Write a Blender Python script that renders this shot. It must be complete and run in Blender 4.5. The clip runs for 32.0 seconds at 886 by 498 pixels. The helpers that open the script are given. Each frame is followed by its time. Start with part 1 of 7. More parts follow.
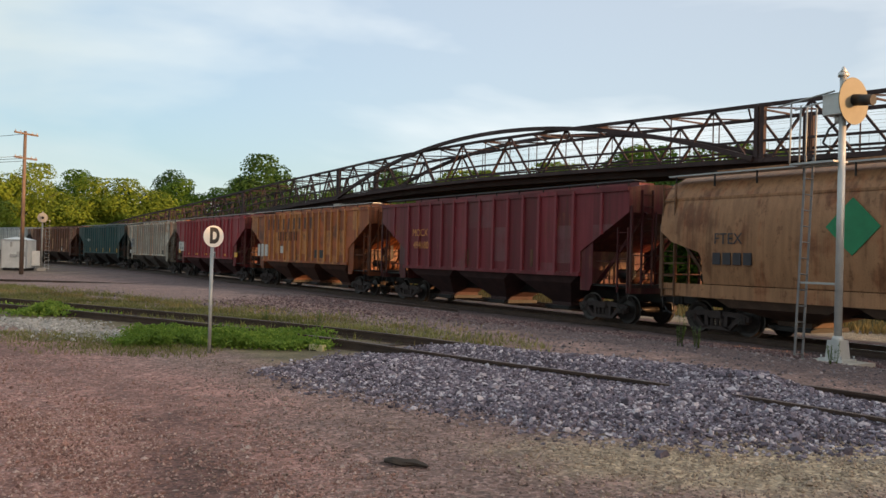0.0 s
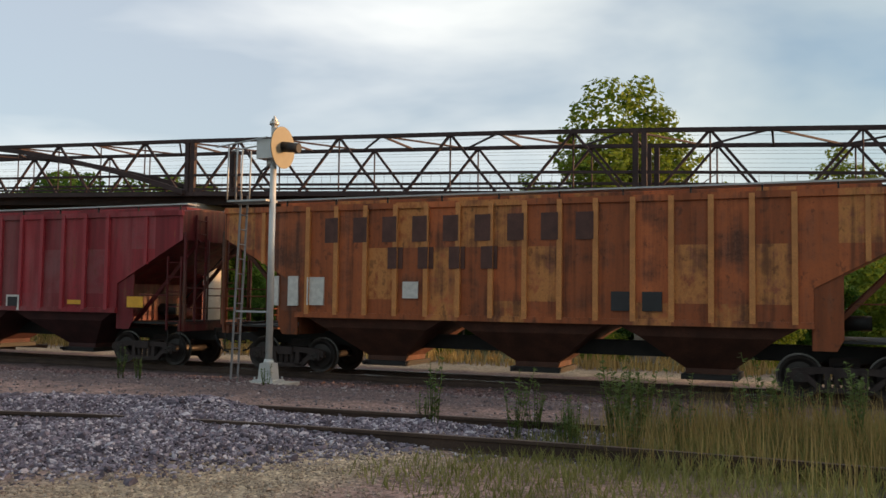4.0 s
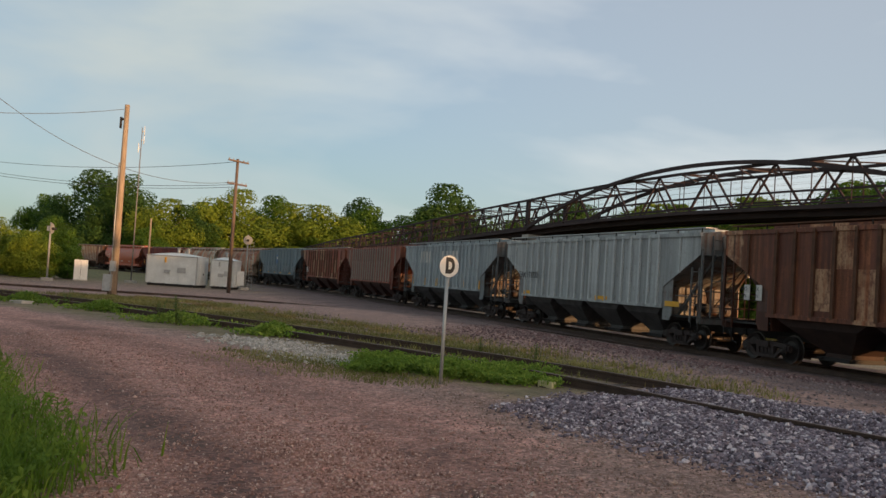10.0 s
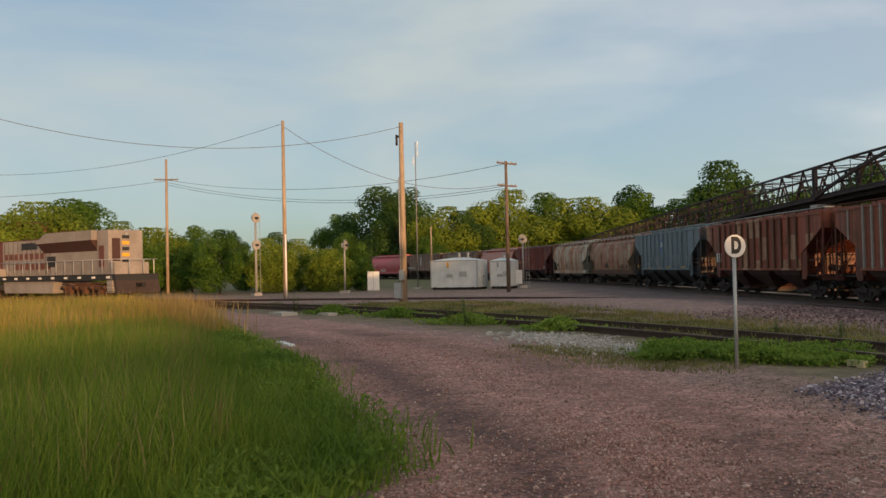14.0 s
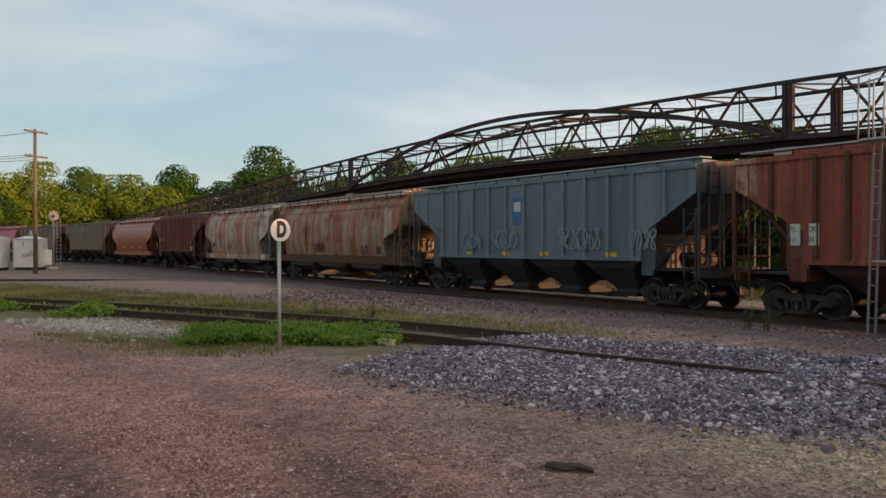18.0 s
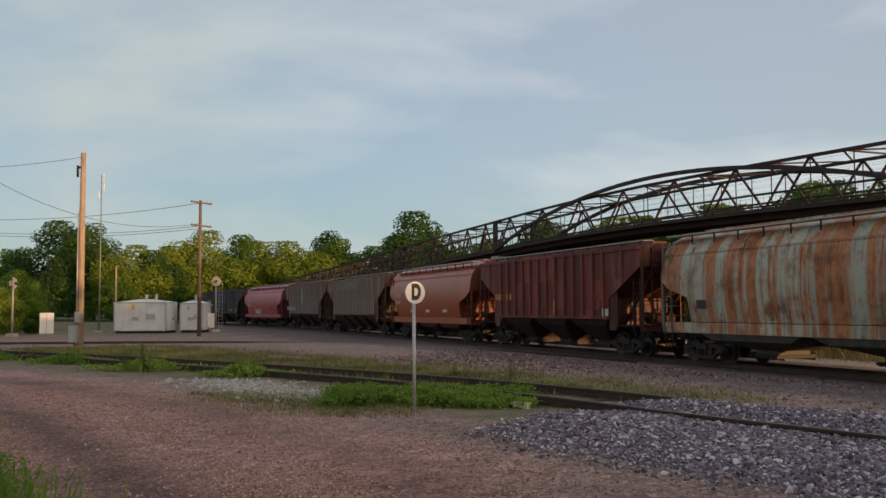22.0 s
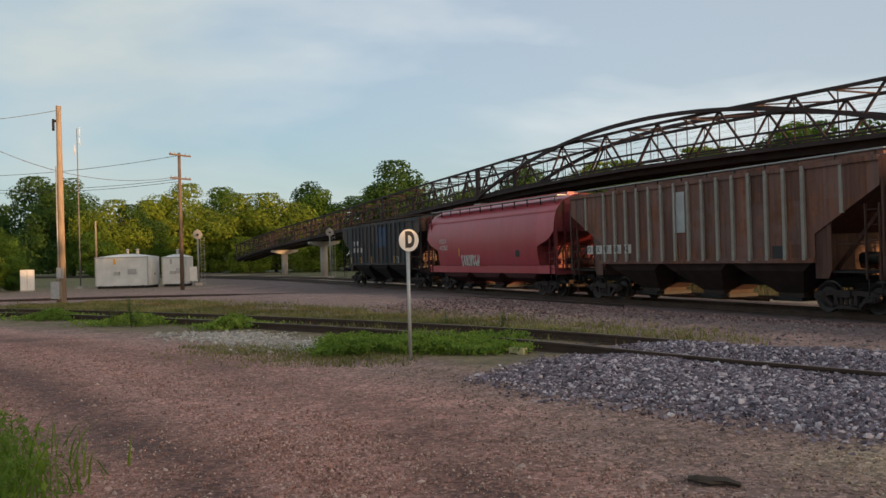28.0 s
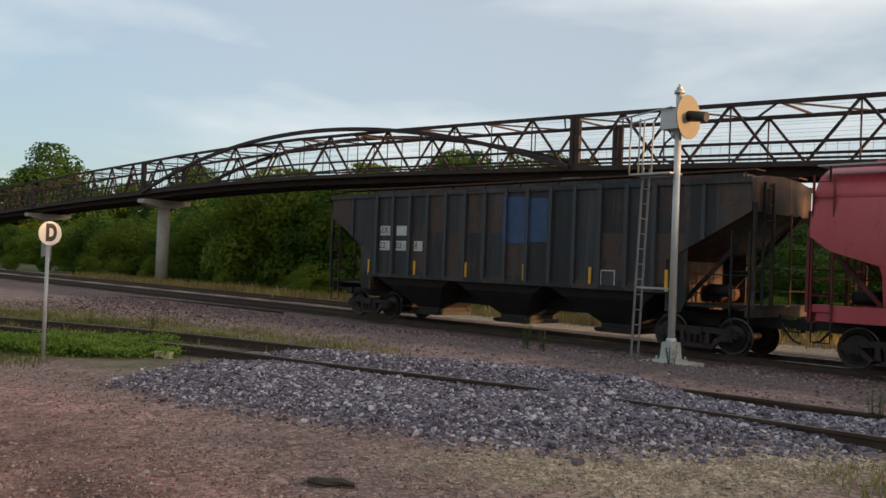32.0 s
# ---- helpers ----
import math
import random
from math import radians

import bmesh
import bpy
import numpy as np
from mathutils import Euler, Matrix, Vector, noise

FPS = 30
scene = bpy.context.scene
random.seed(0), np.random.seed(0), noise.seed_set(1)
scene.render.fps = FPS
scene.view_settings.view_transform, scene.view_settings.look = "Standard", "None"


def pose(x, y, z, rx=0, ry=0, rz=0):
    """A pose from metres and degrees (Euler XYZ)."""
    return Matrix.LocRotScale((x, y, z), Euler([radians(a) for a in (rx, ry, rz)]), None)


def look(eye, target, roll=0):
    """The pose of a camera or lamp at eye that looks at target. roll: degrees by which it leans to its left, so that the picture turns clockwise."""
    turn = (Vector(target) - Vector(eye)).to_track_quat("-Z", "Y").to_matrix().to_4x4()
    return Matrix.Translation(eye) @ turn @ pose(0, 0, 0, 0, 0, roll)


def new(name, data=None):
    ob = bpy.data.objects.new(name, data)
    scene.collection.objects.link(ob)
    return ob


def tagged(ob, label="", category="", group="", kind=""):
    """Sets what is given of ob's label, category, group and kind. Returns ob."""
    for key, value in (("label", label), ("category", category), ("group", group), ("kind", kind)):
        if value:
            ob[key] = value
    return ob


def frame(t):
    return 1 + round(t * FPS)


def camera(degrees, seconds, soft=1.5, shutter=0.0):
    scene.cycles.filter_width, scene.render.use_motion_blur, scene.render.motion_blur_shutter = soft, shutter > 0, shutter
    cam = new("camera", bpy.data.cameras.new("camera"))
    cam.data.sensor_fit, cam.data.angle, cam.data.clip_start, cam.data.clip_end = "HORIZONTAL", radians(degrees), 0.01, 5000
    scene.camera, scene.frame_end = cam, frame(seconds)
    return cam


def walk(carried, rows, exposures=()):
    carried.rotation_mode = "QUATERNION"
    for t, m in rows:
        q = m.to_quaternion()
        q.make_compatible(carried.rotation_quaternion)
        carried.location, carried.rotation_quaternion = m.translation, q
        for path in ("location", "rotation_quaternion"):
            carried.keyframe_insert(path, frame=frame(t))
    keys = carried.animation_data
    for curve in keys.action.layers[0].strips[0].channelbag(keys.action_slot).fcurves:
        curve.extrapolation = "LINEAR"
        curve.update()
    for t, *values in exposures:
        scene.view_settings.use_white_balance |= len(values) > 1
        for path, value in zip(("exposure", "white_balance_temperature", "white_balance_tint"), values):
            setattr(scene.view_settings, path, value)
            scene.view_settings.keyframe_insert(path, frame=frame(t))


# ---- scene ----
cam = camera(52.75, 32.0, soft=1.5, shutter=0.0)
PATH = [
    (0, pose(0.000, 0.000, 1.614, 90.53, -1.48, -0.16)),
    (0.5, pose(-0.127, 0.178, 1.616, 90.27, -1.74, 10.97)),
    (1, pose(-0.278, 0.208, 1.617, 91.27, -1.24, 10.93)),
    (1.5, pose(-0.331, 0.281, 1.620, 92.37, -2.15, -2.84)),
    (2, pose(-0.376, -0.018, 1.613, 92.58, -1.20, -15.39)),
    (2.5, pose(-0.456, -0.219, 1.614, 91.71, -0.06, -20.33)),
    (3, pose(-0.495, -0.338, 1.613, 92.64, -0.51, -23.52)),
    (3.5, pose(-0.541, -0.404, 1.613, 93.03, -0.12, -31.09)),
    (5.5, pose(-0.351, 0.003, 1.617, 93.27, -1.33, -39.70)),
    (5.7, pose(-0.465, 0.001, 1.615, 93.28, -1.54, -30.48)),
    (6, pose(-0.483, 0.084, 1.618, 93.28, -1.89, -18.97)),
    (6.3, pose(-0.693, 0.148, 1.624, 93.47, -2.42, -10.08)),
    (6.5, pose(-0.758, 0.271, 1.629, 92.93, -1.91, -4.49)),
    (7, pose(-0.951, 0.317, 1.622, 92.90, -1.94, 3.38)),
    (7.5, pose(-1.121, 0.380, 1.624, 92.24, -1.96, 9.95)),
    (8, pose(-1.208, 0.266, 1.630, 92.68, -1.55, 9.95)),
    (8.5, pose(-1.196, 0.265, 1.633, 92.87, -1.69, 10.33)),
    (9, pose(-1.035, 0.346, 1.630, 93.50, -2.26, 11.11)),
    (9.5, pose(-0.983, 0.368, 1.628, 92.54, -3.23, 11.29)),
    (10, pose(-0.984, 0.328, 1.628, 92.00, -3.65, 11.06)),
    (10.5, pose(-1.100, 0.295, 1.634, 91.42, -3.82, 10.59)),
    (11, pose(-1.210, 0.304, 1.635, 90.35, -2.24, 10.36)),
    (11.5, pose(-1.210, 0.317, 1.636, 87.50, -0.41, 9.62)),
    (12, pose(-1.221, 0.385, 1.637, 88.28, -0.12, 8.16)),
    (12.1, pose(-1.200, 0.363, 1.624, 88.45, 0.06, 9.69)),
    (12.2, pose(-1.136, 0.353, 1.619, 88.45, 0.22, 12.92)),
    (12.3, pose(-1.140, 0.349, 1.625, 88.77, 0.18, 18.17)),
    (12.4, pose(-1.149, 0.339, 1.632, 88.83, -0.21, 24.83)),
    (12.5, pose(-1.131, 0.352, 1.637, 88.16, 0.40, 31.79)),
    (12.6, pose(-1.147, 0.343, 1.630, 88.12, -0.09, 38.98)),
    (12.7, pose(-1.150, 0.345, 1.625, 88.08, 0.41, 41.54)),
    (12.8, pose(-1.152, 0.363, 1.621, 87.48, 0.18, 42.63)),
    (13, pose(-1.166, 0.400, 1.619, 88.38, 0.21, 43.95)),
    (13.5, pose(-1.105, 0.311, 1.614, 91.14, 0.79, 35.12)),
    (14, pose(-1.028, 0.202, 1.619, 91.20, 1.22, 28.58)),
    (14.5, pose(-0.921, 0.133, 1.622, 90.44, 1.00, 27.99)),
    (16.5, pose(-1.163, 0.298, 1.624, 89.19, 0.70, 18.68)),
    (17, pose(-1.049, 0.303, 1.613, 89.37, -0.19, 16.16)),
    (17.5, pose(-1.096, 0.358, 1.622, 89.39, -0.67, 9.19)),
    (18, pose(-1.140, 0.488, 1.624, 89.73, 0.08, -0.10)),
    (18.5, pose(-1.182, 0.380, 1.627, 90.65, -0.02, -5.48)),
    (19, pose(-1.166, 0.270, 1.624, 92.43, -0.21, -0.44)),
    (19.5, pose(-0.905, 0.211, 1.622, 91.80, -0.14, -2.64)),
    (20, pose(-0.939, 0.214, 1.622, 91.97, -0.39, -5.00)),
    (20.5, pose(-0.988, 0.256, 1.626, 92.36, 0.01, -2.70)),
    (21, pose(-1.120, 0.425, 1.614, 94.40, 1.58, 1.93)),
    (21.5, pose(-1.016, 0.583, 1.617, 94.01, 3.39, 9.46)),
    (22, pose(-0.910, 0.501, 1.615, 93.76, 0.39, 9.37)),
    (22.5, pose(-0.958, 0.384, 1.619, 93.98, -1.21, 8.68)),
    (23, pose(-0.977, 0.369, 1.621, 95.10, -2.05, 9.35)),
    (23.5, pose(-0.946, 0.282, 1.618, 94.21, -2.39, 6.25)),
    (24, pose(-1.127, 0.427, 1.617, 93.29, -2.40, 4.86)),
    (24.5, pose(-1.142, 0.572, 1.612, 93.18, -2.06, 5.59)),
    (25, pose(-1.137, 0.674, 1.609, 92.07, -1.78, 7.10)),
    (25.5, pose(-1.052, 0.735, 1.606, 92.49, -1.80, 9.47)),
    (27.5, pose(-1.210, 0.651, 1.595, 90.48, 0.11, 8.40)),
    (28, pose(-1.136, 0.654, 1.596, 90.45, 1.59, 8.18)),
    (28.5, pose(-1.119, 0.652, 1.598, 90.69, 1.88, 8.31)),
    (29, pose(-1.153, 0.654, 1.594, 90.73, 1.50, 8.02)),
    (29.5, pose(-1.142, 0.728, 1.597, 90.29, 0.93, 4.59)),
    (30, pose(-1.191, 0.678, 1.602, 89.89, -0.15, -2.18)),
    (30.5, pose(-1.159, 0.597, 1.608, 90.46, -1.08, -6.93)),
    (31, pose(-1.095, 0.548, 1.620, 90.77, -1.80, -8.85)),
    (31.5, pose(-1.018, 0.506, 1.625, 90.98, -2.01, -10.36)),
    (32, pose(-0.928, 0.422, 1.632, 90.94, -2.19, -12.78)),
]
EXPOSURES = [(t, e + 0.04, 6750, 16) for t, e in ((0, 0.42), (0.5, 0.15), (1, 0.0), (2, 0.05), (3, 0.12), (3.5, 0.2), (5.5, 0.4), (6, 0.2), (7, -0.05), (8, -0.06), (9, -0.06), (10, -0.02), (11, 0.05), (12, 0.18), (12.4, 0.2), (13, 0.25), (14, -0.08), (14.5, -0.08), (17, 0.03), (18, 0.1), (19, -0.05), (20, 0.08), (21, -0.06), (22, -0.10), (23, -0.15), (24, 0.0), (25, 0.0), (28, 0.08), (29, 0.08), (30.5, 0.2), (32, 0.18))]
walk(cam, PATH, EXPOSURES)

# ---------------------------------------------------------------- light
SUN_AZ, SUN_EL = 125.0, 3.3          # degrees clockwise from +y, degrees up
sun_dir = Vector((math.sin(radians(SUN_AZ)) * math.cos(radians(SUN_EL)), math.cos(radians(SUN_AZ)) * math.cos(radians(SUN_EL)), math.sin(radians(SUN_EL))))
sun = new("sun", bpy.data.lights.new("sun", "SUN"))
sun.data.energy, sun.data.angle, sun.data.color = 5.0, radians(0.6), (1.0, 0.57, 0.25)
sun.matrix_world = look((0, 0, 60), Vector((0, 0, 60)) - sun_dir)

world = bpy.data.worlds.new("sky")
scene.world = world
world.use_nodes = True
wn, wl = world.node_tree.nodes, world.node_tree.links
wn.clear()
w_co = wn.new("ShaderNodeTexCoord")
w_out, w_bg, w_sky = wn.new("ShaderNodeOutputWorld"), wn.new("ShaderNodeBackground"), wn.new("ShaderNodeTexSky")
w_sky.sky_type, w_sky.sun_disc = "NISHITA", False
w_sky.sun_elevation, w_sky.sun_rotation = radians(SUN_EL + 5), radians(SUN_AZ)
w_sky.air_density, w_sky.dust_density, w_sky.ozone_density = 1.1, 0.8, 4.0
w_map = wn.new("ShaderNodeMapping")
w_map.inputs["Scale"].default_value = (1.0, 1.6, 3.6)
w_map.inputs["Rotation"].default_value = (0.15, 0.1, radians(-35))
w_n1, w_r1, w_mix = wn.new("ShaderNodeTexNoise"), wn.new("ShaderNodeValToRGB"), wn.new("ShaderNodeMix")
w_n1.inputs["Scale"].default_value, w_n1.inputs["Detail"].default_value, w_n1.inputs["Roughness"].default_value = 1.7, 5.0, 0.5
w_n1.inputs["Distortion"].default_value = 0.3
w_r1.color_ramp.elements[0].position, w_r1.color_ramp.elements[1].position = 0.38, 0.64
w_r1.color_ramp.elements[0].color, w_r1.color_ramp.elements[1].color = (0.42, 0.42, 0.42, 1), (0.96, 0.96, 0.96, 1)
w_mix.data_type = "RGBA"
# a broad bank of whiter cloud beyond the bridge
w_dot, w_rng, w_cl = wn.new("ShaderNodeVectorMath"), wn.new("ShaderNodeMapRange"), wn.new("ShaderNodeMix")
w_dot.operation = "DOT_PRODUCT"
w_dot.inputs[1].default_value = (0.27, 0.93, 0.25)
w_rng.inputs["From Min"].default_value, w_rng.inputs["From Max"].default_value = 0.76, 1.02
# cloud lit by the low sun, brighter the nearer it stands to it
w_dot2, w_rng2, w_glow = wn.new("ShaderNodeVectorMath"), wn.new("ShaderNodeMapRange"), wn.new("ShaderNodeMix")
w_dot2.operation, w_glow.data_type = "DOT_PRODUCT", "RGBA"
w_dot2.inputs[1].default_value = sun_dir
w_rng2.inputs["From Min"].default_value, w_rng2.inputs["From Max"].default_value = 0.70, 1.0
w_glow.inputs["B"].default_value = (30.0, 21.0, 13.0, 1)
wl.new(w_co.outputs["Generated"], w_dot2.inputs[0])
wl.new(w_dot2.outputs["Value"], w_rng2.inputs["Value"])
wl.new(w_rng2.outputs["Result"], w_glow.inputs["Factor"])
w_cl.data_type = "RGBA"
w_cl.inputs["A"].default_value, w_cl.inputs["B"].default_value = (3.5, 4.16, 4.14, 1), (5.8, 6.2, 6.1, 1)
wl.new(w_co.outputs["Generated"], w_dot.inputs[0])
wl.new(w_dot.outputs["Value"], w_rng.inputs["Value"])
wl.new(w_rng.outputs["Result"], w_cl.inputs["Factor"])
wl.new(w_cl.outputs["Result"], w_glow.inputs["A"])
wl.new(w_glow.outputs["Result"], w_mix.inputs["B"])
wl.new(w_co.outputs["Generated"], w_map.inputs["Vector"])
wl.new(w_map.outputs["Vector"], w_n1.inputs["Vector"])
wl.new(w_n1.outputs["Fac"], w_r1.inputs["Fac"])
wl.new(w_r1.outputs["Color"], w_mix.inputs["Factor"])
w_tint = wn.new("ShaderNodeMix")
w_tint.data_type, w_tint.blend_type = "RGBA", "MULTIPLY"
w_tint.inputs["Factor"].default_value, w_tint.inputs["B"].default_value = 1.0, (0.86, 0.98, 0.98, 1)
wl.new(w_sky.outputs["Color"], w_tint.inputs["A"])
wl.new(w_tint.outputs["Result"], w_mix.inputs["A"])
wl.new(w_mix.outputs["Result"], w_bg.inputs["Color"])
w_bg.inputs["Strength"].default_value = 0.15
wl.new(w_bg.outputs["Background"], w_out.inputs["Surface"])
scene.view_settings.exposure = 0.0

# ---------------------------------------------------------------- materials


class Nodes:
    """Shortcuts for a node material."""

    def __init__(self, name, rough=0.8, metal=0.0):
        self.mat = bpy.data.materials.new(name)
        self.mat.use_nodes = True
        self.t = self.mat.node_tree
        self.n, self.l = self.t.nodes, self.t.links
        self.bsdf = self.n["Principled BSDF"]
        self.bsdf.inputs["Roughness"].default_value, self.bsdf.inputs["Metallic"].default_value = rough, metal
        self.co = self.n.new("ShaderNodeTexCoord")

    def scaled(self, sx, sy, sz, space="Object"):
        m = self.n.new("ShaderNodeMapping")
        m.inputs["Scale"].default_value = (sx, sy, sz)
        self.l.new(self.co.outputs[space], m.inputs["Vector"])
        return m.outputs["Vector"]

    def noise(self, vec, scale, detail=4.0, rough=0.55):
        x = self.n.new("ShaderNodeTexNoise")
        x.inputs["Scale"].default_value, x.inputs["Detail"].default_value, x.inputs["Roughness"].default_value = scale, detail, rough
        self.l.new(vec, x.inputs["Vector"])
        return x.outputs["Fac"]

    def ramp(self, fac, a, b, ca=(0, 0, 0), cb=(1, 1, 1)):
        r = self.n.new("ShaderNodeValToRGB")
        r.color_ramp.elements[0].position, r.color_ramp.elements[1].position = a, b
        r.color_ramp.elements[0].color, r.color_ramp.elements[1].color = (*ca, 1), (*cb, 1)
        self.l.new(fac, r.inputs["Fac"])
        return r.outputs["Color"]

    def mix(self, fac, a, b, blend="MIX"):
        m = self.n.new("ShaderNodeMix")
        m.data_type, m.blend_type = "RGBA", blend
        for key, v in (("Factor", fac), ("A", a), ("B", b)):
            if isinstance(v, (tuple, list)):
                m.inputs[key].default_value = (*v, 1)
            elif isinstance(v, (int, float)):
                m.inputs[key].default_value = v
            else:
                self.l.new(v, m.inputs[key])
        return m.outputs["Result"]

    def attr(self, name):
        x = self.n.new("ShaderNodeAttribute")
        x.attribute_name = name
        return x.outputs["Fac"]

    def math(self, op, a, b=0.0):
        x = self.n.new("ShaderNodeMath")
        x.operation = op
        for i, v in enumerate((a, b)):
            if isinstance(v, (int, float)):
                x.inputs[i].default_value = v
            else:
                self.l.new(v, x.inputs[i])
        return x.outputs["Value"]

    def cells(self, px, x0, pz, z0=0.0):
        """One random value for each panel of px by pz metres on a side sheet."""
        sep, com, wn_ = self.n.new("ShaderNodeSeparateXYZ"), self.n.new("ShaderNodeCombineXYZ"), self.n.new("ShaderNodeTexWhiteNoise")
        self.l.new(self.co.outputs["Object"], sep.inputs[0])
        self.l.new(self.math("FLOOR", self.math("DIVIDE", self.math("SUBTRACT", sep.outputs["X"], x0), px)), com.inputs["X"])
        self.l.new(self.math("FLOOR", self.math("DIVIDE", self.math("SUBTRACT", sep.outputs["Z"], z0), pz)), com.inputs["Z"])
        self.l.new(com.outputs[0], wn_.inputs["Vector"])
        return wn_.outputs["Value"]

    def island(self):
        return self.n.new("ShaderNodeNewGeometry").outputs["Random Per Island"]

    def random(self):
        return self.n.new("ShaderNodeObjectInfo").outputs["Random"]

    def bump(self, height, strength=0.3, dist=0.02):
        b = self.n.new("ShaderNodeBump")
        b.inputs["Strength"].default_value, b.inputs["Distance"].default_value = strength, dist
        self.l.new(height, b.inputs["Height"])
        self.l.new(b.outputs["Normal"], self.bsdf.inputs["Normal"])
        return self

    def done(self, color):
        if isinstance(color, (tuple, list)):
            self.bsdf.inputs["Base Color"].default_value = (*color, 1)
        else:
            self.l.new(color, self.bsdf.inputs["Base Color"])
        return self.mat


def shade(c, k):
    return tuple(min(1.0, v * k) for v in c)


def plain(name, color, rough=0.7, metal=0.0, vary=0.35, scale=3.0, bump=0.15):
    """Paint or metal with blotches and grain."""
    m = Nodes(name, rough, metal)
    v = m.scaled(1, 1, 1)
    a = m.noise(v, scale, 5)
    b = m.noise(v, scale * 14, 3)
    col = m.mix(m.ramp(a, 0.3, 0.7), shade(color, 1 - vary), shade(color, 1 + vary * 0.5))
    col = m.mix(m.ramp(b, 0.4, 0.75), col, shade(color, 1 - vary * 0.8))
    m.bump(b, bump, 0.01)
    return m.done(col)


def car_paint(name, color, rust=0.4, rust_col=(0.16, 0.055, 0.022), patch=None, pale=0.0, rough=0.55, bands=0.0, panel=(0.82, 0.0), seed=0.0, clean=0.0):
    """Weathered wagon paint: panels that aged apart, streaks that run down, blotches and spots of rust."""
    color, rust_col = shade(color, 1.08), shade(rust_col, 1.05)
    m = Nodes(name, rough)
    px, x0 = panel
    streak = m.noise(m.scaled(2.6, 2.6, 0.16), 1.5 + seed, 6, 0.62)
    blotch = m.noise(m.scaled(0.5, 0.5, 0.8), 1.1 + seed, 6, 0.6)
    spots = m.noise(m.scaled(1, 1, 0.7), 4.6 + seed, 5, 0.68)
    fine = m.noise(m.scaled(1, 1, 1), 26, 3)
    one, block = m.cells(px, x0, 50.0, -20.0), m.cells(px, x0, 1.25, 0.35 + seed)
    soft = 1 - 0.75 * clean
    col = m.mix(m.ramp(streak, 0.35, 0.7), shade(color, 1 - 0.28 * soft), shade(color, 1 + 0.18 * soft))
    p0, p1 = 1 - 0.29 * soft, 1 + 0.20 * soft
    col = m.mix(1.0, col, m.ramp(one, 0.0, 1.0, (p0, p0, p0), (p1, p1, p1)), "MULTIPLY")
    col = m.mix(m.math("MULTIPLY", m.ramp(block, 0.70, 0.80), m.ramp(blotch, 0.36, 0.58, (0.05, 0.05, 0.05), (0.5, 0.5, 0.5))), col, tuple(0.6 * c + 0.08 for c in color))
    if patch:
        col = m.mix(m.math("MULTIPLY", m.ramp(block, 0.60, 0.62), m.ramp(spots, 0.34, 0.52)), col, patch)
    if pale:
        col = m.mix(m.ramp(m.noise(m.scaled(0.9, 0.9, 0.22), 0.8, 4), 0.52, 0.75, (0, 0, 0), (pale, pale, pale)), col, (0.36, 0.27, 0.25))
    lo = 0.66 - 0.34 * rust
    both = m.mix(0.5, streak, blotch)
    mask = m.ramp(both, lo, lo + 0.13)
    r_col = m.mix(m.ramp(fine, 0.35, 0.7), rust_col, shade(rust_col, 2.3))
    col = m.mix(mask, col, r_col)
    if bands:
        run = m.mix(0.25, m.noise(m.scaled(1.15, 0.02, 0.025), 1.0, 4, 0.65), streak)
        col = m.mix(m.ramp(run, 0.60 - 0.12 * bands, 0.66 - 0.12 * bands, (0, 0, 0), (0.9, 0.9, 0.9)), col, m.mix(m.ramp(spots, 0.35, 0.65), shade(rust_col, 1.1), shade(rust_col, 2.6)))
    drip = m.noise(m.scaled(5.5, 5.5, 0.22), 1.0, 5, 0.6)
    d_ = min(0.9, rust * 1.25)
    col = m.mix(m.ramp(m.mix(0.45, drip, blotch), 0.50, 0.60, (0, 0, 0), (d_, d_, d_)), col, shade(rust_col, 0.42))
    k_ = 0.25 + 0.6 * rust
    col = m.mix(m.ramp(spots, 0.60, 0.66, (0, 0, 0), (k_, k_, k_)), col, shade(rust_col, 0.6))
    col = m.mix(m.ramp(fine, 0.52, 0.8, (0, 0, 0), (0.35, 0.35, 0.35)), col, (0.035, 0.03, 0.028))
    m.bsdf.inputs["Specular IOR Level"].default_value = 0.3 + 0.2 * clean
    m.bump(m.mix(0.5, fine, blotch), 0.16 * soft, 0.012)
    return m.done(col)


M_STEEL = plain("dark_steel", (0.022, 0.020, 0.019), 0.62, 0.3, 0.4, 4)
M_TRUCK = plain("truck_grime", (0.046, 0.031, 0.028), 0.8, 0.1, 0.5, 5, 0.3)
M_WHEEL = plain("wheel_steel", (0.05, 0.042, 0.038), 0.5, 0.6, 0.4, 6)
M_TREAD = plain("polished_steel", (0.13, 0.12, 0.11), 0.4, 0.8, 0.2, 8)
M_RAIL = plain("rail_rust", (0.075, 0.045, 0.032), 0.7, 0.3, 0.4, 3)
M_RAILTOP = plain("rail_head", (0.30, 0.29, 0.28), 0.25, 0.9, 0.2, 2)
M_RUSTY_HEAD = plain("rusty_rail_head", (0.12, 0.07, 0.05), 0.55, 0.4, 0.3, 2)
M_GALV = plain("galvanised", (0.42, 0.43, 0.43), 0.5, 0.5, 0.2, 6)
M_SILVER = plain("aluminium_paint", (0.55, 0.56, 0.55), 0.45, 0.35, 0.18, 3)
M_LADDER = plain("dull_galvanised", (0.22, 0.21, 0.21), 0.6, 0.3, 0.25, 6)
M_SIGNAL = plain("signal_paint", (0.30, 0.295, 0.28), 0.6, 0.2, 0.25, 4)
M_WHITE = plain("white_paint", (0.72, 0.72, 0.70), 0.55, 0, 0.12, 4)
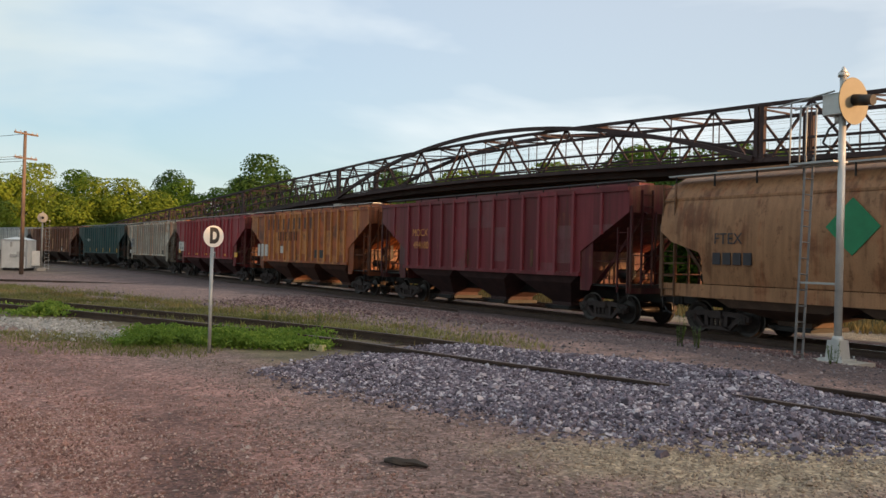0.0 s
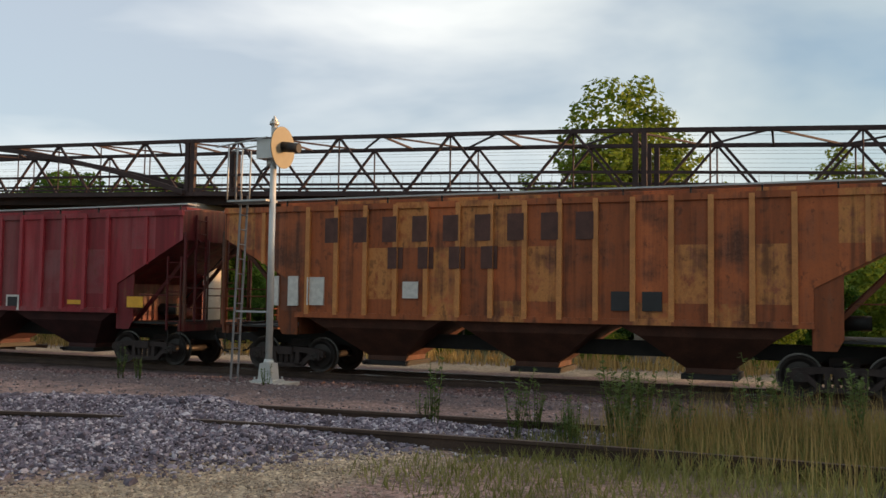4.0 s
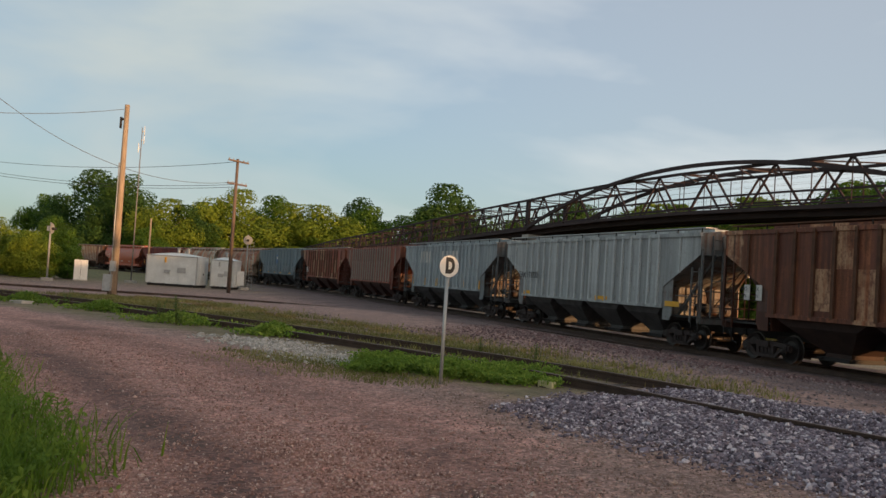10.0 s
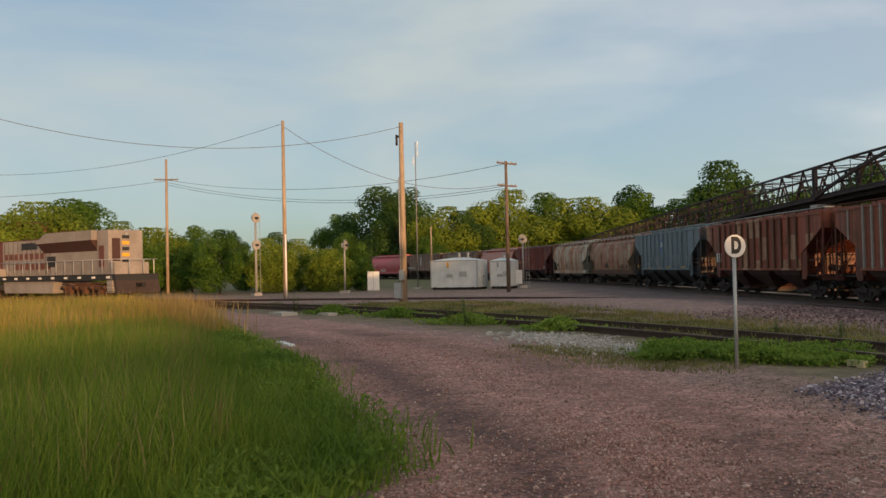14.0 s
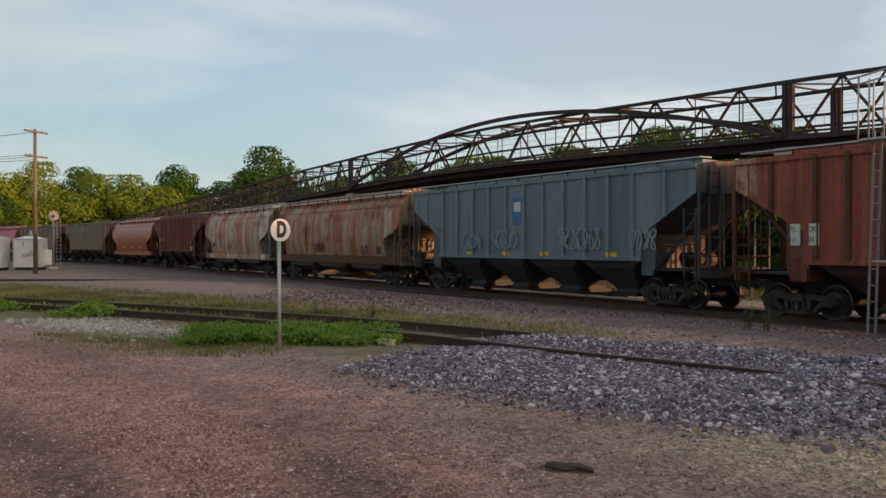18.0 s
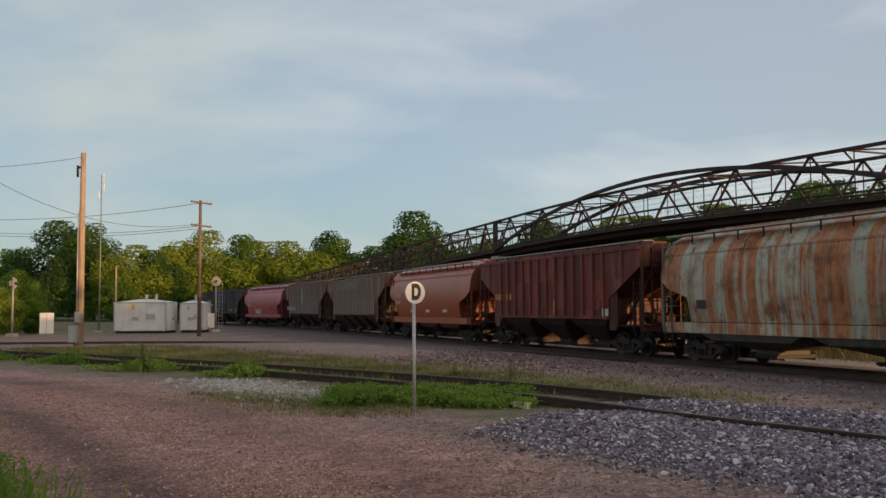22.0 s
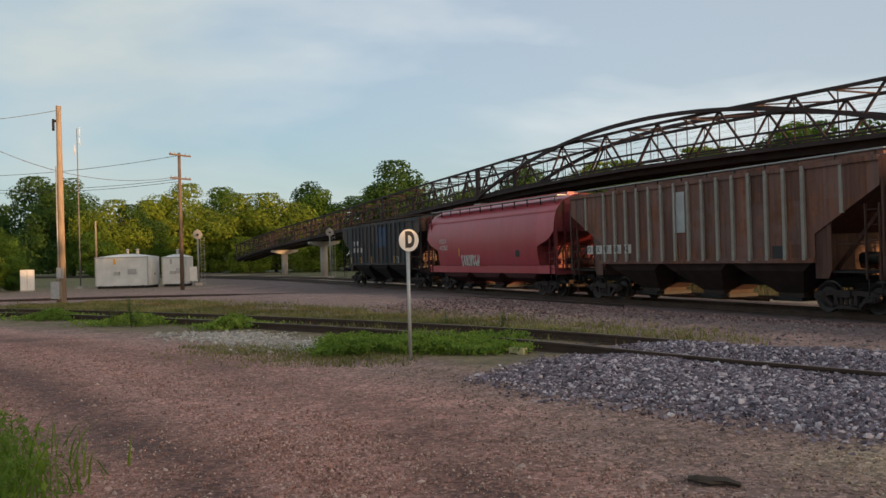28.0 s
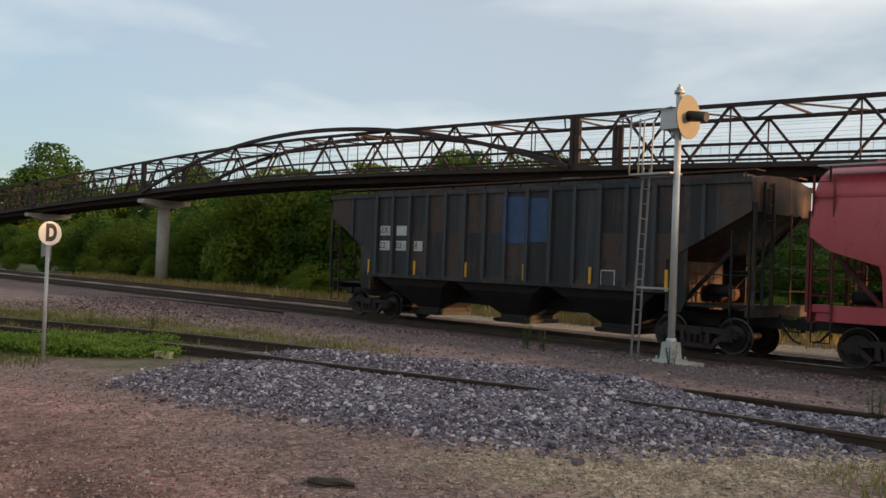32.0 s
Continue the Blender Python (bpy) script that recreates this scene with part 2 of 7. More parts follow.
M_BLACK = plain("black_paint", (0.02, 0.02, 0.022), 0.6, 0, 0.3, 6)
M_YELLOW = plain("yellow_reflector", (0.75, 0.38, 0.03), 0.4, 0, 0.2, 6)
M_CONC = plain("concrete", (0.42, 0.39, 0.35), 0.9, 0, 0.25, 1.5, 0.3)
M_BRIDGE = plain("weathering_steel", (0.052, 0.031, 0.031), 0.8, 0.1, 0.5, 1.2, 0.3)
# darker copy of the bridge steel, with underside shade in its colour
M_BRIDGE_SHADED = plain("weathering_steel_shaded", (0.035, 0.020, 0.017), 0.85, 0.1, 0.5, 1.5)
M_SHED = plain("shed_panel", (0.62, 0.65, 0.655), 0.45, 0.1, 0.22, 0.9)
M_LETTER_P = plain("pale_lettering", (0.62, 0.60, 0.56), 0.6, 0, 0.25, 8)
M_LETTER_D = plain("dark_lettering", (0.03, 0.028, 0.035), 0.6, 0, 0.3, 8)
M_NAVY = plain("navy_patch", (0.030, 0.072, 0.165), 0.6, 0, 0.3, 4)
M_BLUE = plain("blue_patch", (0.04, 0.14, 0.36), 0.6, 0, 0.3, 4)
M_FADED = plain("faded_letters", (0.10, 0.040, 0.030), 0.7, 0, 0.4, 3)
M_FADEBLUE = plain("faded_blue", (0.20, 0.23, 0.28), 0.7, 0, 0.3, 3)
M_GREEN = plain("green_logo", (0.01, 0.22, 0.09), 0.6, 0, 0.2, 4)


def wood_mat(name, color, along=2):
    m = Nodes(name, 0.85)
    s = [9, 9, 9]
    s[along] = 0.6
    g = m.noise(m.scaled(*s), 2.0, 6, 0.6)
    b = m.noise(m.scaled(1, 1, 1), 0.9, 3)
    col = m.mix(m.ramp(g, 0.3, 0.7), shade(color, 0.55), shade(color, 1.25))
    col = m.mix(m.ramp(b, 0.4, 0.8, (0, 0, 0), (0.5, 0.5, 0.5)), col, shade(color, 0.5))
    m.bump(g, 0.4, 0.02)
    return m.done(col)


M_POLE = wood_mat("pole_wood", (0.34, 0.26, 0.185))
M_POLE_PALE = wood_mat("pale_pole_wood", (0.50, 0.42, 0.31))
M_POLE_D = wood_mat("old_pole_wood", (0.15, 0.105, 0.08))
M_TIE = wood_mat("creosoted_tie", (0.07, 0.052, 0.042), 0)
M_STICK = wood_mat("charred_wood", (0.055, 0.042, 0.034), 0)
M_BARK = wood_mat("bark", (0.10, 0.075, 0.055))


def leaf_mat(name, dark, light):
    m = Nodes(name, 0.6)
    big = m.noise(m.scaled(0.35, 0.35, 0.35), 1.0, 3)
    col = m.mix(m.ramp(m.island(), 0.0, 1.0), dark, light)
    col = m.mix(m.ramp(big, 0.35, 0.7), shade(dark, 0.8), col)
    m.bsdf.inputs["Roughness"].default_value = 0.65
    m.bsdf.inputs["Specular IOR Level"].default_value = 0.15
    out = m.n["Material Output"]
    tr, mx = m.n.new("ShaderNodeBsdfTranslucent"), m.n.new("ShaderNodeMixShader")
    mx.inputs[0].default_value = 0.42
    m.l.new(col, tr.inputs["Color"])
    m.l.new(m.bsdf.outputs[0], mx.inputs[1])
    m.l.new(tr.outputs[0], mx.inputs[2])
    m.l.new(mx.outputs[0], out.inputs["Surface"])
    return m.done(col)


M_LEAF = leaf_mat("leaf_green", (0.062, 0.140, 0.020), (0.150, 0.250, 0.034))
# yellow green leaves, warmed and brightened to carry evening sunlight in the colour
M_LEAF_Y = leaf_mat("leaf_yellow_green", (0.135, 0.205, 0.024), (0.28, 0.35, 0.045))
M_LEAF_D = leaf_mat("leaf_dark", (0.042, 0.098, 0.023), (0.092, 0.168, 0.036))
M_LEAF_R = leaf_mat("leaf_reddish", (0.14, 0.07, 0.035), (0.27, 0.15, 0.08))
M_GRASS = leaf_mat("grass_blade", (0.105, 0.205, 0.022), (0.36, 0.42, 0.060))
M_DRYGRASS = leaf_mat("dry_grass_blade", (0.17, 0.175, 0.055), (0.40, 0.37, 0.14))
# grass with the low sun's gold put into its colour
M_SUNLIT_GRASS = leaf_mat("sunlit_grass_blade", (0.37, 0.275, 0.052), (0.70, 0.52, 0.125))
M_STRAW = leaf_mat("grass_seed_head", (0.28, 0.20, 0.075), (0.54, 0.42, 0.18))
M_WEED_DULL = leaf_mat("dusty_weed_leaf", (0.095, 0.150, 0.040), (0.22, 0.275, 0.085))
M_WEED = leaf_mat("weed_leaf", (0.135, 0.24, 0.036), (0.34, 0.44, 0.085))


def stone_mat(name, c1, c2, c3):
    m = Nodes(name, 0.9)
    i = m.island()
    col = m.mix(m.ramp(i, 0.0, 0.6), c1, c2)
    col = m.mix(m.ramp(i, 0.72, 0.98), col, c3)
    f = m.noise(m.scaled(1, 1, 1), 40, 3)
    col = m.mix(m.ramp(f, 0.3, 0.8, (0, 0, 0), (0.5, 0.5, 0.5)), col, shade(c1, 0.6))
    m.bump(f, 0.4, 0.01)
    return m.done(col)


M_STONE = stone_mat("ballast_stone", (0.044, 0.034, 0.048), (0.235, 0.200, 0.252), (0.64, 0.595, 0.65))
M_YARDSTONE = stone_mat("yard_stone", (0.090, 0.071, 0.078), (0.20, 0.163, 0.174), (0.35, 0.305, 0.315))
M_BROWNSTONE = stone_mat("brown_ballast_stone", (0.060, 0.034, 0.036), (0.180, 0.110, 0.112), (0.33, 0.245, 0.25))
M_PALESTONE = stone_mat("pale_stone", (0.28, 0.27, 0.25), (0.42, 0.41, 0.39), (0.55, 0.54, 0.52))
M_PEBBLE = stone_mat("road_pebble", (0.16, 0.080, 0.066), (0.40, 0.235, 0.20), (0.60, 0.46, 0.41))
M_DIRTSTONE = stone_mat("dirt_stone", (0.11, 0.072, 0.062), (0.30, 0.21, 0.18), (0.48, 0.39, 0.35))
M_TANSTONE = stone_mat("tan_pebble", (0.22, 0.165, 0.125), (0.37, 0.285, 0.215), (0.50, 0.42, 0.34))


def ground_mat():
    m = Nodes("ground", 0.95)
    v = m.scaled(1, 1, 1)
    big, mid, fine = m.noise(v, 0.22, 5), m.noise(v, 1.7, 6, 0.6), m.noise(v, 22, 4, 0.7)
    vor = m.n.new("ShaderNodeTexVoronoi")
    vor.inputs["Scale"].default_value = 24
    m.l.new(v, vor.inputs["Vector"])

    def zone(c, k=0.35, speck=None):
        col = m.mix(m.ramp(mid, 0.3, 0.7), shade(c, 1 - k), shade(c, 1 + k * 0.6))
        col = m.mix(m.ramp(big, 0.38, 0.66, (0, 0, 0), (0.7, 0.7, 0.7)), col, shade(c, 0.58))
        if speck:
            col = m.mix(m.ramp(fine, 0.5, 0.68), col, speck)
        col = m.mix(m.ramp(fine, 0.34, 0.42, (0.5, 0.5, 0.5), (0, 0, 0)), col, shade(c, 0.45))
        return col

    col = zone((0.285, 0.172, 0.146), 0.55, (0.40, 0.278, 0.25))
    col = m.mix(m.attr("far"), col, zone((0.13, 0.125, 0.045), 0.4))
    col = m.mix(m.attr("ballast"), col, zone((0.108, 0.066, 0.066), 0.45, (0.195, 0.142, 0.145)))
    col = m.mix(m.attr("road"), col, zone((0.39, 0.198, 0.165), 0.42, (0.52, 0.325, 0.285)))
    col = m.mix(m.attr("rut"), col, zone((0.115, 0.054, 0.044), 0.35, (0.20, 0.105, 0.09)))
    col = m.mix(m.attr("tan"), col, zone((0.44, 0.33, 0.22), 0.3, (0.54, 0.43, 0.31)))
    vor2 = m.n.new("ShaderNodeTexVoronoi")
    vor2.inputs["Scale"].default_value = 11
    m.l.new(v, vor2.inputs["Vector"])
    for cells, lo_, hi_ in ((vor, 0.55, 1.45), (vor2, 0.78, 1.2)):
        col = m.mix(1.0, col, m.ramp(cells.outputs["Color"], 0.1, 0.9, (lo_, lo_, lo_), (hi_, hi_, hi_)), "MULTIPLY")
    col = m.mix(m.attr("grass"), col, zone((0.135, 0.125, 0.048), 0.45))
    col = m.mix(m.attr("oil"), col, (0.045, 0.036, 0.032))
    m.bump(m.mix(0.5, fine, vor.outputs["Distance"]), 0.55, 0.03)
    return m.done(col)


M_GROUND = ground_mat()

# ---------------------------------------------------------------- mesh helpers


class Geo:
    """Collects corners and faces of one mesh."""

    def __init__(self):
        self.v, self.f, self.s = [], [], []

    def add(self, verts, faces, smooth=False):
        k = len(self.v)
        self.v += [tuple(p) for p in verts]
        self.f += [tuple(i + k for i in q) for q in faces]
        self.s += [smooth] * len(faces)
        return self

    def box(self, x0, x1, y0, y1, z0, z1, m=None):
        p = [(x, y, z) for z in (z0, z1) for y in (y0, y1) for x in (x0, x1)]
        if m is not None:
            p = [m @ Vector(q) for q in p]
        return self.add(p, [(0, 2, 3, 1), (4, 5, 7, 6), (0, 1, 5, 4), (2, 6, 7, 3), (0, 4, 6, 2), (1, 3, 7, 5)])

    def beam(self, a, b, w, h=None, up=(0, 0, 1)):
        """A bar of w by h from a to b."""
        a, b, h = Vector(a), Vector(b), h or w
        d = (b - a).normalized()
        side = d.cross(Vector(up))
        side = side.normalized() if side.length > 1e-4 else Vector((1, 0, 0))
        top = side.cross(d).normalized()
        p = [q + side * sx * w / 2 + top * sz * h / 2 for q in (a, b) for sx, sz in ((-1, -1), (1, -1), (1, 1), (-1, 1))]
        return self.add(p, [(0, 1, 2, 3), (7, 6, 5, 4), (0, 4, 5, 1), (1, 5, 6, 2), (2, 6, 7, 3), (3, 7, 4, 0)])

    def tube(self, a, b, r0, r1=None, n=10):
        a, b, r1 = Vector(a), Vector(b), r0 if r1 is None else r1
        d = (b - a).normalized()
        side = d.cross(Vector((0, 0, 1)))
        side = side.normalized() if side.length > 1e-4 else Vector((1, 0, 0))
        top = side.cross(d)
        ring = [(math.cos(2 * math.pi * i / n), math.sin(2 * math.pi * i / n)) for i in range(n)]
        p = [a + (side * c + top * s) * r0 for c, s in ring] + [b + (side * c + top * s) * r1 for c, s in ring]
        self.add(p, [(i, (i + 1) % n, n + (i + 1) % n, n + i) for i in range(n)], True)
        k = len(self.v) - 2 * n
        self.f += [tuple(range(k + n - 1, k - 1, -1)), tuple(range(k + n, k + 2 * n))]
        self.s += [False, False]
        return self

    def sweep(self, pts, w, h):
        """One bent bar of w by h through points."""
        pts = [Vector(p) for p in pts]
        k = len(self.v)
        for i, p in enumerate(pts):
            d = (pts[min(i + 1, len(pts) - 1)] - pts[max(i - 1, 0)]).normalized()
            side = d.cross(Vector((0, 0, 1))).normalized()
            top = side.cross(d).normalized()
            self.v += [tuple(p + side * sx * w / 2 + top * sz * h / 2) for sx, sz in ((-1, -1), (1, -1), (1, 1), (-1, 1))]
        for i in range(len(pts) - 1):
            for j in range(4):
                self.f.append((k + 4 * i + j, k + 4 * i + (j + 1) % 4, k + 4 * i + 4 + (j + 1) % 4, k + 4 * i + 4 + j))
        e = k + 4 * (len(pts) - 1)
        self.f += [(k + 3, k + 2, k + 1, k), (e, e + 1, e + 2, e + 3)]
        self.s += [False] * (4 * (len(pts) - 1) + 2)
        return self

    def path(self, pts, r, n=6):
        for a, b in zip(pts, pts[1:]):
            self.tube(a, b, r, r, n)
        return self

    def prism(self, outline, y0, y1):
        """An outline in x and z, pushed from y0 to y1."""
        n = len(outline)
        p = [(x, y0, z) for x, z in outline] + [(x, y1, z) for x, z in outline]
        return self.add(p, [tuple(range(n - 1, -1, -1)), tuple(range(n, 2 * n))] + [(i, (i + 1) % n, n + (i + 1) % n, n + i) for i in range(n)])

    def mesh(self, name, mat):
        me = bpy.data.meshes.new(name)
        me.from_pydata(self.v, [], self.f)
        me.polygons.foreach_set("use_smooth", self.s)
        me.materials.append(mat)
        bm = bmesh.new()
        bm.from_mesh(me)
        bmesh.ops.recalc_face_normals(bm, faces=bm.faces)
        bm.to_mesh(me)
        bm.free()
        return me


def part(name, geo, mat, parent, label="", at=None):
    """Links one mesh under a thing or a part."""
    me = geo if isinstance(geo, bpy.types.Mesh) else geo.mesh(name, mat)
    ob = new(name, me)
    ob.parent = parent
    if at is not None:
        ob.matrix_basis = at
    if label:
        ob["label"] = label
    return ob


def thing(name, label, category, m=None, group="", kind=""):
    ob = new(name)
    ob.empty_display_size = 0.2
    if m is not None:
        ob.matrix_basis = m
    return tagged(ob, label, category, group, kind)


def text_part(name, words, size, mat, parent, m, label="", bold=0.0):
    cu = bpy.data.curves.new(name, "FONT")
    cu.offset = bold
    cu.body, cu.size, cu.extrude, cu.align_x, cu.align_y = words, size, 0.002, "CENTER", "CENTER"
    tmp = bpy.data.objects.new("tmp", cu)
    me = bpy.data.meshes.new_from_object(tmp)
    bpy.data.objects.remove(tmp)
    me.materials.clear()
    me.materials.append(mat)
    return part(name, me, mat, parent, label, m)


def from_arrays(name, verts, faces, mat, smooth=False):
    me = bpy.data.meshes.new(name)
    me.from_pydata(np.asarray(verts).tolist(), [], np.asarray(faces).tolist())
    if smooth:
        me.polygons.foreach_set("use_smooth", [True] * len(me.polygons))
    me.materials.append(mat)
    return me


# ---------------------------------------------------------------- plan
TH = radians(31.0)                                 # the main line runs 31 degrees left of +y
N_ = Vector((math.cos(TH), math.sin(TH), 0))       # across the line, away from the viewer
U_ = Vector((math.sin(TH), -math.cos(TH), 0))      # along the line, the way the train goes
TRACK_C = 20.4                                     # the line's centre along N_
RAIL_Z = -0.33


CURVE_S, CURVE_R = -80.0, 220.0                   # beyond this the line bends to the left


def line_at(s):
    """Place and heading (degrees) on the line's centre, s metres along it."""
    p = N_ * TRACK_C + U_ * s
    turn = math.degrees(math.atan2(U_.y, U_.x))
    if s < CURVE_S:
        k = (CURVE_S - s) / CURVE_R
        c = N_ * (TRACK_C - CURVE_R) + U_ * CURVE_S
        p = c + (N_ * math.cos(k) - U_ * math.sin(k)) * CURVE_R
        turn += math.degrees(k)
    return p, turn


def sdf(poly, px, py):
    """Signed distance to a closed outline, positive inside."""
    poly = np.array(poly, float)
    best, inside = np.full(px.shape, 1e9), np.zeros(px.shape, bool)
    for (ax, ay), (bx, by) in zip(poly, np.roll(poly, -1, 0)):
        dx, dy = bx - ax, by - ay
        k = np.clip(((px - ax) * dx + (py - ay) * dy) / (dx * dx + dy * dy), 0, 1)
        best = np.minimum(best, np.hypot(px - ax - k * dx, py - ay - k * dy))
        hit = ((ay > py) != (by > py)) & (px < (bx - ax) * (py - ay) / (by - ay + 1e-12) + ax)
        inside ^= hit
    return np.where(inside, best, -best)


def step(a, b, x):
    k = np.clip((x - a) / (b - a), 0, 1)
    return k * k * (3 - 2 * k)


def wob(x, y, s, seed=0):
    """Cheap smooth noise for outlines."""
    return (np.sin(x * s + seed) * np.cos(y * s * 1.3 + 2 * seed) + 0.5 * np.sin(x * s * 2.7 + y * s * 2.1 + seed) + 0.3 * np.cos(y * s * 5.3 - x * s * 4.1)) / 1.8


PILE = [(-2.3, 12.2), (-1.3, 14.3), (0.6, 15.2), (2.6, 15.0), (4.4, 13.4), (4.3, 11.8), (4.9, 9.9), (6.3, 8.3), (5.2, 7.6), (4.0, 7.9), (1.9, 7.9), (0.6, 9.0), (-1.5, 11.0)]
ROAD = [(-60, 46), (-31, 31.5), (-23.9, 27.4), (-14.6, 21.2), (-9.8, 18.0), (-6.5, 15.3), (-3.6, 12.3), (-1.9, 10.4), (-0.9, 7.5), (0.6, 2), (1, -40), (-8, -40), (-4.2, 0), (-4.1, 4.8), (-4.9, 6.7), (-7.5, 9.0), (-10.2, 12.1), (-16.2, 17.3), (-27.2, 26.8), (-40, 34), (-62, 42)]
FIELD = [(-27.5, 27.0), (-16.2, 17.2), (-10.3, 12.0), (-7.6, 8.9), (-4.9, 6.6), (-4.5, 5.2), (-4.3, 0), (-9, -40), (-90, -40), (-90, 33), (-45, 31)]
TAN = [(0.6, 7.7), (1.5, 8.0), (3.3, 8.2), (5.3, 7.7), (4.6, 6.7), (2.6, 6.3), (1.0, 6.7)]
LOT = [(-78, 17), (-52, 15), (-39, 12.5), (-39.5, 18.0), (-54, 26.0), (-80, 30)]
SIDING = [(-95.0, 43.6), (-62.0, 41.6), (-46.0, 38.7), (-31.2, 31.9), (-24.2, 29.5), (-17.1, 26.1), (-11.2, 22.6), (-7.2, 19.9), (-4.4, 17.8), (-1.9, 15.6), (0.5, 13.0), (2.9, 10.6), (5.0, 7.75), (7.6, 3.6), (12.6, -6), (20, -22)]
BRANCH = [(-220, 46.0), (-90, 47.3), (-62, 47.9), (-49, 48.8), (-36, 51.2), (-27, 52.4), (-19, 51.4), (-12, 47.5), (-6.5, 42.6), (-2.0, 36.8), (0.6, 32.8)]


def ground_z(x, y):
    n = x * N_.x + y * N_.y
    z = -0.50 * step(12.0, 19.5, n) - 0.35 * step(24, 40, n)
    bank = step(7.5, 3.0, np.abs(y - np.interp(x, [p[0] for p in SIDING], [p[1] for p in SIDING]))) * step(-20, -34, x)
    z = z - 0.45 * step(38, 60, np.hypot(x, y)) * (1 - step(12.0, 19.5, n)) * (1 - 0.95 * bank)
    d = sdf(PILE, x, y)
    z = z + 0.092 * step(-0.15, 0.9, d) + 0.02 * wob(x, y, 2.1)
    k = np.clip(((x + 0.12) * 4.0 + (y - 14.95) * -4.16) / 33.3, 0, 1)
    z = z + 0.125 * np.exp(-((np.hypot(x + 0.12 - 4.0 * k, y - 14.95 + 4.16 * k) / 0.50) ** 2))
    k = np.clip(((x - 3.9) * 4.3 - (y - 10.8) * 5.8) / 52.1, 0, 1)
    z = z + 0.10 * np.exp(-((np.hypot(x - 3.9 - 4.3 * k, y - 10.8 + 5.8 * k) / 0.55) ** 2))
    z = z + 0.09 * np.exp(-(((x - 3.1) ** 2 + (y - 10.32) ** 2) / 0.20))
    return z


def rut_at(x, y):
    """Dark packed wheel ruts of the dirt road, 0 to 1."""
    depth = sdf(ROAD, x, y)
    k = np.exp(-(((depth - 1.15 + 0.3 * wob(x, y, 0.5, 4)) / 0.55) ** 2)) * np.clip(0.75 + 0.6 * wob(x, y, 0.45, 6), 0, 1)
    return k * step(34, 20, np.hypot(x, y))


def gz(x, y):
    return float(ground_z(np.array([float(x)]), np.array([float(y)]))[0])

# ---------------------------------------------------------------- ground


def lines(a, b, fine, far):
    inner = np.arange(a, b + 1e-6, fine)
    out, s = [], fine
    x = b
    while x < far:
        s *= 1.22
        x += s
        out.append(x)
    low, s, x = [], fine, a
    while x > -far:
        s *= 1.22
        x -= s
        low.append(x)
    return np.array(low[::-1] + list(inner) + out)


def build_ground():
    xs, ys = lines(-34, 14, 0.30, 2600), lines(-3, 34, 0.30, 2600)
    X, Y = np.meshgrid(xs, ys)
    x, y = X.ravel(), Y.ravel()
    z = ground_z(x, y)
    w, h = len(xs), len(ys)
    i = (np.arange(h - 1)[:, None] * w + np.arange(w - 1)[None]).ravel()
    me = from_arrays("ground", np.stack([x, y, z], 1), np.stack([i, i + 1, i + w + 1, i + w], 1), M_GROUND, True)
    n = x * N_.x + y * N_.y
    j = 0.5 * wob(x, y, 1.6, 1) + 0.35 * wob(x, y, 5.1, 2)
    sid = curve_points(SIDING, 1.0)
    d_sid = np.full(x.shape, 1e9)
    for p in sid:
        d_sid = np.minimum(d_sid, np.hypot(x - p[0] - 0.4, y - p[1] - 0.6))
    far = step(60, 110, np.hypot(x, y)) + step(27, 30, n + j)
    ballast = step(10.8, 12.4, n + 1.3 * j) * (1 - step(27, 29, n + j)) * (1 - step(70, 100, -x))
    ballast = np.maximum(ballast, step(-0.4, 0.2, sdf(PILE, x, y) + 0.4 * j))
    road = step(-0.5, 0.7, sdf(ROAD, x, y) + 0.8 * j)
    tan = np.maximum(step(-0.4, 0.5, sdf(TAN, x, y) + 0.7 * j), step(23.6, 24.6, n + 0.4 * j) * (1 - step(26.5, 28, n + 0.6 * j)))
    lot = step(-0.8, 1.0, sdf(LOT, x, y) + j)
    tan = np.maximum(tan, lot)
    left = 1 - step(-2.2, 1.2, x + 0.9 * j)
    grass = step(-0.3, 0.5, sdf(FIELD, x, y) + 0.6 * j)
    strip = step(3.4, 2.2, d_sid + 1.0 * j - 0.4 * step(10, 30, -x)) * left * 0.75
    right = step(5.0, 7.0, x + j) * step(9.2, 7.0, y + 0.6 * j + 0.25 * (x - 7)) * 0.8
    grass = np.maximum(np.maximum(grass, strip), right) * (1 - step(-0.5, 0.1, sdf(PILE, x, y))) * (1 - lot)
    oil = np.maximum(0.6 * np.exp(-(((x + 5.6) / 1.5) ** 2 + ((y - 8.2) / 0.5) ** 2)), 0.5 * np.exp(-(((x + 14) / 2.2) ** 2 + ((y - 16.5) / 0.8) ** 2)))
    oil = oil * np.clip(0.6 + wob(x, y, 3.3, 5), 0, 1)
    rut = rut_at(x, y)
    rut = np.maximum(rut, 0.8 * step(-0.55, 0.1, sdf(FIELD, x, y) + 0.3 * j) * np.clip(0.4 + wob(x, y, 0.7, 3), 0, 1))
    for name, v in (("rut", rut), ("far", far), ("ballast", ballast), ("road", road), ("tan", tan), ("grass", grass), ("oil", oil)):
        me.attributes.new(name, "FLOAT", "POINT").data.foreach_set("value", np.clip(v, 0, 1).astype(np.float32))
    return tagged(new("ground", me), "yard ground of dirt, pink gravel, ballast and rough grass", "ground", kind="structure")


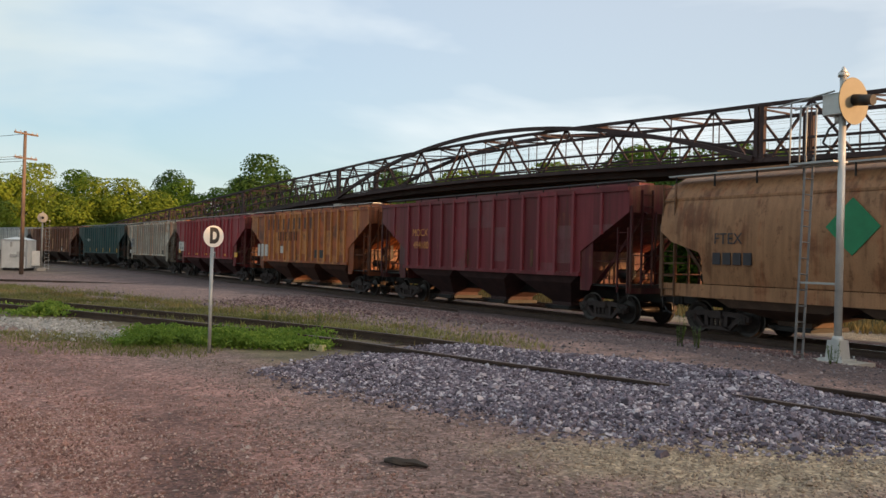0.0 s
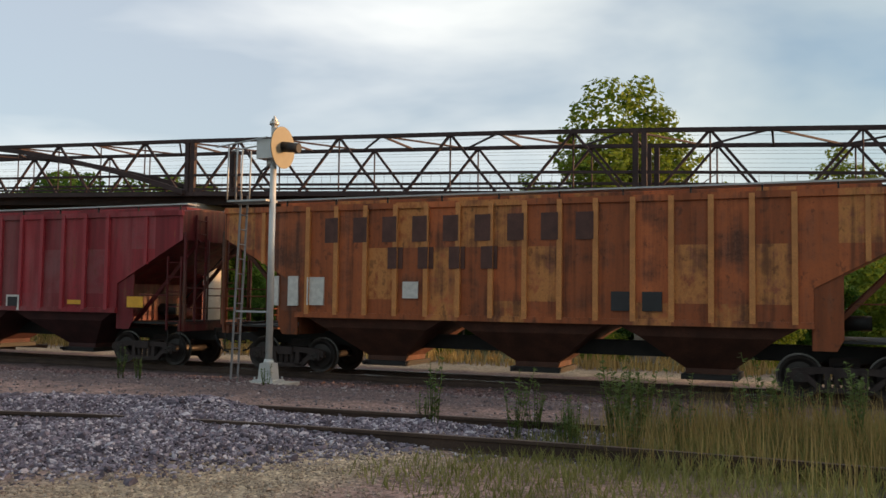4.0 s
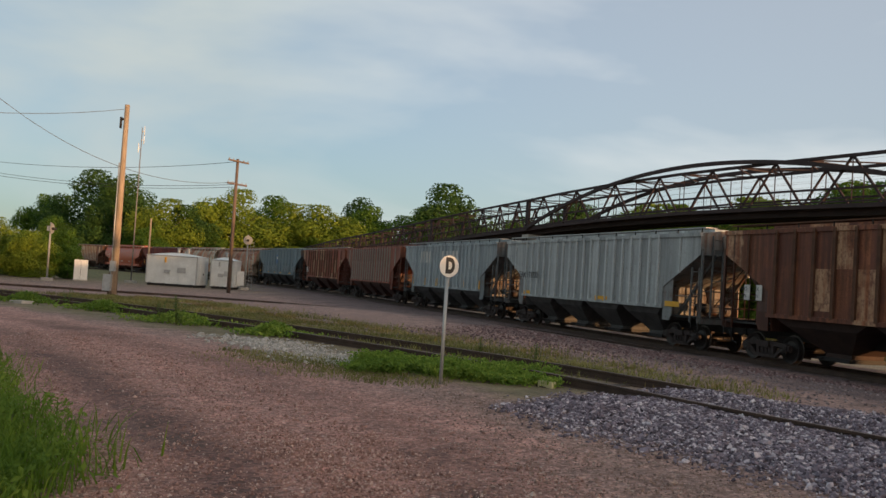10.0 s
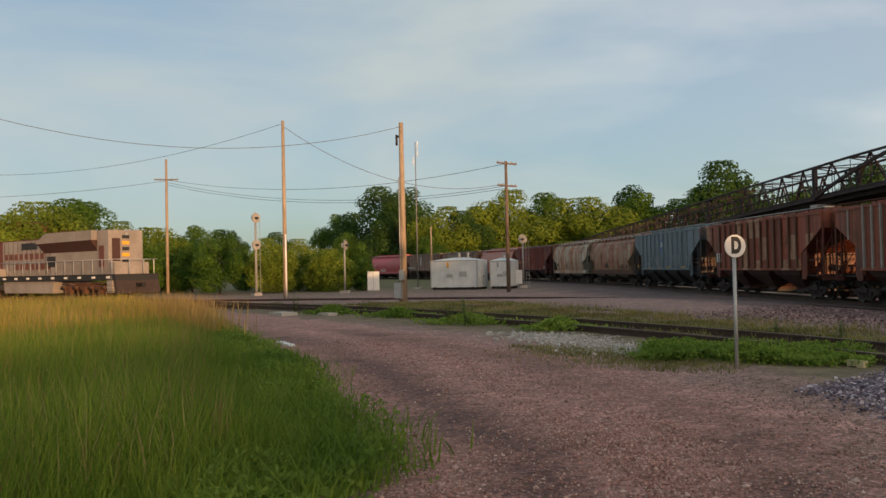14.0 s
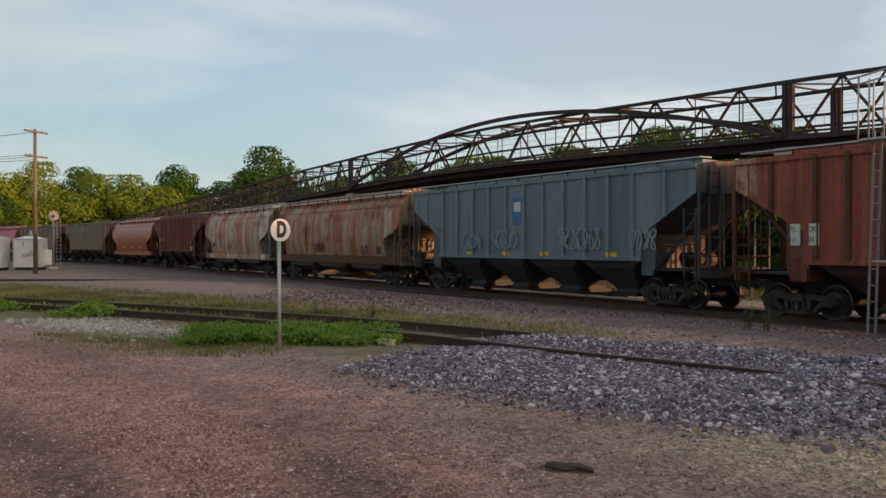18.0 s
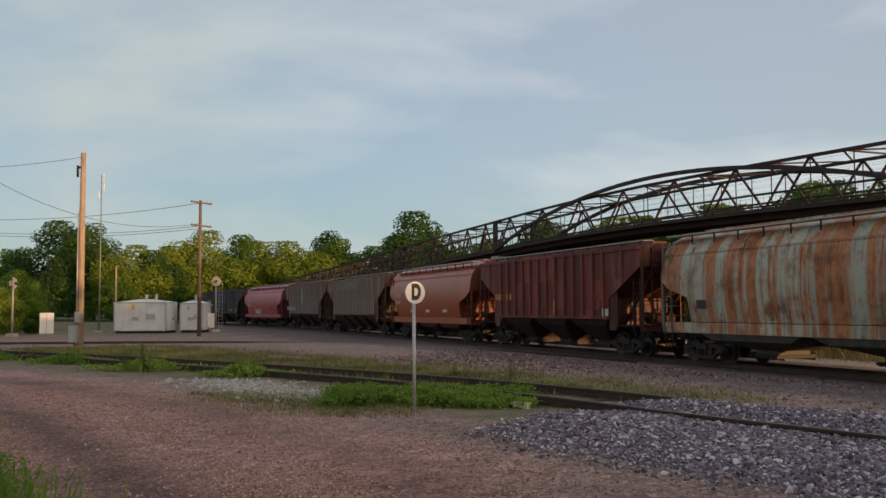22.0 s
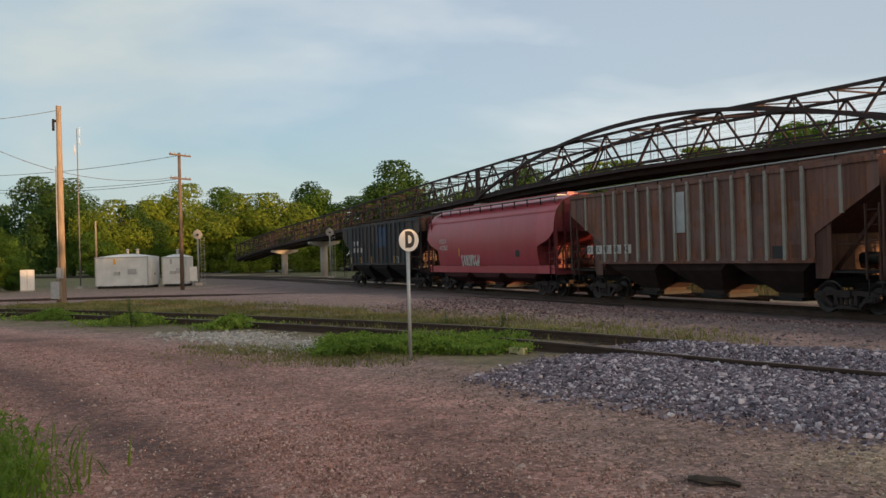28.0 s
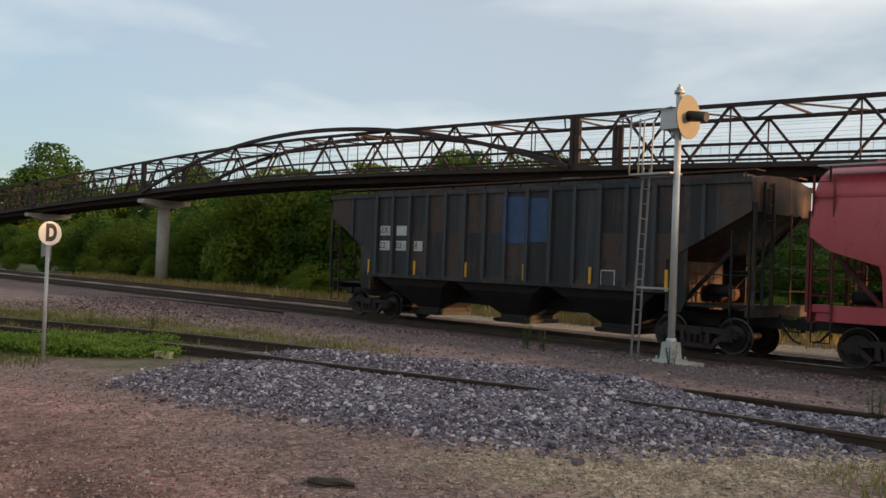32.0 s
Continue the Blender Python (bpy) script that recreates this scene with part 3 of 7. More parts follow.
def curve_points(pts, spacing):
    """Evenly spaced points on a smooth curve through pts (x, y)."""
    p = np.array(pts, float)
    p = np.vstack([2 * p[0] - p[1], p, 2 * p[-1] - p[-2]])
    out = []
    for a, b, c, d in zip(p, p[1:], p[2:], p[3:]):
        for k in np.linspace(0, 1, 24, endpoint=False):
            out.append(0.5 * (2 * b + (c - a) * k + (2 * a - 5 * b + 4 * c - d) * k**2 + (3 * b - a - 3 * c + d) * k**3))
    out = np.array(out + [p[-2]])
    s = np.r_[0, np.cumsum(np.linalg.norm(np.diff(out, axis=0), axis=1))]
    t = np.arange(0, s[-1], spacing)
    return np.stack([np.interp(t, s, out[:, 0]), np.interp(t, s, out[:, 1])], 1)


build_ground()

# ---------------------------------------------------------------- tracks
RAIL_PROFILE = [(-0.07, 0), (0.07, 0), (0.07, 0.015), (0.012, 0.03), (0.012, 0.125), (0.036, 0.135), (0.036, 0.17), (-0.036, 0.17), (-0.036, 0.135), (-0.012, 0.125), (-0.012, 0.03), (-0.07, 0.015)]


def rail(name, pts, z, mat, head, parent):
    """A rail of the usual section along points (x, y)."""
    p = np.array(pts)
    d = np.gradient(p, axis=0)
    d /= np.linalg.norm(d, axis=1, keepdims=True)
    side = np.stack([d[:, 1], -d[:, 0]], 1)
    zz = np.array([z(x, y) if callable(z) else z for x, y in p])
    k = len(RAIL_PROFILE)
    v = []
    for q, s, h in zip(p, side, zz):
        v += [(q[0] + s[0] * a, q[1] + s[1] * a, h + b) for a, b in RAIL_PROFILE]
    f = [(i * k + j, i * k + (j + 1) % k, (i + 1) * k + (j + 1) % k, (i + 1) * k + j) for i in range(len(p) - 1) for j in range(k)]
    me = from_arrays(name, v, f, mat)
    me.materials.append(head)
    me.polygons.foreach_set("material_index", [1 if i % k == 6 else 0 for i in range(len(f))])
    return part(name, me, mat, parent)


def offset(pts, o):
    d = np.gradient(pts, axis=0)
    d /= np.linalg.norm(d, axis=1, keepdims=True)
    return pts + np.stack([-d[:, 1], d[:, 0]], 1) * o


TIE = Geo().box(-1.3, 1.3, -0.11, 0.11, -0.17, 0.0).mesh("tie", M_TIE)


def track(label, centre, top, head, tie_from=-1e9, tie_to=1e9, limit=300):
    tr = thing("railway_track", label, "railway track", kind="structure")
    for o in (-0.7525, 0.7525):
        rail("rail", offset(centre, o), (lambda x, y: top - 0.17), M_RAIL, head, tr)
    s, last, count = 0.0, -1.0, 0
    d = np.gradient(centre, axis=0)
    seg = np.r_[0, np.cumsum(np.linalg.norm(np.diff(centre, axis=0), axis=1))]
    for t in np.arange(0, seg[-1], 0.56):
        x, y = np.interp(t, seg, centre[:, 0]), np.interp(t, seg, centre[:, 1])
        if not tie_from < x < tie_to or count >= limit:
            continue
        dx, dy = np.interp(t, seg, d[:, 0]), np.interp(t, seg, d[:, 1])
        count += 1
        a = math.degrees(math.atan2(dy, dx)) + 90 + random.uniform(-1.5, 1.5)
        part("tie", TIE, M_TIE, tr, "", pose(x, y, top - 0.165 + random.uniform(-0.015, 0.01), 0, 0, a))
    return tr


main_c = np.array([line_at(s)[0].to_2d()[:] for s in np.arange(-380, 120, 4.0)])
track("main line with shiny worn rails on dark sleepers in ballast", main_c, RAIL_Z, M_RAILTOP, -25, 19)
siding_c = offset(curve_points(SIDING, 0.8), 0.7525)
SIDING_Z = 0.16
track("rusty siding track half buried in gravel and weeds", siding_c, SIDING_Z, M_RUSTY_HEAD, -68, 12)
branch_c = curve_points(BRANCH, 1.5)
track("branch track with rusty rails joining the main line", branch_c, RAIL_Z - 0.03, M_RUSTY_HEAD, -75, 4, 200)
second_c = offset(np.array([line_at(s)[0].to_2d()[:] for s in np.arange(-300, -26, 4.0)]), 4.6)
track("second track behind the main line with rusty rails", second_c, RAIL_Z - 0.05, M_RUSTY_HEAD, -60, -2, 120)

# ---------------------------------------------------------------- footbridge
BYAW = radians(33.0)
B0 = Vector((13.88, 39.14, 0))
BD = Vector((-math.sin(BYAW), math.cos(BYAW), 0))     # along the bridge, into the distance
BN = Vector((math.cos(BYAW), math.sin(BYAW), 0))
BW = 3.5
TOP_S = [-60, -45, -30, -20, -15, -7.5, 0, 5, 12, 21, 29, 36, 42, 52, 62, 70, 87, 104, 122, 138]
TOP_Z = [6.1, 6.9, 7.60, 8.03, 8.21, 8.43, 8.65, 8.76, 8.93, 9.05, 9.00, 8.84, 8.62, 8.31, 7.91, 7.56, 6.90, 6.33, 5.45, 4.4]


def b_top(s):
    return float(np.interp(s, TOP_S, TOP_Z))


def b_at(s, side, z):
    return B0 + BD * s + BN * (BW * side) + Vector((0, 0, z))


def footbridge():
    br = thing("footbridge", "long rusty steel truss footbridge with mesh sides on concrete piers", "bridge")
    H = 2.42

    def bot(s):
        return b_top(s) - H

    for side in (0, 1):
        stations = list(np.arange(-60, 138.1, 3.0))
        for nm, fn, w, h in (("top_chord", b_top, 0.16, 0.16), ("bottom_chord", bot, 0.16, 0.20), ("hand_rail", lambda s: bot(s) + 0.85, 0.09, 0.11), ("kick_rail", lambda s: bot(s) + 0.22, 0.07, 0.09)):
            g = Geo().sweep([b_at(a, side, fn(a)) for a in stations], w, h)
            part(nm, g, M_BRIDGE, br)
        # diagonals, verticals by span
        spans = [(-60, -40.4, 4), (-40.4, -20.2, 4), (-20.2, 0, 4), (0, 41.2, 8), (41.2, 63.0, 6), (63.0, 89.0, 7), (89.0, 110.0, 6), (110.0, 138, 8)]
        for a, b, n in spans:
            step_ = (b - a) / n
            for i in range(n):
                s0, s1 = a + i * step_, a + (i + 1) * step_
                mid = (s0 + s1) / 2
                for q, r in ((s0 + 0.35 * step_ * 0.3, mid), (s1 - 0.35 * step_ * 0.3, mid)):
                    part("diagonal", Geo().beam(b_at(q, side, bot(q)), b_at(r, side, b_top(r)), 0.10, 0.10), M_BRIDGE, br)
                part("vertical", Geo().beam(b_at(mid, side, bot(mid)), b_at(mid, side, b_top(mid)), 0.05, 0.05), M_BRIDGE, br)
                if a >= 0 and i:
                    part("vertical", Geo().beam(b_at(s0, side, bot(s0)), b_at(s0, side, b_top(s0)), 0.05, 0.05), M_BRIDGE, br)
            if b < 138:
                for o in (-0.16, 0.16):
                    part("portal_post", Geo().beam(b_at(b + o, side, bot(b) - 0.1), b_at(b + o, side, b_top(b)), 0.2, 0.2, BD), M_BRIDGE, br)
        # arch rib over the main span
        ss = np.linspace(0.2, 41.0, 41)
        out = -0.05 if side == 0 else 0.05
        g = Geo().sweep([b_at(a, side + out, np.interp(a, [0, 41.2], [bot(0), bot(41.2)]) + 3.20 * (1 - ((a - 20.6) / 20.6) ** 2)) for a in ss], 0.2, 0.22)
        part("arch_rib", g, M_BRIDGE, br, "curved rusty arch rib")
    # top bracing between the two trusses
    for i, s in enumerate(np.arange(-58, 136, 2.55)):
        a, b = (0, 1) if i % 2 else (1, 0)
        part("top_brace", Geo().beam(b_at(s, a, b_top(s)), b_at(s + 2.55, b, b_top(s + 2.55)), 0.07, 0.07), M_BRIDGE, br)
        if i % 2:
            part("top_strut", Geo().beam(b_at(s, 0, b_top(s)), b_at(s, 1, b_top(s)), 0.08, 0.08), M_BRIDGE, br)
    stations = list(np.arange(-60, 138.1, 3.0))
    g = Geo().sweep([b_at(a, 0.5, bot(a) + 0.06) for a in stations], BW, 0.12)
    part("deck", g, M_BRIDGE_SHADED, br, "dark deck")
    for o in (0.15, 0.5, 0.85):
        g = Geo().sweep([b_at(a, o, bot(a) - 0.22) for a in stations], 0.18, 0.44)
        part("stringer", g, M_BRIDGE_SHADED, br)
    # woven wire sides: thin wires between the rails
    for side in (0, 1):
        g = Geo()
        for s in np.arange(-58, 136, 0.42):
            g.beam(b_at(s, side, bot(s) + 0.1), b_at(s, side, bot(s) + 0.85), 0.009, 0.009)
        for k in range(2, 9, 2):
            for a, b in zip(stations, stations[1:]):
                z0 = 0.85 + k * 0.17
                g.beam(b_at(a, side, bot(a) + z0), b_at(b, side, bot(b) + z0), 0.008, 0.008)
        tagged(part("wire_mesh", g, M_BRIDGE, br, "fine wire mesh side"), kind="stuff")
    for s in (-40.4, -20.2, 0, 41.0, 63.6, 89.7, 109.8):
        z = bot(s) - 0.44
        c = b_at(s, 0.5, 0)
        base = gz(c.x, c.y) - 0.3
        part("pier", Geo().tube(Vector((c.x, c.y, base)), Vector((c.x, c.y, z - 0.55)), 0.48, 0.48, 20), M_CONC, br, "round concrete pier")
        a = math.degrees(math.atan2(BN.y, BN.x))
        cap = Geo().prism([(-2.0, z - 0.30), (-0.7, z - 0.62), (0.7, z - 0.62), (2.0, z - 0.30), (2.0, z), (-2.0, z)], -0.55, 0.55)
        part("pier_cap", cap, M_CONC, br, "concrete hammerhead cap", pose(c.x, c.y, 0, 0, 0, a))
    return br


footbridge()

# ---------------------------------------------------------------- train
WHEEL_R = 0.44
SILL = 1.52


def wheelset_mesh():
    g = Geo()
    for s in (-1, 1):
        prof = [(0.10, -0.05), (0.30, -0.02), (0.37, -0.06), (0.43, -0.07), (0.44, 0.05), (0.475, 0.055), (0.475, 0.085), (0.37, 0.07), (0.30, 0.03), (0.10, 0.05)]
        n = 24
        v = [(r * math.cos(2 * math.pi * i / n), s * (0.7525 - y), r * math.sin(2 * math.pi * i / n)) for i in range(n) for r, y in prof]
        k = len(prof)
        g.add(v, [(i * k + j, i * k + (j + 1) % k, ((i + 1) % n) * k + (j + 1) % k, ((i + 1) % n) * k + j) for i in range(n) for j in range(k)])
        g.tube((0, s * 0.82, 0), (0, s * 1.14, 0), 0.10, 0.10, 12)
        for i in range(3):
            a = 2 * math.pi * i / 3
            g.tube((0.06 * math.cos(a), s * 1.14, 0.06 * math.sin(a)), (0.06 * math.cos(a), s * 1.17, 0.06 * math.sin(a)), 0.022, 0.022, 6)
    g.tube((0, -0.75, 0), (0, 0.75, 0), 0.085, 0.085, 12)
    me = g.mesh("wheelset", M_WHEEL)
    me.materials.append(M_TREAD)
    for p in me.polygons:
        c = p.center
        if math.hypot(c.x, c.z) > 0.432 and abs(c.y) < 0.78:
            p.material_index = 1
    return me


def side_frame_mesh():
    g = Geo()
    y0, y1 = -0.07, 0.07
    g.prism([(-1.12, 0.40), (-1.12, 0.56), (-0.95, 0.62), (-0.45, 0.66), (0.45, 0.66), (0.95, 0.62), (1.12, 0.56), (1.12, 0.40), (0.95, 0.45), (0.5, 0.52), (-0.5, 0.52), (-0.95, 0.45)], y0, y1)
    for s in (-1, 1):
        g.prism([(s * 0.88, 0.50), (s * 0.72, 0.50), (s * 0.36, 0.18), (s * 0.50, 0.16)], y0, y1)
        g.prism([(s * 0.40, 0.52), (s * 0.30, 0.52), (s * 0.26, 0.2), (s * 0.40, 0.2)], y0, y1)
        g.box(s * 0.88 - 0.15, s * 0.88 + 0.15, -0.10, 0.12, 0.34, 0.56)
    g.prism([(-0.52, 0.14), (0.52, 0.14), (0.44, 0.24), (-0.44, 0.24)], y0, y1)
    return g.mesh("side_frame", M_TRUCK)


def spring_mesh():
    n, prof = 10, [(0.02, 0.24)] + [(0.075 if k % 2 else 0.052, 0.24 + 0.028 * k) for k in range(11)] + [(0.02, 0.52)]
    v = [(r * math.cos(2 * math.pi * i / n), r * math.sin(2 * math.pi * i / n), z) for r, z in prof for i in range(n)]
    f = [(a * n + i, a * n + (i + 1) % n, (a + 1) * n + (i + 1) % n, (a + 1) * n + i) for a in range(len(prof) - 1) for i in range(n)]
    return Geo().add(v, f, True).mesh("spring", M_TRUCK)


ME_WHEEL, ME_FRAME, ME_SPRING = wheelset_mesh(), side_frame_mesh(), spring_mesh()
ME_BOLSTER = Geo().box(-0.22, 0.22, -1.15, 1.15, 0.46, 0.66).box(-0.3, 0.3, -0.35, 0.35, 0.6, 0.82).mesh("bolster", M_TRUCK)
ME_COUPLER = Geo().box(-0.1, 0.55, -0.09, 0.09, 0.74, 0.94).prism([(0.5, 0.70), (0.78, 0.72), (0.80, 0.97), (0.5, 0.99)], -0.16, 0.14).tube((0.62, -0.1, 0.66), (0.62, -0.1, 1.02), 0.045, 0.045, 8).mesh("coupler", M_STEEL)
ME_HOSE = Geo().path([(0.1, -0.35, 0.85), (0.25, -0.36, 0.62), (0.42, -0.36, 0.45), (0.58, -0.34, 0.40)], 0.028, 6).mesh("air_hose", M_BLACK)
WHEELS = []


def ladder_mesh(h, w, rungs, bar=0.035):
    g = Geo()
    g.box(-w / 2 - bar, -w / 2, -bar, bar, 0, h).box(w / 2, w / 2 + bar, -bar, bar, 0, h)
    for i in range(rungs):
        z = (i + 0.6) * h / rungs
        g.tube((-w / 2, 0, z), (w / 2, 0, z), 0.014, 0.014, 6)
    return g


def loft(stations, half, z_top, crown, levels):
    """A hull along x: each station is (x, lowest z). half(z): half the width at a height."""
    v, f = [], []
    rows = []
    for x, zb in stations:
        zs = [zb + (z_top - zb) * k for k in levels]
        ring = [(x, -half(z), z) for z in zs] + [(x, -half(z_top) * 0.55, z_top + crown * 0.75), (x, 0, z_top + crown), (x, half(z_top) * 0.55, z_top + crown * 0.75)] + [(x, half(z), z) for z in reversed(zs)]
        rows.append(range(len(v), len(v) + len(ring)))
        v += ring
    n = len(rows[0])
    for a, b in zip(rows, rows[1:]):
        for i in range(n):
            j = (i + 1) % n
            f.append((a[i], a[j], b[j], b[i]))
    f.append(tuple(rows[0]))
    f.append(tuple(reversed(rows[-1])))
    return v, f


def hopper_car(spec):
    """One covered hopper wagon; its middle on the rail at the origin, x along the way it goes, y away from the viewer."""
    L = spec["pitch"] - 1.15
    cyl, bays = spec["kind"] == "round", spec.get("bays", 3)
    zt = 4.22 + spec.get("high", 0.0)
    sill = SILL if not cyl else 1.12
    car = thing("hopper_wagon", spec["label"], "railway wagon", group="wagons of the freight train")
    xe, xa = L / 2 - 0.12, L / 2 - (2.35 if not cyl else 1.7)
    n_post = spec.get("posts", 17)
    gap = (2 * xa - 0.7) / (n_post - 1) if not cyl else 2 * xa / 4
    panel = (gap, -xa + 0.35 - 40 * gap if not cyl else -xa - 40 * gap)
    seed = 0.013 * len(bpy.data.materials) % 0.4
    paint = car_paint("paint_" + spec["id"], spec["color"], spec.get("rust", 0.35), spec.get("rust_col", (0.16, 0.055, 0.022)), spec.get("patch"), spec.get("pale", 0.0), 0.55 - 0.22 * spec.get("clean", 0.0), spec.get("bands", 0.0), panel, seed, spec.get("clean", 0.0))
    # slope and end paint: rustier, and darkened for shade in the gaps between wagons
    shaded_slope_paint = car_paint("slope_" + spec["id"], shade(spec["color"], 0.55), 0.5, (0.10, 0.042, 0.024))
    shaded_end_paint = car_paint("end_" + spec["id"], shade(spec["color"], 0.42), 0.55, (0.07, 0.032, 0.02))
    # body paint mixed with grime brown, darkened for the shade beneath the wagon
    under = plain("shaded_bay_" + spec["id"], tuple(0.17 * c + 0.38 * g for c, g in zip(spec["color"], (0.06, 0.042, 0.036))), 0.75, 0.1, 0.5, 2.2, 0.3)
    if cyl:
        zc, zd = sill + 0.28, sill + 1.75
        stations = [(xe, zd), (xe - 0.45, zd - 0.32), (xa + 0.10, zc + 0.85), (xa, zc + 0.55), (xa + 0.04, zc)]
        half = lambda z: 1.40 + 0.22 * math.sin(math.pi * min(1, max(0, (z - sill) / (zt - sill))) ** 0.9) - 0.28 * max(0, (z - zt + 0.75) / 0.75) ** 2
        levels, crown = [0, 0.12, 0.3, 0.5, 0.68, 0.8, 0.9, 1.0], 0.32
    else:
        zc, zd = sill + 0.74, sill + 1.94
        stations = [(xe, zd), (xa, zc), (xa - 0.01, sill)]
        half = lambda z: 1.56
        levels, crown = [0, 0.5, 1.0], 0.16
    st = [(-x, z) for x, z in stations] + [(x, z) for x, z in reversed(stations)]
    g = Geo()
    v, f = loft(st, half, zt, crown, levels)
    g.add(v, f, cyl)
    me = g.mesh("body", paint)
    me.set_sharp_from_angle(angle=radians(32))
    # the sloping sheets under both ends and the end sheets: grime plus painted shade
    me.materials.append(shaded_slope_paint)
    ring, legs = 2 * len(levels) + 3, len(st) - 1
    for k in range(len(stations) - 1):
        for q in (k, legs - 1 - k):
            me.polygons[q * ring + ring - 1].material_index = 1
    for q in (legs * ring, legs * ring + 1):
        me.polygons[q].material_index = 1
    body = part("body", me, paint, car)
    # posts on the side sheets
    post_x = []
    if not cyl:
        n = n_post
        # default posts: body paint lightened for the light that their edges catch
        post_mat = spec.get("post_mat") or plain("lit_posts_" + spec["id"], shade(spec["color"], 1.32), 0.6, 0, 0.35, 1.5)
        full = Geo().box(-0.058, 0.058, -0.085, 0.0, sill, zt).mesh("side_post", post_mat)
        for i in range(n):
            x = -xa + 0.35 + gap * i
            post_x.append(x)
            for s in (-1, 1):
                part("side_post", full, paint, car, "", pose(x, s * 1.56, 0, 0, 0, 0 if s < 0 else 180))
        for sx in (-1, 1):
            for s in (-1, 1):
                xx = sx * (xa + 1.0)
                zlow = zc + (zd - zc) * (1.0 / (xe - xa))
                part("side_post", Geo().box(xx - 0.05, xx + 0.05, s * 1.56 - 0.05, s * 1.56 + 0.05, zlow, zt), post_mat, car)
        for s in (-1, 1):
            part("top_sill", Geo().box(-xe, xe, s * 1.56 - 0.06, s * 1.56 + 0.06, zt - 0.10, zt + 0.04), paint, car)
            part("side_sill", Geo().box(-xa, xa, s * 1.56 - 0.07, s * 1.56 + 0.07, sill - 0.08, sill + 0.05), paint, car)
            for sx in (-1, 1):
                z1 = zc + (zd - zc) * 0.55 / (xe - xa)
                outline = [(sx * (xa - 0.03), 1.0), (sx * (xa + 0.42), 1.0), (sx * (xa + 0.55), 1.25), (sx * (xa + 0.55), z1), (sx * (xa - 0.03), zc)]
                part("bolster_panel", Geo().prism(outline, s * 1.50 - 0.02, s * 1.50 + 0.02), shaded_slope_paint, car)
    else:
        for s in (-1, 1):
            part("roof_rib", Geo().box(-xe, xe, s * half(zt - 0.45) - 0.03, s * half(zt - 0.45) + 0.03, zt - 0.49, zt - 0.42), paint, car)
            part("side_sill", Geo().box(-L / 2 + 0.1, L / 2 - 0.1, s * 1.45 - 0.05, s * 1.45 + 0.05, sill - 0.10, sill + 0.26), spec.get("sill_mat") or paint, car)
        if spec.get("seams"):
            for x in np.linspace(-xa, xa, 5):
                zs = np.linspace(sill + 0.3, zt, 10)
                for s in (-1, 1):
                    v = []
                    for z in zs:
                        v += [(x - 0.025, s * half(z) - 0.02, z), (x + 0.025, s * half(z) - 0.02, z), (x + 0.025, s * half(z) + 0.02, z), (x - 0.025, s * half(z) + 0.02, z)]
                    f = [(4 * i + j, 4 * i + (j + 1) % 4, 4 * i + 4 + (j + 1) % 4, 4 * i + 4 + j) for i in range(9) for j in range(4)] + [(3, 2, 1, 0), (36, 37, 38, 39)]
                    part("weld_seam", Geo().add(v, f), paint, car)
    # hatch trough and running boards
    part("hatch_cover", Geo().box(-xe + 0.9, xe - 0.9, -0.32, 0.32, zt + crown - 0.04, zt + crown + 0.12), spec.get("roof_mat", paint), car)
    for s in (-1, 1):
        g = Geo().box(-L / 2 + 0.15, L / 2 - 0.15, s * 1.12 - 0.24, s * 1.12 + 0.24, zt + 0.21, zt + 0.25)
        part("running_board", g, spec.get("board_mat", M_GALV), car, "grated running board")
        g = Geo().box(-0.018, 0.018, -0.22, -0.18, zt - 0.12, zt + 0.22).mesh("board_bracket", M_STEEL)
        for x in np.linspace(-xe + 0.3, xe - 0.3, 12):
            part("board_bracket", g, M_STEEL, car, "", pose(x, s * 1.12, 0, 0, 0, 0 if s < 0 else 180))
    # hopper bays
    inner = xa - 0.15
    step_ = 2 * inner / bays
    low = 0.36
    for i in range(bays):
        c = -inner + (i + 0.5) * step_
        hw = step_ / 2
        v = []
        for z, w, d in ((sill - 0.05, hw * 0.97, 1.46), (sill - 0.32, hw * 0.72, 1.36), (low + 0.14, 0.52, 0.62), (low, 0.52, 0.62)):
            v += [(c - w, -d, z), (c + w, -d, z), (c + w, d, z), (c - w, d, z)]
        f = [(3, 2, 1, 0), (12, 13, 14, 15)] + [(4 * k + j, 4 * k + (j + 1) % 4, 4 * k + 4 + (j + 1) % 4, 4 * k + 4 + j) for k in range(3) for j in range(4)]
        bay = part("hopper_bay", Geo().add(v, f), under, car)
        part("outlet_gate", Geo().box(c - 0.6, c + 0.6, -0.78, 0.78, low - 0.10, low + 0.02).tube((c - 0.5, -0.95, low - 0.02), (c - 0.5, 0.95, low - 0.02), 0.04, 0.04, 8), M_STEEL, bay)
    part("centre_sill", Geo().box(-L / 2, L / 2, -0.17, 0.17, 0.70, 1.05), M_STEEL, car)
    # ends
    for sx in (-1, 1):
        xo = sx * (L / 2 - 0.06)
        part("end_sill", Geo().box(min(xo, xo - sx * 0.2), max(xo, xo - sx * 0.2), -1.5, 1.5, 0.98, 1.22), shaded_end_paint, car)
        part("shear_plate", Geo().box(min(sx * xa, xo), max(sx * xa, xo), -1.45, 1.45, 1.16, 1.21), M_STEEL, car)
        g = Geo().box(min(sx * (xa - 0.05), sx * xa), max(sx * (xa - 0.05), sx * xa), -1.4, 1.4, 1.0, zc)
        part("bolster_web", g, shaded_end_paint, car)
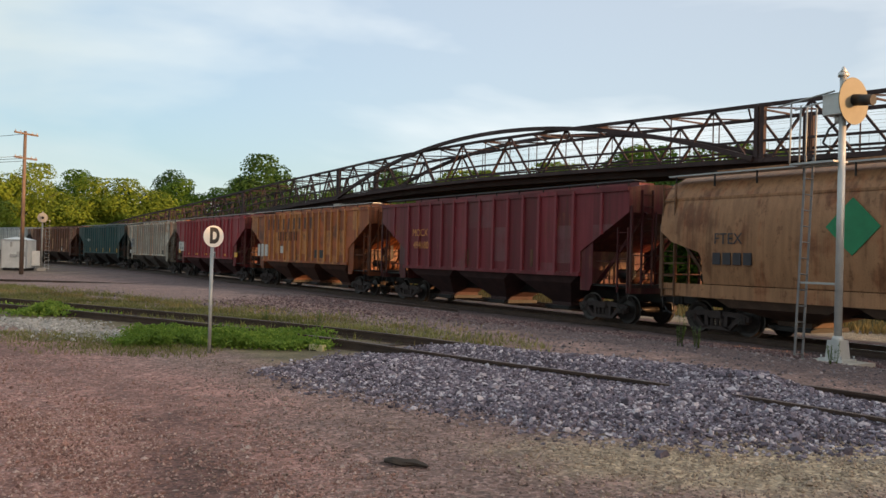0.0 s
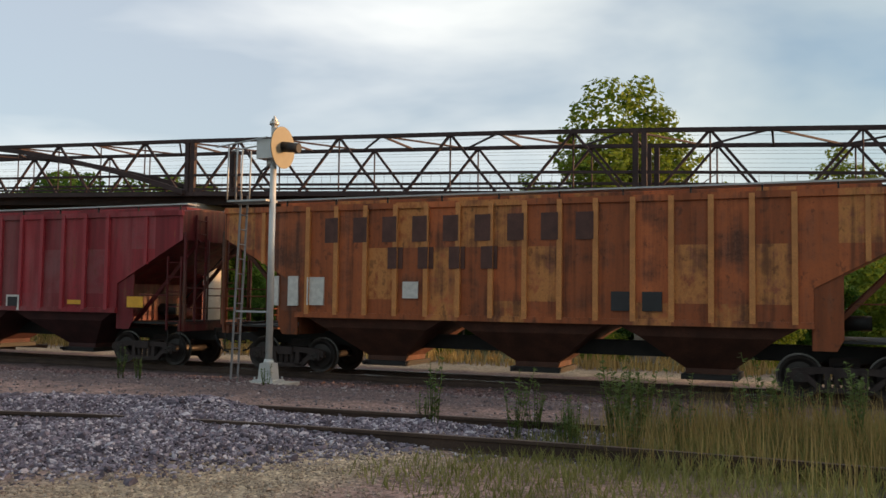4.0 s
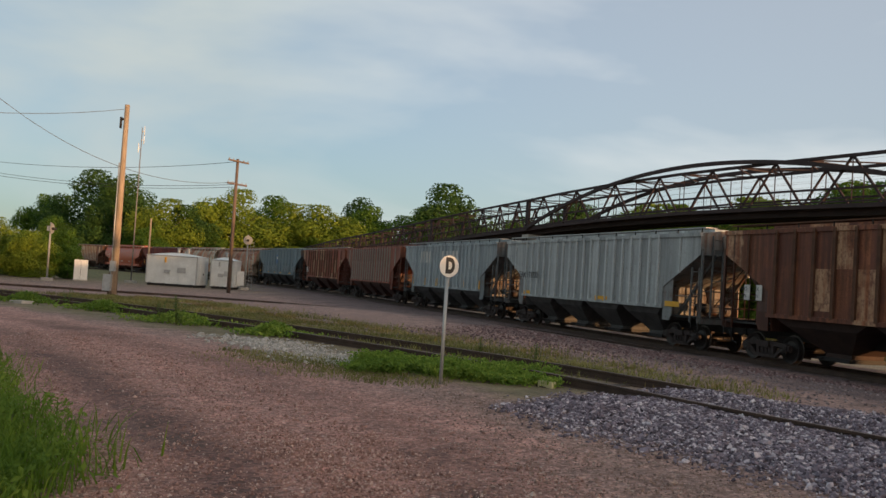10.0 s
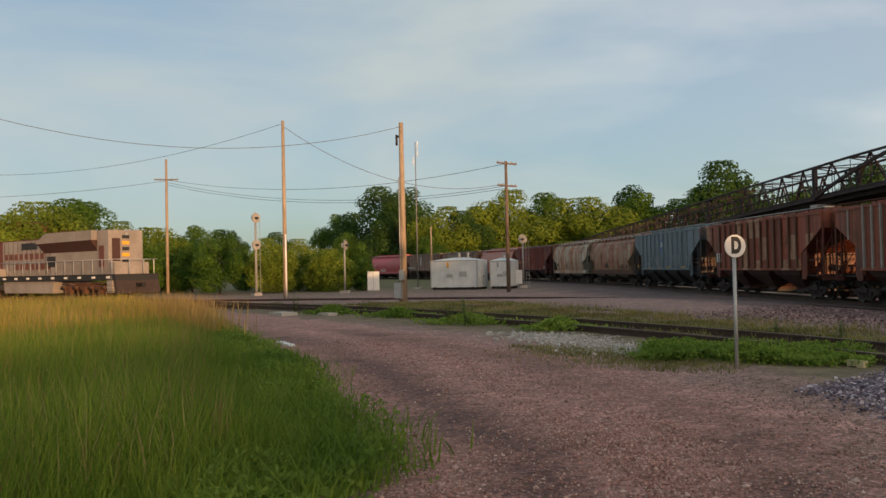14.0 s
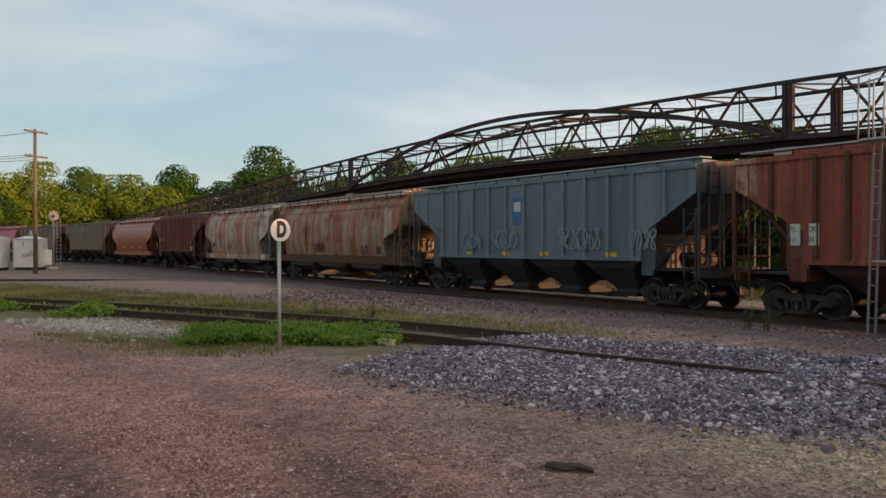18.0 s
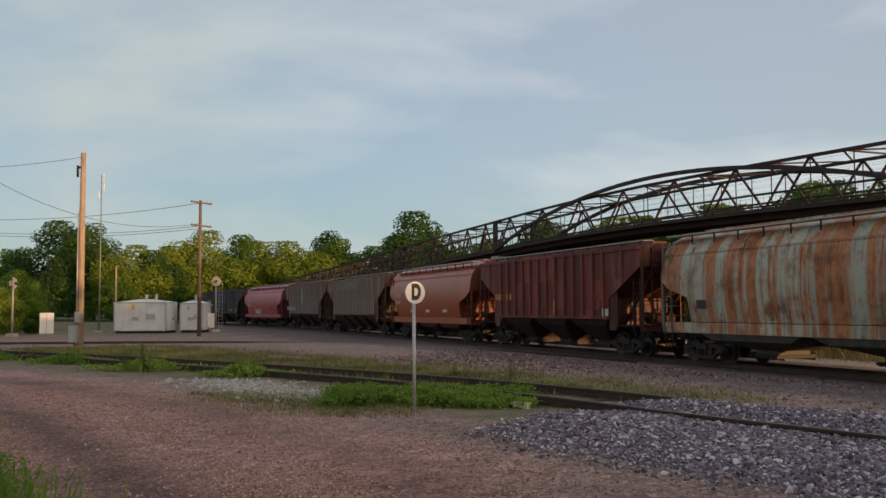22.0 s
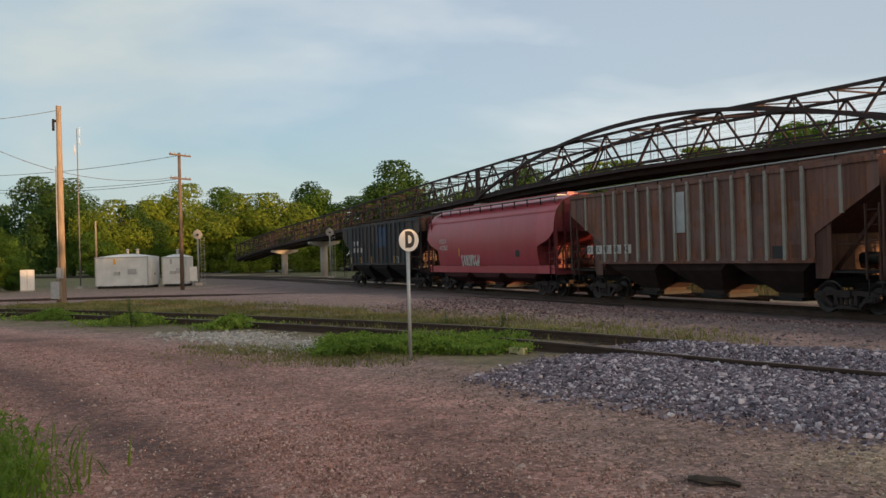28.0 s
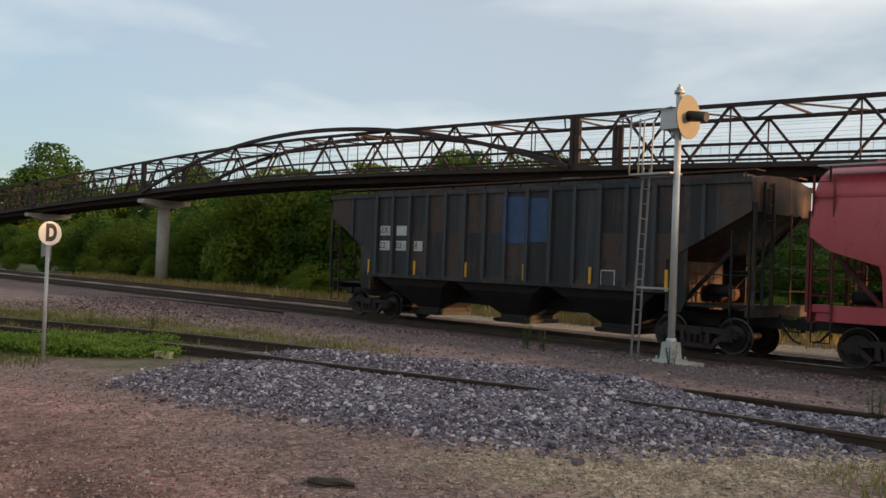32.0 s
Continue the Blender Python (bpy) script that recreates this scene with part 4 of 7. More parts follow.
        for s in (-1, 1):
            part("corner_post", Geo().box(xo - 0.035, xo + 0.035, s * 1.5 - 0.035, s * 1.5 + 0.035, 1.2, zd + 0.2), shaded_end_paint, car)
            part("side_rail", Geo().tube((xo, s * 1.5, 1.95), (sx * (xa + 0.75), s * 1.5, 1.95), 0.018, 0.018, 6), shaded_end_paint, car)
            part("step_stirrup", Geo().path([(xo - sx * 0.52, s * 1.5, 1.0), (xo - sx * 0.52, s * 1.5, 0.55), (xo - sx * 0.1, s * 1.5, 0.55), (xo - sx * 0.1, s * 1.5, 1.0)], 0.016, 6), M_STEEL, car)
            part("grab_ladder", ladder_mesh(zt - 1.0 if s * sx > 0 else 2.0, 0.42, 9 if s * sx > 0 else 5), shaded_end_paint, car, "", pose(xo - sx * 0.32, s * 1.53, 1.0))
            part("end_brace", Geo().beam((sx * (xa + 0.1), s * 0.9, 1.2), (xo, s * 0.9, zd), 0.07, 0.1), shaded_end_paint, car)
        part("end_ladder", ladder_mesh(zt - 1.25, 0.4, 8), shaded_end_paint, car, "", pose(xo, -0.85 * sx, 1.2, 0, 0, 90))
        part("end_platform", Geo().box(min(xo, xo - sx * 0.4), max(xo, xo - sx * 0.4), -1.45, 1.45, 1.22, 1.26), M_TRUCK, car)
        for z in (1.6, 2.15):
            part("end_rail", Geo().tube((xo, -1.5, z), (xo, 1.5, z), 0.018, 0.018, 6), shaded_end_paint, car)
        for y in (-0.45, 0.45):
            part("end_strut", Geo().tube((xo - sx * 0.05, y, 1.22), (xo - sx * 0.05, y, zd + 0.05), 0.03, 0.03, 6), shaded_end_paint, car)
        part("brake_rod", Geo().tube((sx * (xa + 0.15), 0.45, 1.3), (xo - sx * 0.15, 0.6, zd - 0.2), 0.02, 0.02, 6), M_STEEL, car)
        part("air_tank", Geo().tube((sx * (xa + 0.3), 0.35, 1.46), (sx * (xa + 0.3), 1.25, 1.46), 0.22, 0.22, 12), shaded_end_paint, car)
        part("brake_cylinder", Geo().tube((sx * (xa + 0.5), -0.3, 1.55), (sx * (xa + 1.1), -0.3, 1.55), 0.16, 0.16, 12), M_STEEL, car)
        part("coupler", ME_COUPLER, M_STEEL, car, "", pose(sx * (L / 2 - 0.12), 0, 0, 0, 0, 0 if sx > 0 else 180))
        part("air_hose", ME_HOSE, M_BLACK, car, "", pose(sx * L / 2, 0, 0, 0, 0, 0 if sx > 0 else 180))
        # truck
        tk = new("truck")
        tk.parent, tk.matrix_basis = car, pose(sx * (spec["pitch"] / 2 - 2.35), 0, 0)
        part("bolster", ME_BOLSTER, M_TRUCK, tk)
        for s in (-1, 1):
            part("side_frame", ME_FRAME, M_TRUCK, tk, "", pose(0, s * 1.02, 0, 0, 0, 0 if s < 0 else 180))
            for k in (-0.17, 0, 0.17):
                part("spring", ME_SPRING, M_TRUCK, tk, "", pose(k, s * 1.02, 0))
        for wx in (-0.88, 0.88):
            w = part("wheelset", ME_WHEEL, M_WHEEL, tk, "", pose(wx, 0, WHEEL_R))
            WHEELS.append((w, wx))
    # marks on the side: (x share of the length, z, width, height, material, label)
    for i, (x, z, w, h, mat, nm) in enumerate(spec.get("marks", ())):
        lift = 0.006 + 0.0025 * i
        x0, x1 = x * L - w / 2, x * L + w / 2
        if nm == "diamond_emblem":
            yy = -(half(z) + 0.02)
            mark = Geo().prism([(x0, z), (x * L - 0.12, z + h * 0.42), (x * L, z + h / 2), (x * L + 0.12, z + h * 0.42), (x1, z), (x * L + 0.12, z - h * 0.42), (x * L, z - h / 2), (x * L - 0.12, z - h * 0.42)], yy - 0.012, yy + 0.012)
        elif cyl:
            yy = -(half(z) + 0.008)
            mark = Geo().box(x0, x1, yy - lift, yy + 0.004, z - h / 2, z + h / 2)
        else:
            # painted on the sheet and across the posts
            mark = Geo().box(x0, x1, -1.56 - lift, -1.555, z - h / 2, z + h / 2)
            for p in post_x:
                a, b = max(x0, p - 0.058), min(x1, p + 0.058)
                if b > a + 0.01:
                    mark.box(a, b, -1.645 - lift * 0.5, -1.64, z - h / 2, z + h / 2)
        part(nm, mark, mat, car)
    for x, z, w, h, n, mat, key in spec.get("scrawl", ()):
        yy = -(half(z) + (0.105 if not cyl else 0.02))
        for g in scribble(n, w, h, key):
            part("graffiti_stroke", g, mat, car, "", pose(x * L, yy, z))
    for x, z, size, words, mat in spec.get("words", ()):
        yy = -(half(z) + (0.098 if not cyl else 0.03))
        text_part("reporting_mark", words, size, mat, car, pose(x * L, yy - 0.014, z, 90, 0, 0))
    return car


def scribble(words, w, h, seed, thick=0.05):
    """Looping spray can strokes, one mesh for each stroke, in the x z plane."""
    rg = random.Random(seed)
    out = []
    for k in range(words):
        x0 = (k - words / 2 + 0.5) * w / words
        a, b, c = rg.uniform(0, 6.28), rg.uniform(1.3, 2.6), rg.uniform(0.5, 1.0)
        pts = []
        for i in range(26):
            t = i / 25
            pts.append((x0 + w / words * 0.48 * math.cos(a + t * 6.28 * b) * (0.5 + 0.5 * t), 0, h * 0.5 * math.sin(a * 2 + t * 6.28 * c * 1.6)))
        v = []
        for i in range(26):
            p, q = pts[max(0, i - 1)], pts[min(25, i + 1)]
            dx, dz = q[0] - p[0], q[2] - p[2]
            l = max(1e-6, math.hypot(dx, dz))
            ox, oz = -dz / l * thick / 2, dx / l * thick / 2
            x, _, z = pts[i]
            v += [(x - ox, -0.004, z - oz), (x + ox, -0.004, z + oz), (x + ox, 0.004, z + oz), (x - ox, 0.004, z - oz)]
        f = [(4 * i + j, 4 * i + (j + 1) % 4, 4 * i + 4 + (j + 1) % 4, 4 * i + 4 + j) for i in range(25) for j in range(4)] + [(3, 2, 1, 0), (100, 101, 102, 103)]
        g = Geo().add(v, f)
        out.append(g)
    return out


def bars(x, z, n, w, h, gap, mat, nm="lettering"):
    """A row of plain bars in place of letters."""
    return [(x + i * gap, z, w, h, mat, nm) for i in range(n)]


Y_ = M_YELLOW
M_GREYPAINT = plain("grey_board", (0.45, 0.46, 0.46), 0.6, 0.2, 0.2)
M_RUSTY = plain("rusty_steel", (0.12, 0.05, 0.025), 0.8, 0.1, 0.5, 2)
M_MAROON = plain("maroon_trim", (0.17, 0.03, 0.034), 0.6, 0, 0.4, 2)
# orange paint, lightened to put highlights on the orange wagon's posts
M_ORANGEPOST = plain("orange_post", (0.56, 0.225, 0.065), 0.6, 0, 0.35, 2)
M_ORANGELET = plain("orange_lettering", (0.62, 0.24, 0.05), 0.6, 0, 0.3, 6)
M_SCRAWL = plain("faded_spray_paint", (0.27, 0.31, 0.34), 0.6, 0, 0.4, 5)
M_CREAMPOST = plain("pale_post", (0.31, 0.28, 0.245), 0.6, 0, 0.3, 2)
M_DKGREY = plain("dark_grey_paint", (0.05, 0.05, 0.055), 0.6, 0, 0.3, 3)
RED, MAR = (0.26, 0.024, 0.032), (0.185, 0.024, 0.032)
GREYBL = (0.20, 0.235, 0.26)


def reflectors(n, z=1.75, w=0.09, h=0.5):
    return [((-0.5 + (i + 0.5) / n) * 0.86, z, w, h, Y_, "reflector") for i in range(n)]


CARS = [
    dict(id="tan", kind="round", pitch=17.6, color=(0.36, 0.18, 0.09), rust=0.45, label="tan and rust covered hopper wagon with a green diamond emblem", bays=3,
         marks=[(-0.12, 2.9, 1.4, 1.35, M_GREEN, "diamond_emblem")] + bars(-0.055, 2.9, 5, 0.3, 0.34, 0.028, M_LETTER_D) + bars(-0.365, 2.1, 4, 0.26, 0.32, 0.021, M_LETTER_D), words=[(-0.34, 2.62, 0.42, "FTEX", M_LETTER_D)]),
    dict(id="maroon_a", kind="rib", pitch=17.72, color=shade(MAR, 0.88), rust=0.22, label="dark maroon covered hopper wagon with ribbed sides", posts=13, roof_mat=M_MAROON, board_mat=M_DKGREY,
         words=[(-0.268, 2.95, 0.43, "MOCX", M_ORANGELET), (-0.262, 2.42, 0.43, "494180", M_ORANGELET)], marks=[(-0.43, 2.1, 0.22, 0.62, M_ORANGEPOST, "reflector"), (-0.05, 2.0, 0.14, 0.6, M_RUSTY, "reflector"), (0.2, 2.0, 0.14, 0.6, M_RUSTY, "reflector")]),
    dict(id="orange", kind="rib", pitch=18.0, color=(0.40, 0.105, 0.034), patch=(0.50, 0.20, 0.06), rust=0.5, rust_col=(0.12, 0.042, 0.022), post_mat=M_ORANGEPOST, label="faded orange covered hopper wagon with rusty ribs and dark lettering", posts=15,
         marks=bars(-0.30, 3.62, 9, 0.42, 0.62, 0.0478, M_FADED) + bars(-0.195, 2.92, 4, 0.40, 0.52, 0.0478, M_FADED) + [(-0.40, 2.1, 0.30, 0.75, M_LETTER_P, "white_panel"), (-0.365, 2.1, 0.30, 0.75, M_LETTER_P, "white_panel"), (-0.325, 2.1, 0.45, 0.7, M_LETTER_P, "white_panel"), (-0.17, 2.15, 0.4, 0.4, M_LETTER_P, "white_panel"), (0.13, 1.95, 0.42, 0.42, M_BLACK, "black_panel"), (0.17, 1.95, 0.42, 0.42, M_BLACK, "black_panel")]),
    dict(id="maroon_b", kind="rib", pitch=18.08, color=RED, rust=0.14, pale=0.28, label="maroon covered hopper wagon with pale number boxes and orange reflectors", posts=15,
         marks=[(-0.425, 2.28, 0.59, 0.72, M_LETTER_P, "white_panel"), (-0.389, 2.28, 0.59, 0.72, M_LETTER_P, "white_panel"), (-0.353, 2.28, 0.59, 0.72, M_LETTER_P, "white_panel"), (-0.425, 1.90, 0.5, 0.26, Y_, "reflector"), (0.13, 1.68, 0.6, 0.45, M_LETTER_P, "white_panel"), (0.13, 1.68, 0.48, 0.33, M_BLACK, "black_panel"), (0.40, 1.75, 0.55, 0.3, Y_, "reflector")] + [(x, 1.72, 0.5, 0.12, Y_, "reflector") for x in (-0.26, -0.14, 0.0, 0.07, 0.27)], words=[(-0.425, 2.45, 0.3, "IT", M_LETTER_D), (-0.389, 2.45, 0.3, "FX", M_LETTER_D), (-0.389, 2.14, 0.3, "80", M_LETTER_D), (-0.353, 2.14, 0.3, "46", M_LETTER_D)]),
    dict(id="grey_rust", kind="rib", pitch=17.89, color=(0.60, 0.54, 0.44), bands=0.75, rust=0.46, rust_col=(0.27, 0.10, 0.033), post_mat=M_CREAMPOST, label="dirty white covered hopper wagon with orange rust stains", posts=17,
         marks=[(-0.37, 2.6, 0.5, 0.8, M_FADEBLUE, "faded_letters"), (-0.32, 2.6, 0.5, 0.8, M_FADEBLUE, "faded_letters"), (0.31, 1.75, 0.35, 0.35, M_BLACK, "black_panel")] + bars(-0.4, 1.75, 3, 0.5, 0.3, 0.045, M_LETTER_P), words=[(-0.37, 2.82, 0.26, "EU", M_LETTER_D), (-0.32, 2.82, 0.26, "RX", M_LETTER_D), (-0.37, 2.45, 0.26, "824", M_LETTER_D), (-0.32, 2.45, 0.26, "004", M_LETTER_D)]),
    dict(id="teal", kind="rib", pitch=18.06, color=(0.012, 0.052, 0.054), rust=0.2, label="dark teal covered hopper wagon with yellow reflectors", posts=15, marks=bars(-0.30, 2.85, 4, 0.2, 0.3, 0.03, M_LETTER_P) + reflectors(6)),
    dict(id="brown_a", kind="rib", pitch=18.0, color=(0.145, 0.050, 0.031), rust=0.55, rust_col=(0.15, 0.05, 0.022), patch=(0.46, 0.26, 0.15), bands=0.3, post_mat=M_RUSTY, label="rusty brown covered hopper wagon with patched panels", board_mat=M_RUSTY, posts=15, bays=3,
         marks=[(-0.42, 2.2, 0.28, 0.5, M_LETTER_P, "white_panel"), (-0.385, 2.2, 0.28, 0.5, M_LETTER_P, "white_panel"), (0.22, 1.75, 0.5, 0.7, M_DKGREY, "dark_panel"), (0.22, 1.75, 0.35, 0.35, M_LETTER_P, "white_panel")], words=[(-0.42, 2.31, 0.18, "MO", M_LETTER_D), (-0.385, 2.31, 0.18, "CX", M_LETTER_D), (-0.42, 2.08, 0.14, "978", M_LETTER_D), (-0.385, 2.08, 0.14, "021", M_LETTER_D)]),
    dict(id="grey_a", kind="rib", pitch=18.39, color=(0.37, 0.39, 0.39), rust=0.08, label="light grey covered hopper wagon with ribbed sides", posts=19, bays=4, marks=[(x, 1.62, 0.9, 0.2, Y_, "reflector") for x in (-0.33, 0.1, 0.4)], words=[(-0.32, 2.5, 0.42, "IFRX 177220", M_LETTER_D)]),
    dict(id="grey_b", kind="rib", pitch=18.06, color=(0.30, 0.34, 0.355), rust=0.1, label="blue grey covered hopper wagon with white letter blocks", posts=19, bays=4, marks=bars(-0.27, 3.45, 3, 0.5, 0.75, 0.045, M_LETTER_P) + bars(-0.02, 3.45, 4, 0.5, 0.75, 0.05, M_LETTER_P) + reflectors(6, 1.8, 0.08, 0.5)),
    dict(id="brown_b", kind="rib", pitch=17.93, color=(0.27, 0.070, 0.040), board_mat=M_RUSTY, rust=0.45, post_mat=M_CREAMPOST, label="reddish brown covered hopper wagon streaked with rust", posts=17, bays=4),
    dict(id="brown_c", kind="rib", pitch=17.43, color=(0.29, 0.070, 0.040), rust=0.4, patch=(0.44, 0.25, 0.15), bands=0.3, post_mat=M_RUSTY, label="rust red covered hopper wagon with pale number panels", posts=13, marks=[(-0.372, 2.2, 0.3, 0.55, M_LETTER_P, "white_panel"), (-0.338, 2.2, 0.3, 0.55, M_LETTER_P, "white_panel")], words=[(-0.372, 2.33, 0.2, "PL", M_LETTER_D), (-0.338, 2.33, 0.2, "CX", M_LETTER_D), (-0.372, 2.07, 0.15, "217", M_LETTER_D), (-0.338, 2.07, 0.2, "01", M_LETTER_D)]),
    dict(id="blue_grey", kind="rib", pitch=18.03, color=(0.125, 0.17, 0.20), clean=0.5, rust=0.06, high=0.05, label="blue grey covered hopper wagon with scrawled graffiti and a blue emblem", posts=11, bays=4, board_mat=M_GREYPAINT,
         marks=[(-0.027, 3.3, 0.62, 0.85, M_BLUE, "blue_emblem"), (-0.027, 3.36, 0.42, 0.36, M_LETTER_P, "emblem_leaf"), (-0.027, 2.75, 0.5, 0.16, M_BLUE, "blue_emblem"), (-0.44, 1.75, 0.28, 0.18, Y_, "reflector"), (-0.22, 1.62, 0.5, 0.16, Y_, "reflector"), (-0.07, 1.62, 0.45, 0.16, Y_, "reflector"), (0.07, 1.62, 0.5, 0.16, Y_, "reflector"), (0.28, 1.62, 0.5, 0.16, Y_, "reflector")], scrawl=[(-0.21, 2.1, 1.5, 0.6, 5, M_SCRAWL, 1), (-0.07, 2.15, 1.7, 0.65, 6, M_SCRAWL, 2), (0.19, 2.15, 2.2, 0.7, 7, M_SCRAWL, 3), (0.37, 2.1, 1.2, 0.6, 4, M_SCRAWL, 4)], words=[(-0.35, 2.55, 0.3, "JTSX", M_LETTER_D)]),
    dict(id="rusty_a", kind="round", pitch=17.3, color=(0.44, 0.35, 0.245), bands=1.05, rust=0.62, rust_col=(0.19, 0.050, 0.018), seams=True, sill_mat=M_RUSTY, label="rust streaked cream round sided hopper wagon with black scrawls", marks=[(0.36, 1.75, 0.45, 0.45, M_BLACK, "black_panel")], scrawl=[(-0.08, 1.8, 1.3, 0.4, 4, M_LETTER_D, 5), (0.27, 1.75, 0.9, 0.5, 3, M_LETTER_D, 6), (-0.02, 1.14, 1.4, 0.2, 5, M_LETTER_P, 7), (-0.28, 1.14, 1.0, 0.18, 4, M_LETTER_P, 8)]),
    dict(id="rusty_b", kind="round", pitch=15.0, color=(0.52, 0.50, 0.40), bands=1.15, rust=0.50, rust_col=(0.23, 0.072, 0.025), seams=True, label="short cream round sided hopper wagon streaked with rust", bays=2, marks=[(-0.33, 2.0, 0.5, 0.3, M_LETTER_D, "lettering")]),
    dict(id="maroon_c", kind="rib", pitch=16.15, color=(0.155, 0.030, 0.026), rust=0.4, patch=(0.26, 0.05, 0.034), label="dark red brown covered hopper wagon with scuffed panels", posts=13, marks=[(0.33, 1.7, 0.32, 0.32, M_LETTER_P, "white_panel")] + [(x, 1.95, 0.10, 0.6, m_, "reflector") for x, m_ in ((-0.42, Y_), (-0.2, M_RUSTY), (0.05, Y_), (0.3, M_RUSTY))] + bars(-0.36, 2.45, 3, 0.2, 0.3, 0.02, M_ORANGEPOST) + bars(-0.27, 2.45, 2, 0.2, 0.3, 0.02, M_ORANGEPOST)),
    dict(id="orange_red", kind="round", pitch=15.2, color=(0.40, 0.080, 0.030), rust=0.06, clean=1.0, label="bright orange red round sided hopper wagon", bays=3, marks=bars(-0.18, 1.75, 3, 0.6, 0.16, 0.2, M_LETTER_P), words=[(-0.36, 2.75, 0.36, "NOCX", M_LETTER_P), (-0.36, 2.3, 0.36, "416401", M_LETTER_P)]),
    dict(id="tan_band", kind="rib", pitch=17.43, color=(0.23, 0.115, 0.075), rust=0.5, post_mat=M_CREAMPOST, label="brown covered hopper wagon with a faded cream band", posts=19, bays=4, marks=[(-0.12, 3.7, 6.5, 0.5, M_CREAMPOST, "cream_band"), (0.36, 1.7, 0.3, 0.35, M_BLACK, "black_panel")]),
    dict(id="dark_brown", kind="rib", pitch=16.82, color=(0.165, 0.072, 0.055), rust=0.45, pale=0.25, post_mat=M_CREAMPOST, label="dark brown covered hopper wagon with white number boxes", posts=15, marks=bars(-0.40, 2.0, 5, 0.42, 0.34, 0.042, M_LETTER_P, "white_panel") + [(0.26, 1.75, 0.45, 0.4, M_BLACK, "black_panel"), (-0.03, 3.2, 0.5, 1.4, M_GREYPAINT, "pale_panel")], words=[(-0.40 + 0.042 * k, 2.0, 0.3, w, M_LETTER_D) for k, w in enumerate(("MO", "CX", "97", "50", "42"))]),
    dict(id="pink", kind="round", pitch=16.04, color=(0.43, 0.055, 0.075), rust=0.04, clean=0.9, pale=0.1, label="pinkish red round sided hopper wagon with white graffiti", marks=[(0.26, 1.95, 0.4, 0.3, M_BLACK, "black_panel"), (-0.19, 2.1, 0.1, 0.45, Y_, "reflector")], scrawl=[(-0.10, 1.75, 2.3, 0.75, 8, M_LETTER_P, 9), (-0.10, 1.7, 2.0, 0.5, 6, M_LETTER_P, 10)], words=[(-0.33, 2.72, 0.34, "MOCX", M_LETTER_P), (-0.325, 2.36, 0.38, "412062", M_LETTER_P)]),
    dict(id="black", kind="rib", pitch=17.52, color=(0.034, 0.037, 0.043), patch=(0.075, 0.045, 0.034), rust=0.42, rust_col=(0.062, 0.036, 0.028), label="sooty blue black covered hopper wagon at the train's end", board_mat=M_RUSTY, posts=14,
         marks=[(-0.309, 3.0, 0.5, 0.32, M_LETTER_P, "white_panel"), (-0.258, 3.0, 0.5, 0.32, M_LETTER_P, "white_panel"), (-0.309, 2.5, 0.5, 0.32, M_LETTER_P, "white_panel"), (-0.258, 2.5, 0.5, 0.32, M_LETTER_P, "white_panel"), (-0.206, 2.5, 0.4, 0.32, M_LETTER_P, "white_panel"), (0.045, 3.3, 0.85, 1.35, M_NAVY, "blue_patch"), (0.10, 3.3, 0.7, 1.25, M_NAVY, "blue_patch"), (0.25, 1.75, 0.45, 0.42, M_LETTER_P, "white_frame"), (0.25, 1.75, 0.40, 0.37, M_DKGREY, "dark_panel")] + reflectors(6, 1.75, 0.08, 0.55), words=[(-0.309, 3.0, 0.3, "AEX", M_LETTER_D), (-0.309, 2.5, 0.3, "22", M_LETTER_D), (-0.258, 2.5, 0.3, "03", M_LETTER_D), (-0.206, 2.5, 0.3, "8", M_LETTER_D)]),
]
SPEED = 10.031
GAP1 = -19.61                                      # where the coupling behind the first wagon stands at the start
TRAIN = []
# unseen wagons added ahead in the same train, so their shadow covers the foreground
LEAD = [dict(id="lead_a", kind="rib", pitch=17.6, color=MAR, rust=0.3, label="unseen maroon hopper wagon added ahead to shade the foreground", posts=15), dict(id="lead_b", kind="rib", pitch=17.6, color=(0.3, 0.12, 0.05), rust=0.5, label="unseen rust brown hopper wagon added ahead to shade the foreground", posts=15), dict(id="lead_c", kind="rib", pitch=17.6, color=GREYBL, rust=0.2, label="unseen grey hopper wagon added ahead to shade the foreground", posts=15), dict(id="lead_d", kind="rib", pitch=17.6, color=MAR, rust=0.3, label="unseen maroon hopper wagon added ahead to shade the foreground", posts=15)]
for i, spec in enumerate(LEAD):
    TRAIN.append((hopper_car(spec), GAP1 + CARS[0]["pitch"] + 17.6 * (i + 0.5)))
s_ = GAP1 + CARS[0]["pitch"]
for spec in CARS:
    TRAIN.append((hopper_car(spec), s_ - spec["pitch"] / 2))
    s_ -= spec["pitch"]
TRAIN_TURN = math.degrees(math.atan2(U_.y, U_.x))


def train_pose(s):
    p, turn = line_at(s)
    return pose(p.x, p.y, RAIL_Z, 0, 0, turn)


for car, s0 in TRAIN:
    car.matrix_basis = train_pose(s0)

# ---------------------------------------------------------------- yard things


def disc(r, h, n=32, m=None):
    g = Geo()
    ring = [(r * math.cos(2 * math.pi * i / n), r * math.sin(2 * math.pi * i / n)) for i in range(n)]
    p = [(x, -h / 2, z) for x, z in ring] + [(x, h / 2, z) for x, z in ring]
    g.add(p, [tuple(range(n)), tuple(range(2 * n - 1, n - 1, -1))] + [(i, n + i, n + (i + 1) % n, (i + 1) % n) for i in range(n)])
    if m is not None:
        g.v = [tuple(m @ Vector(q)) for q in g.v]
    return g


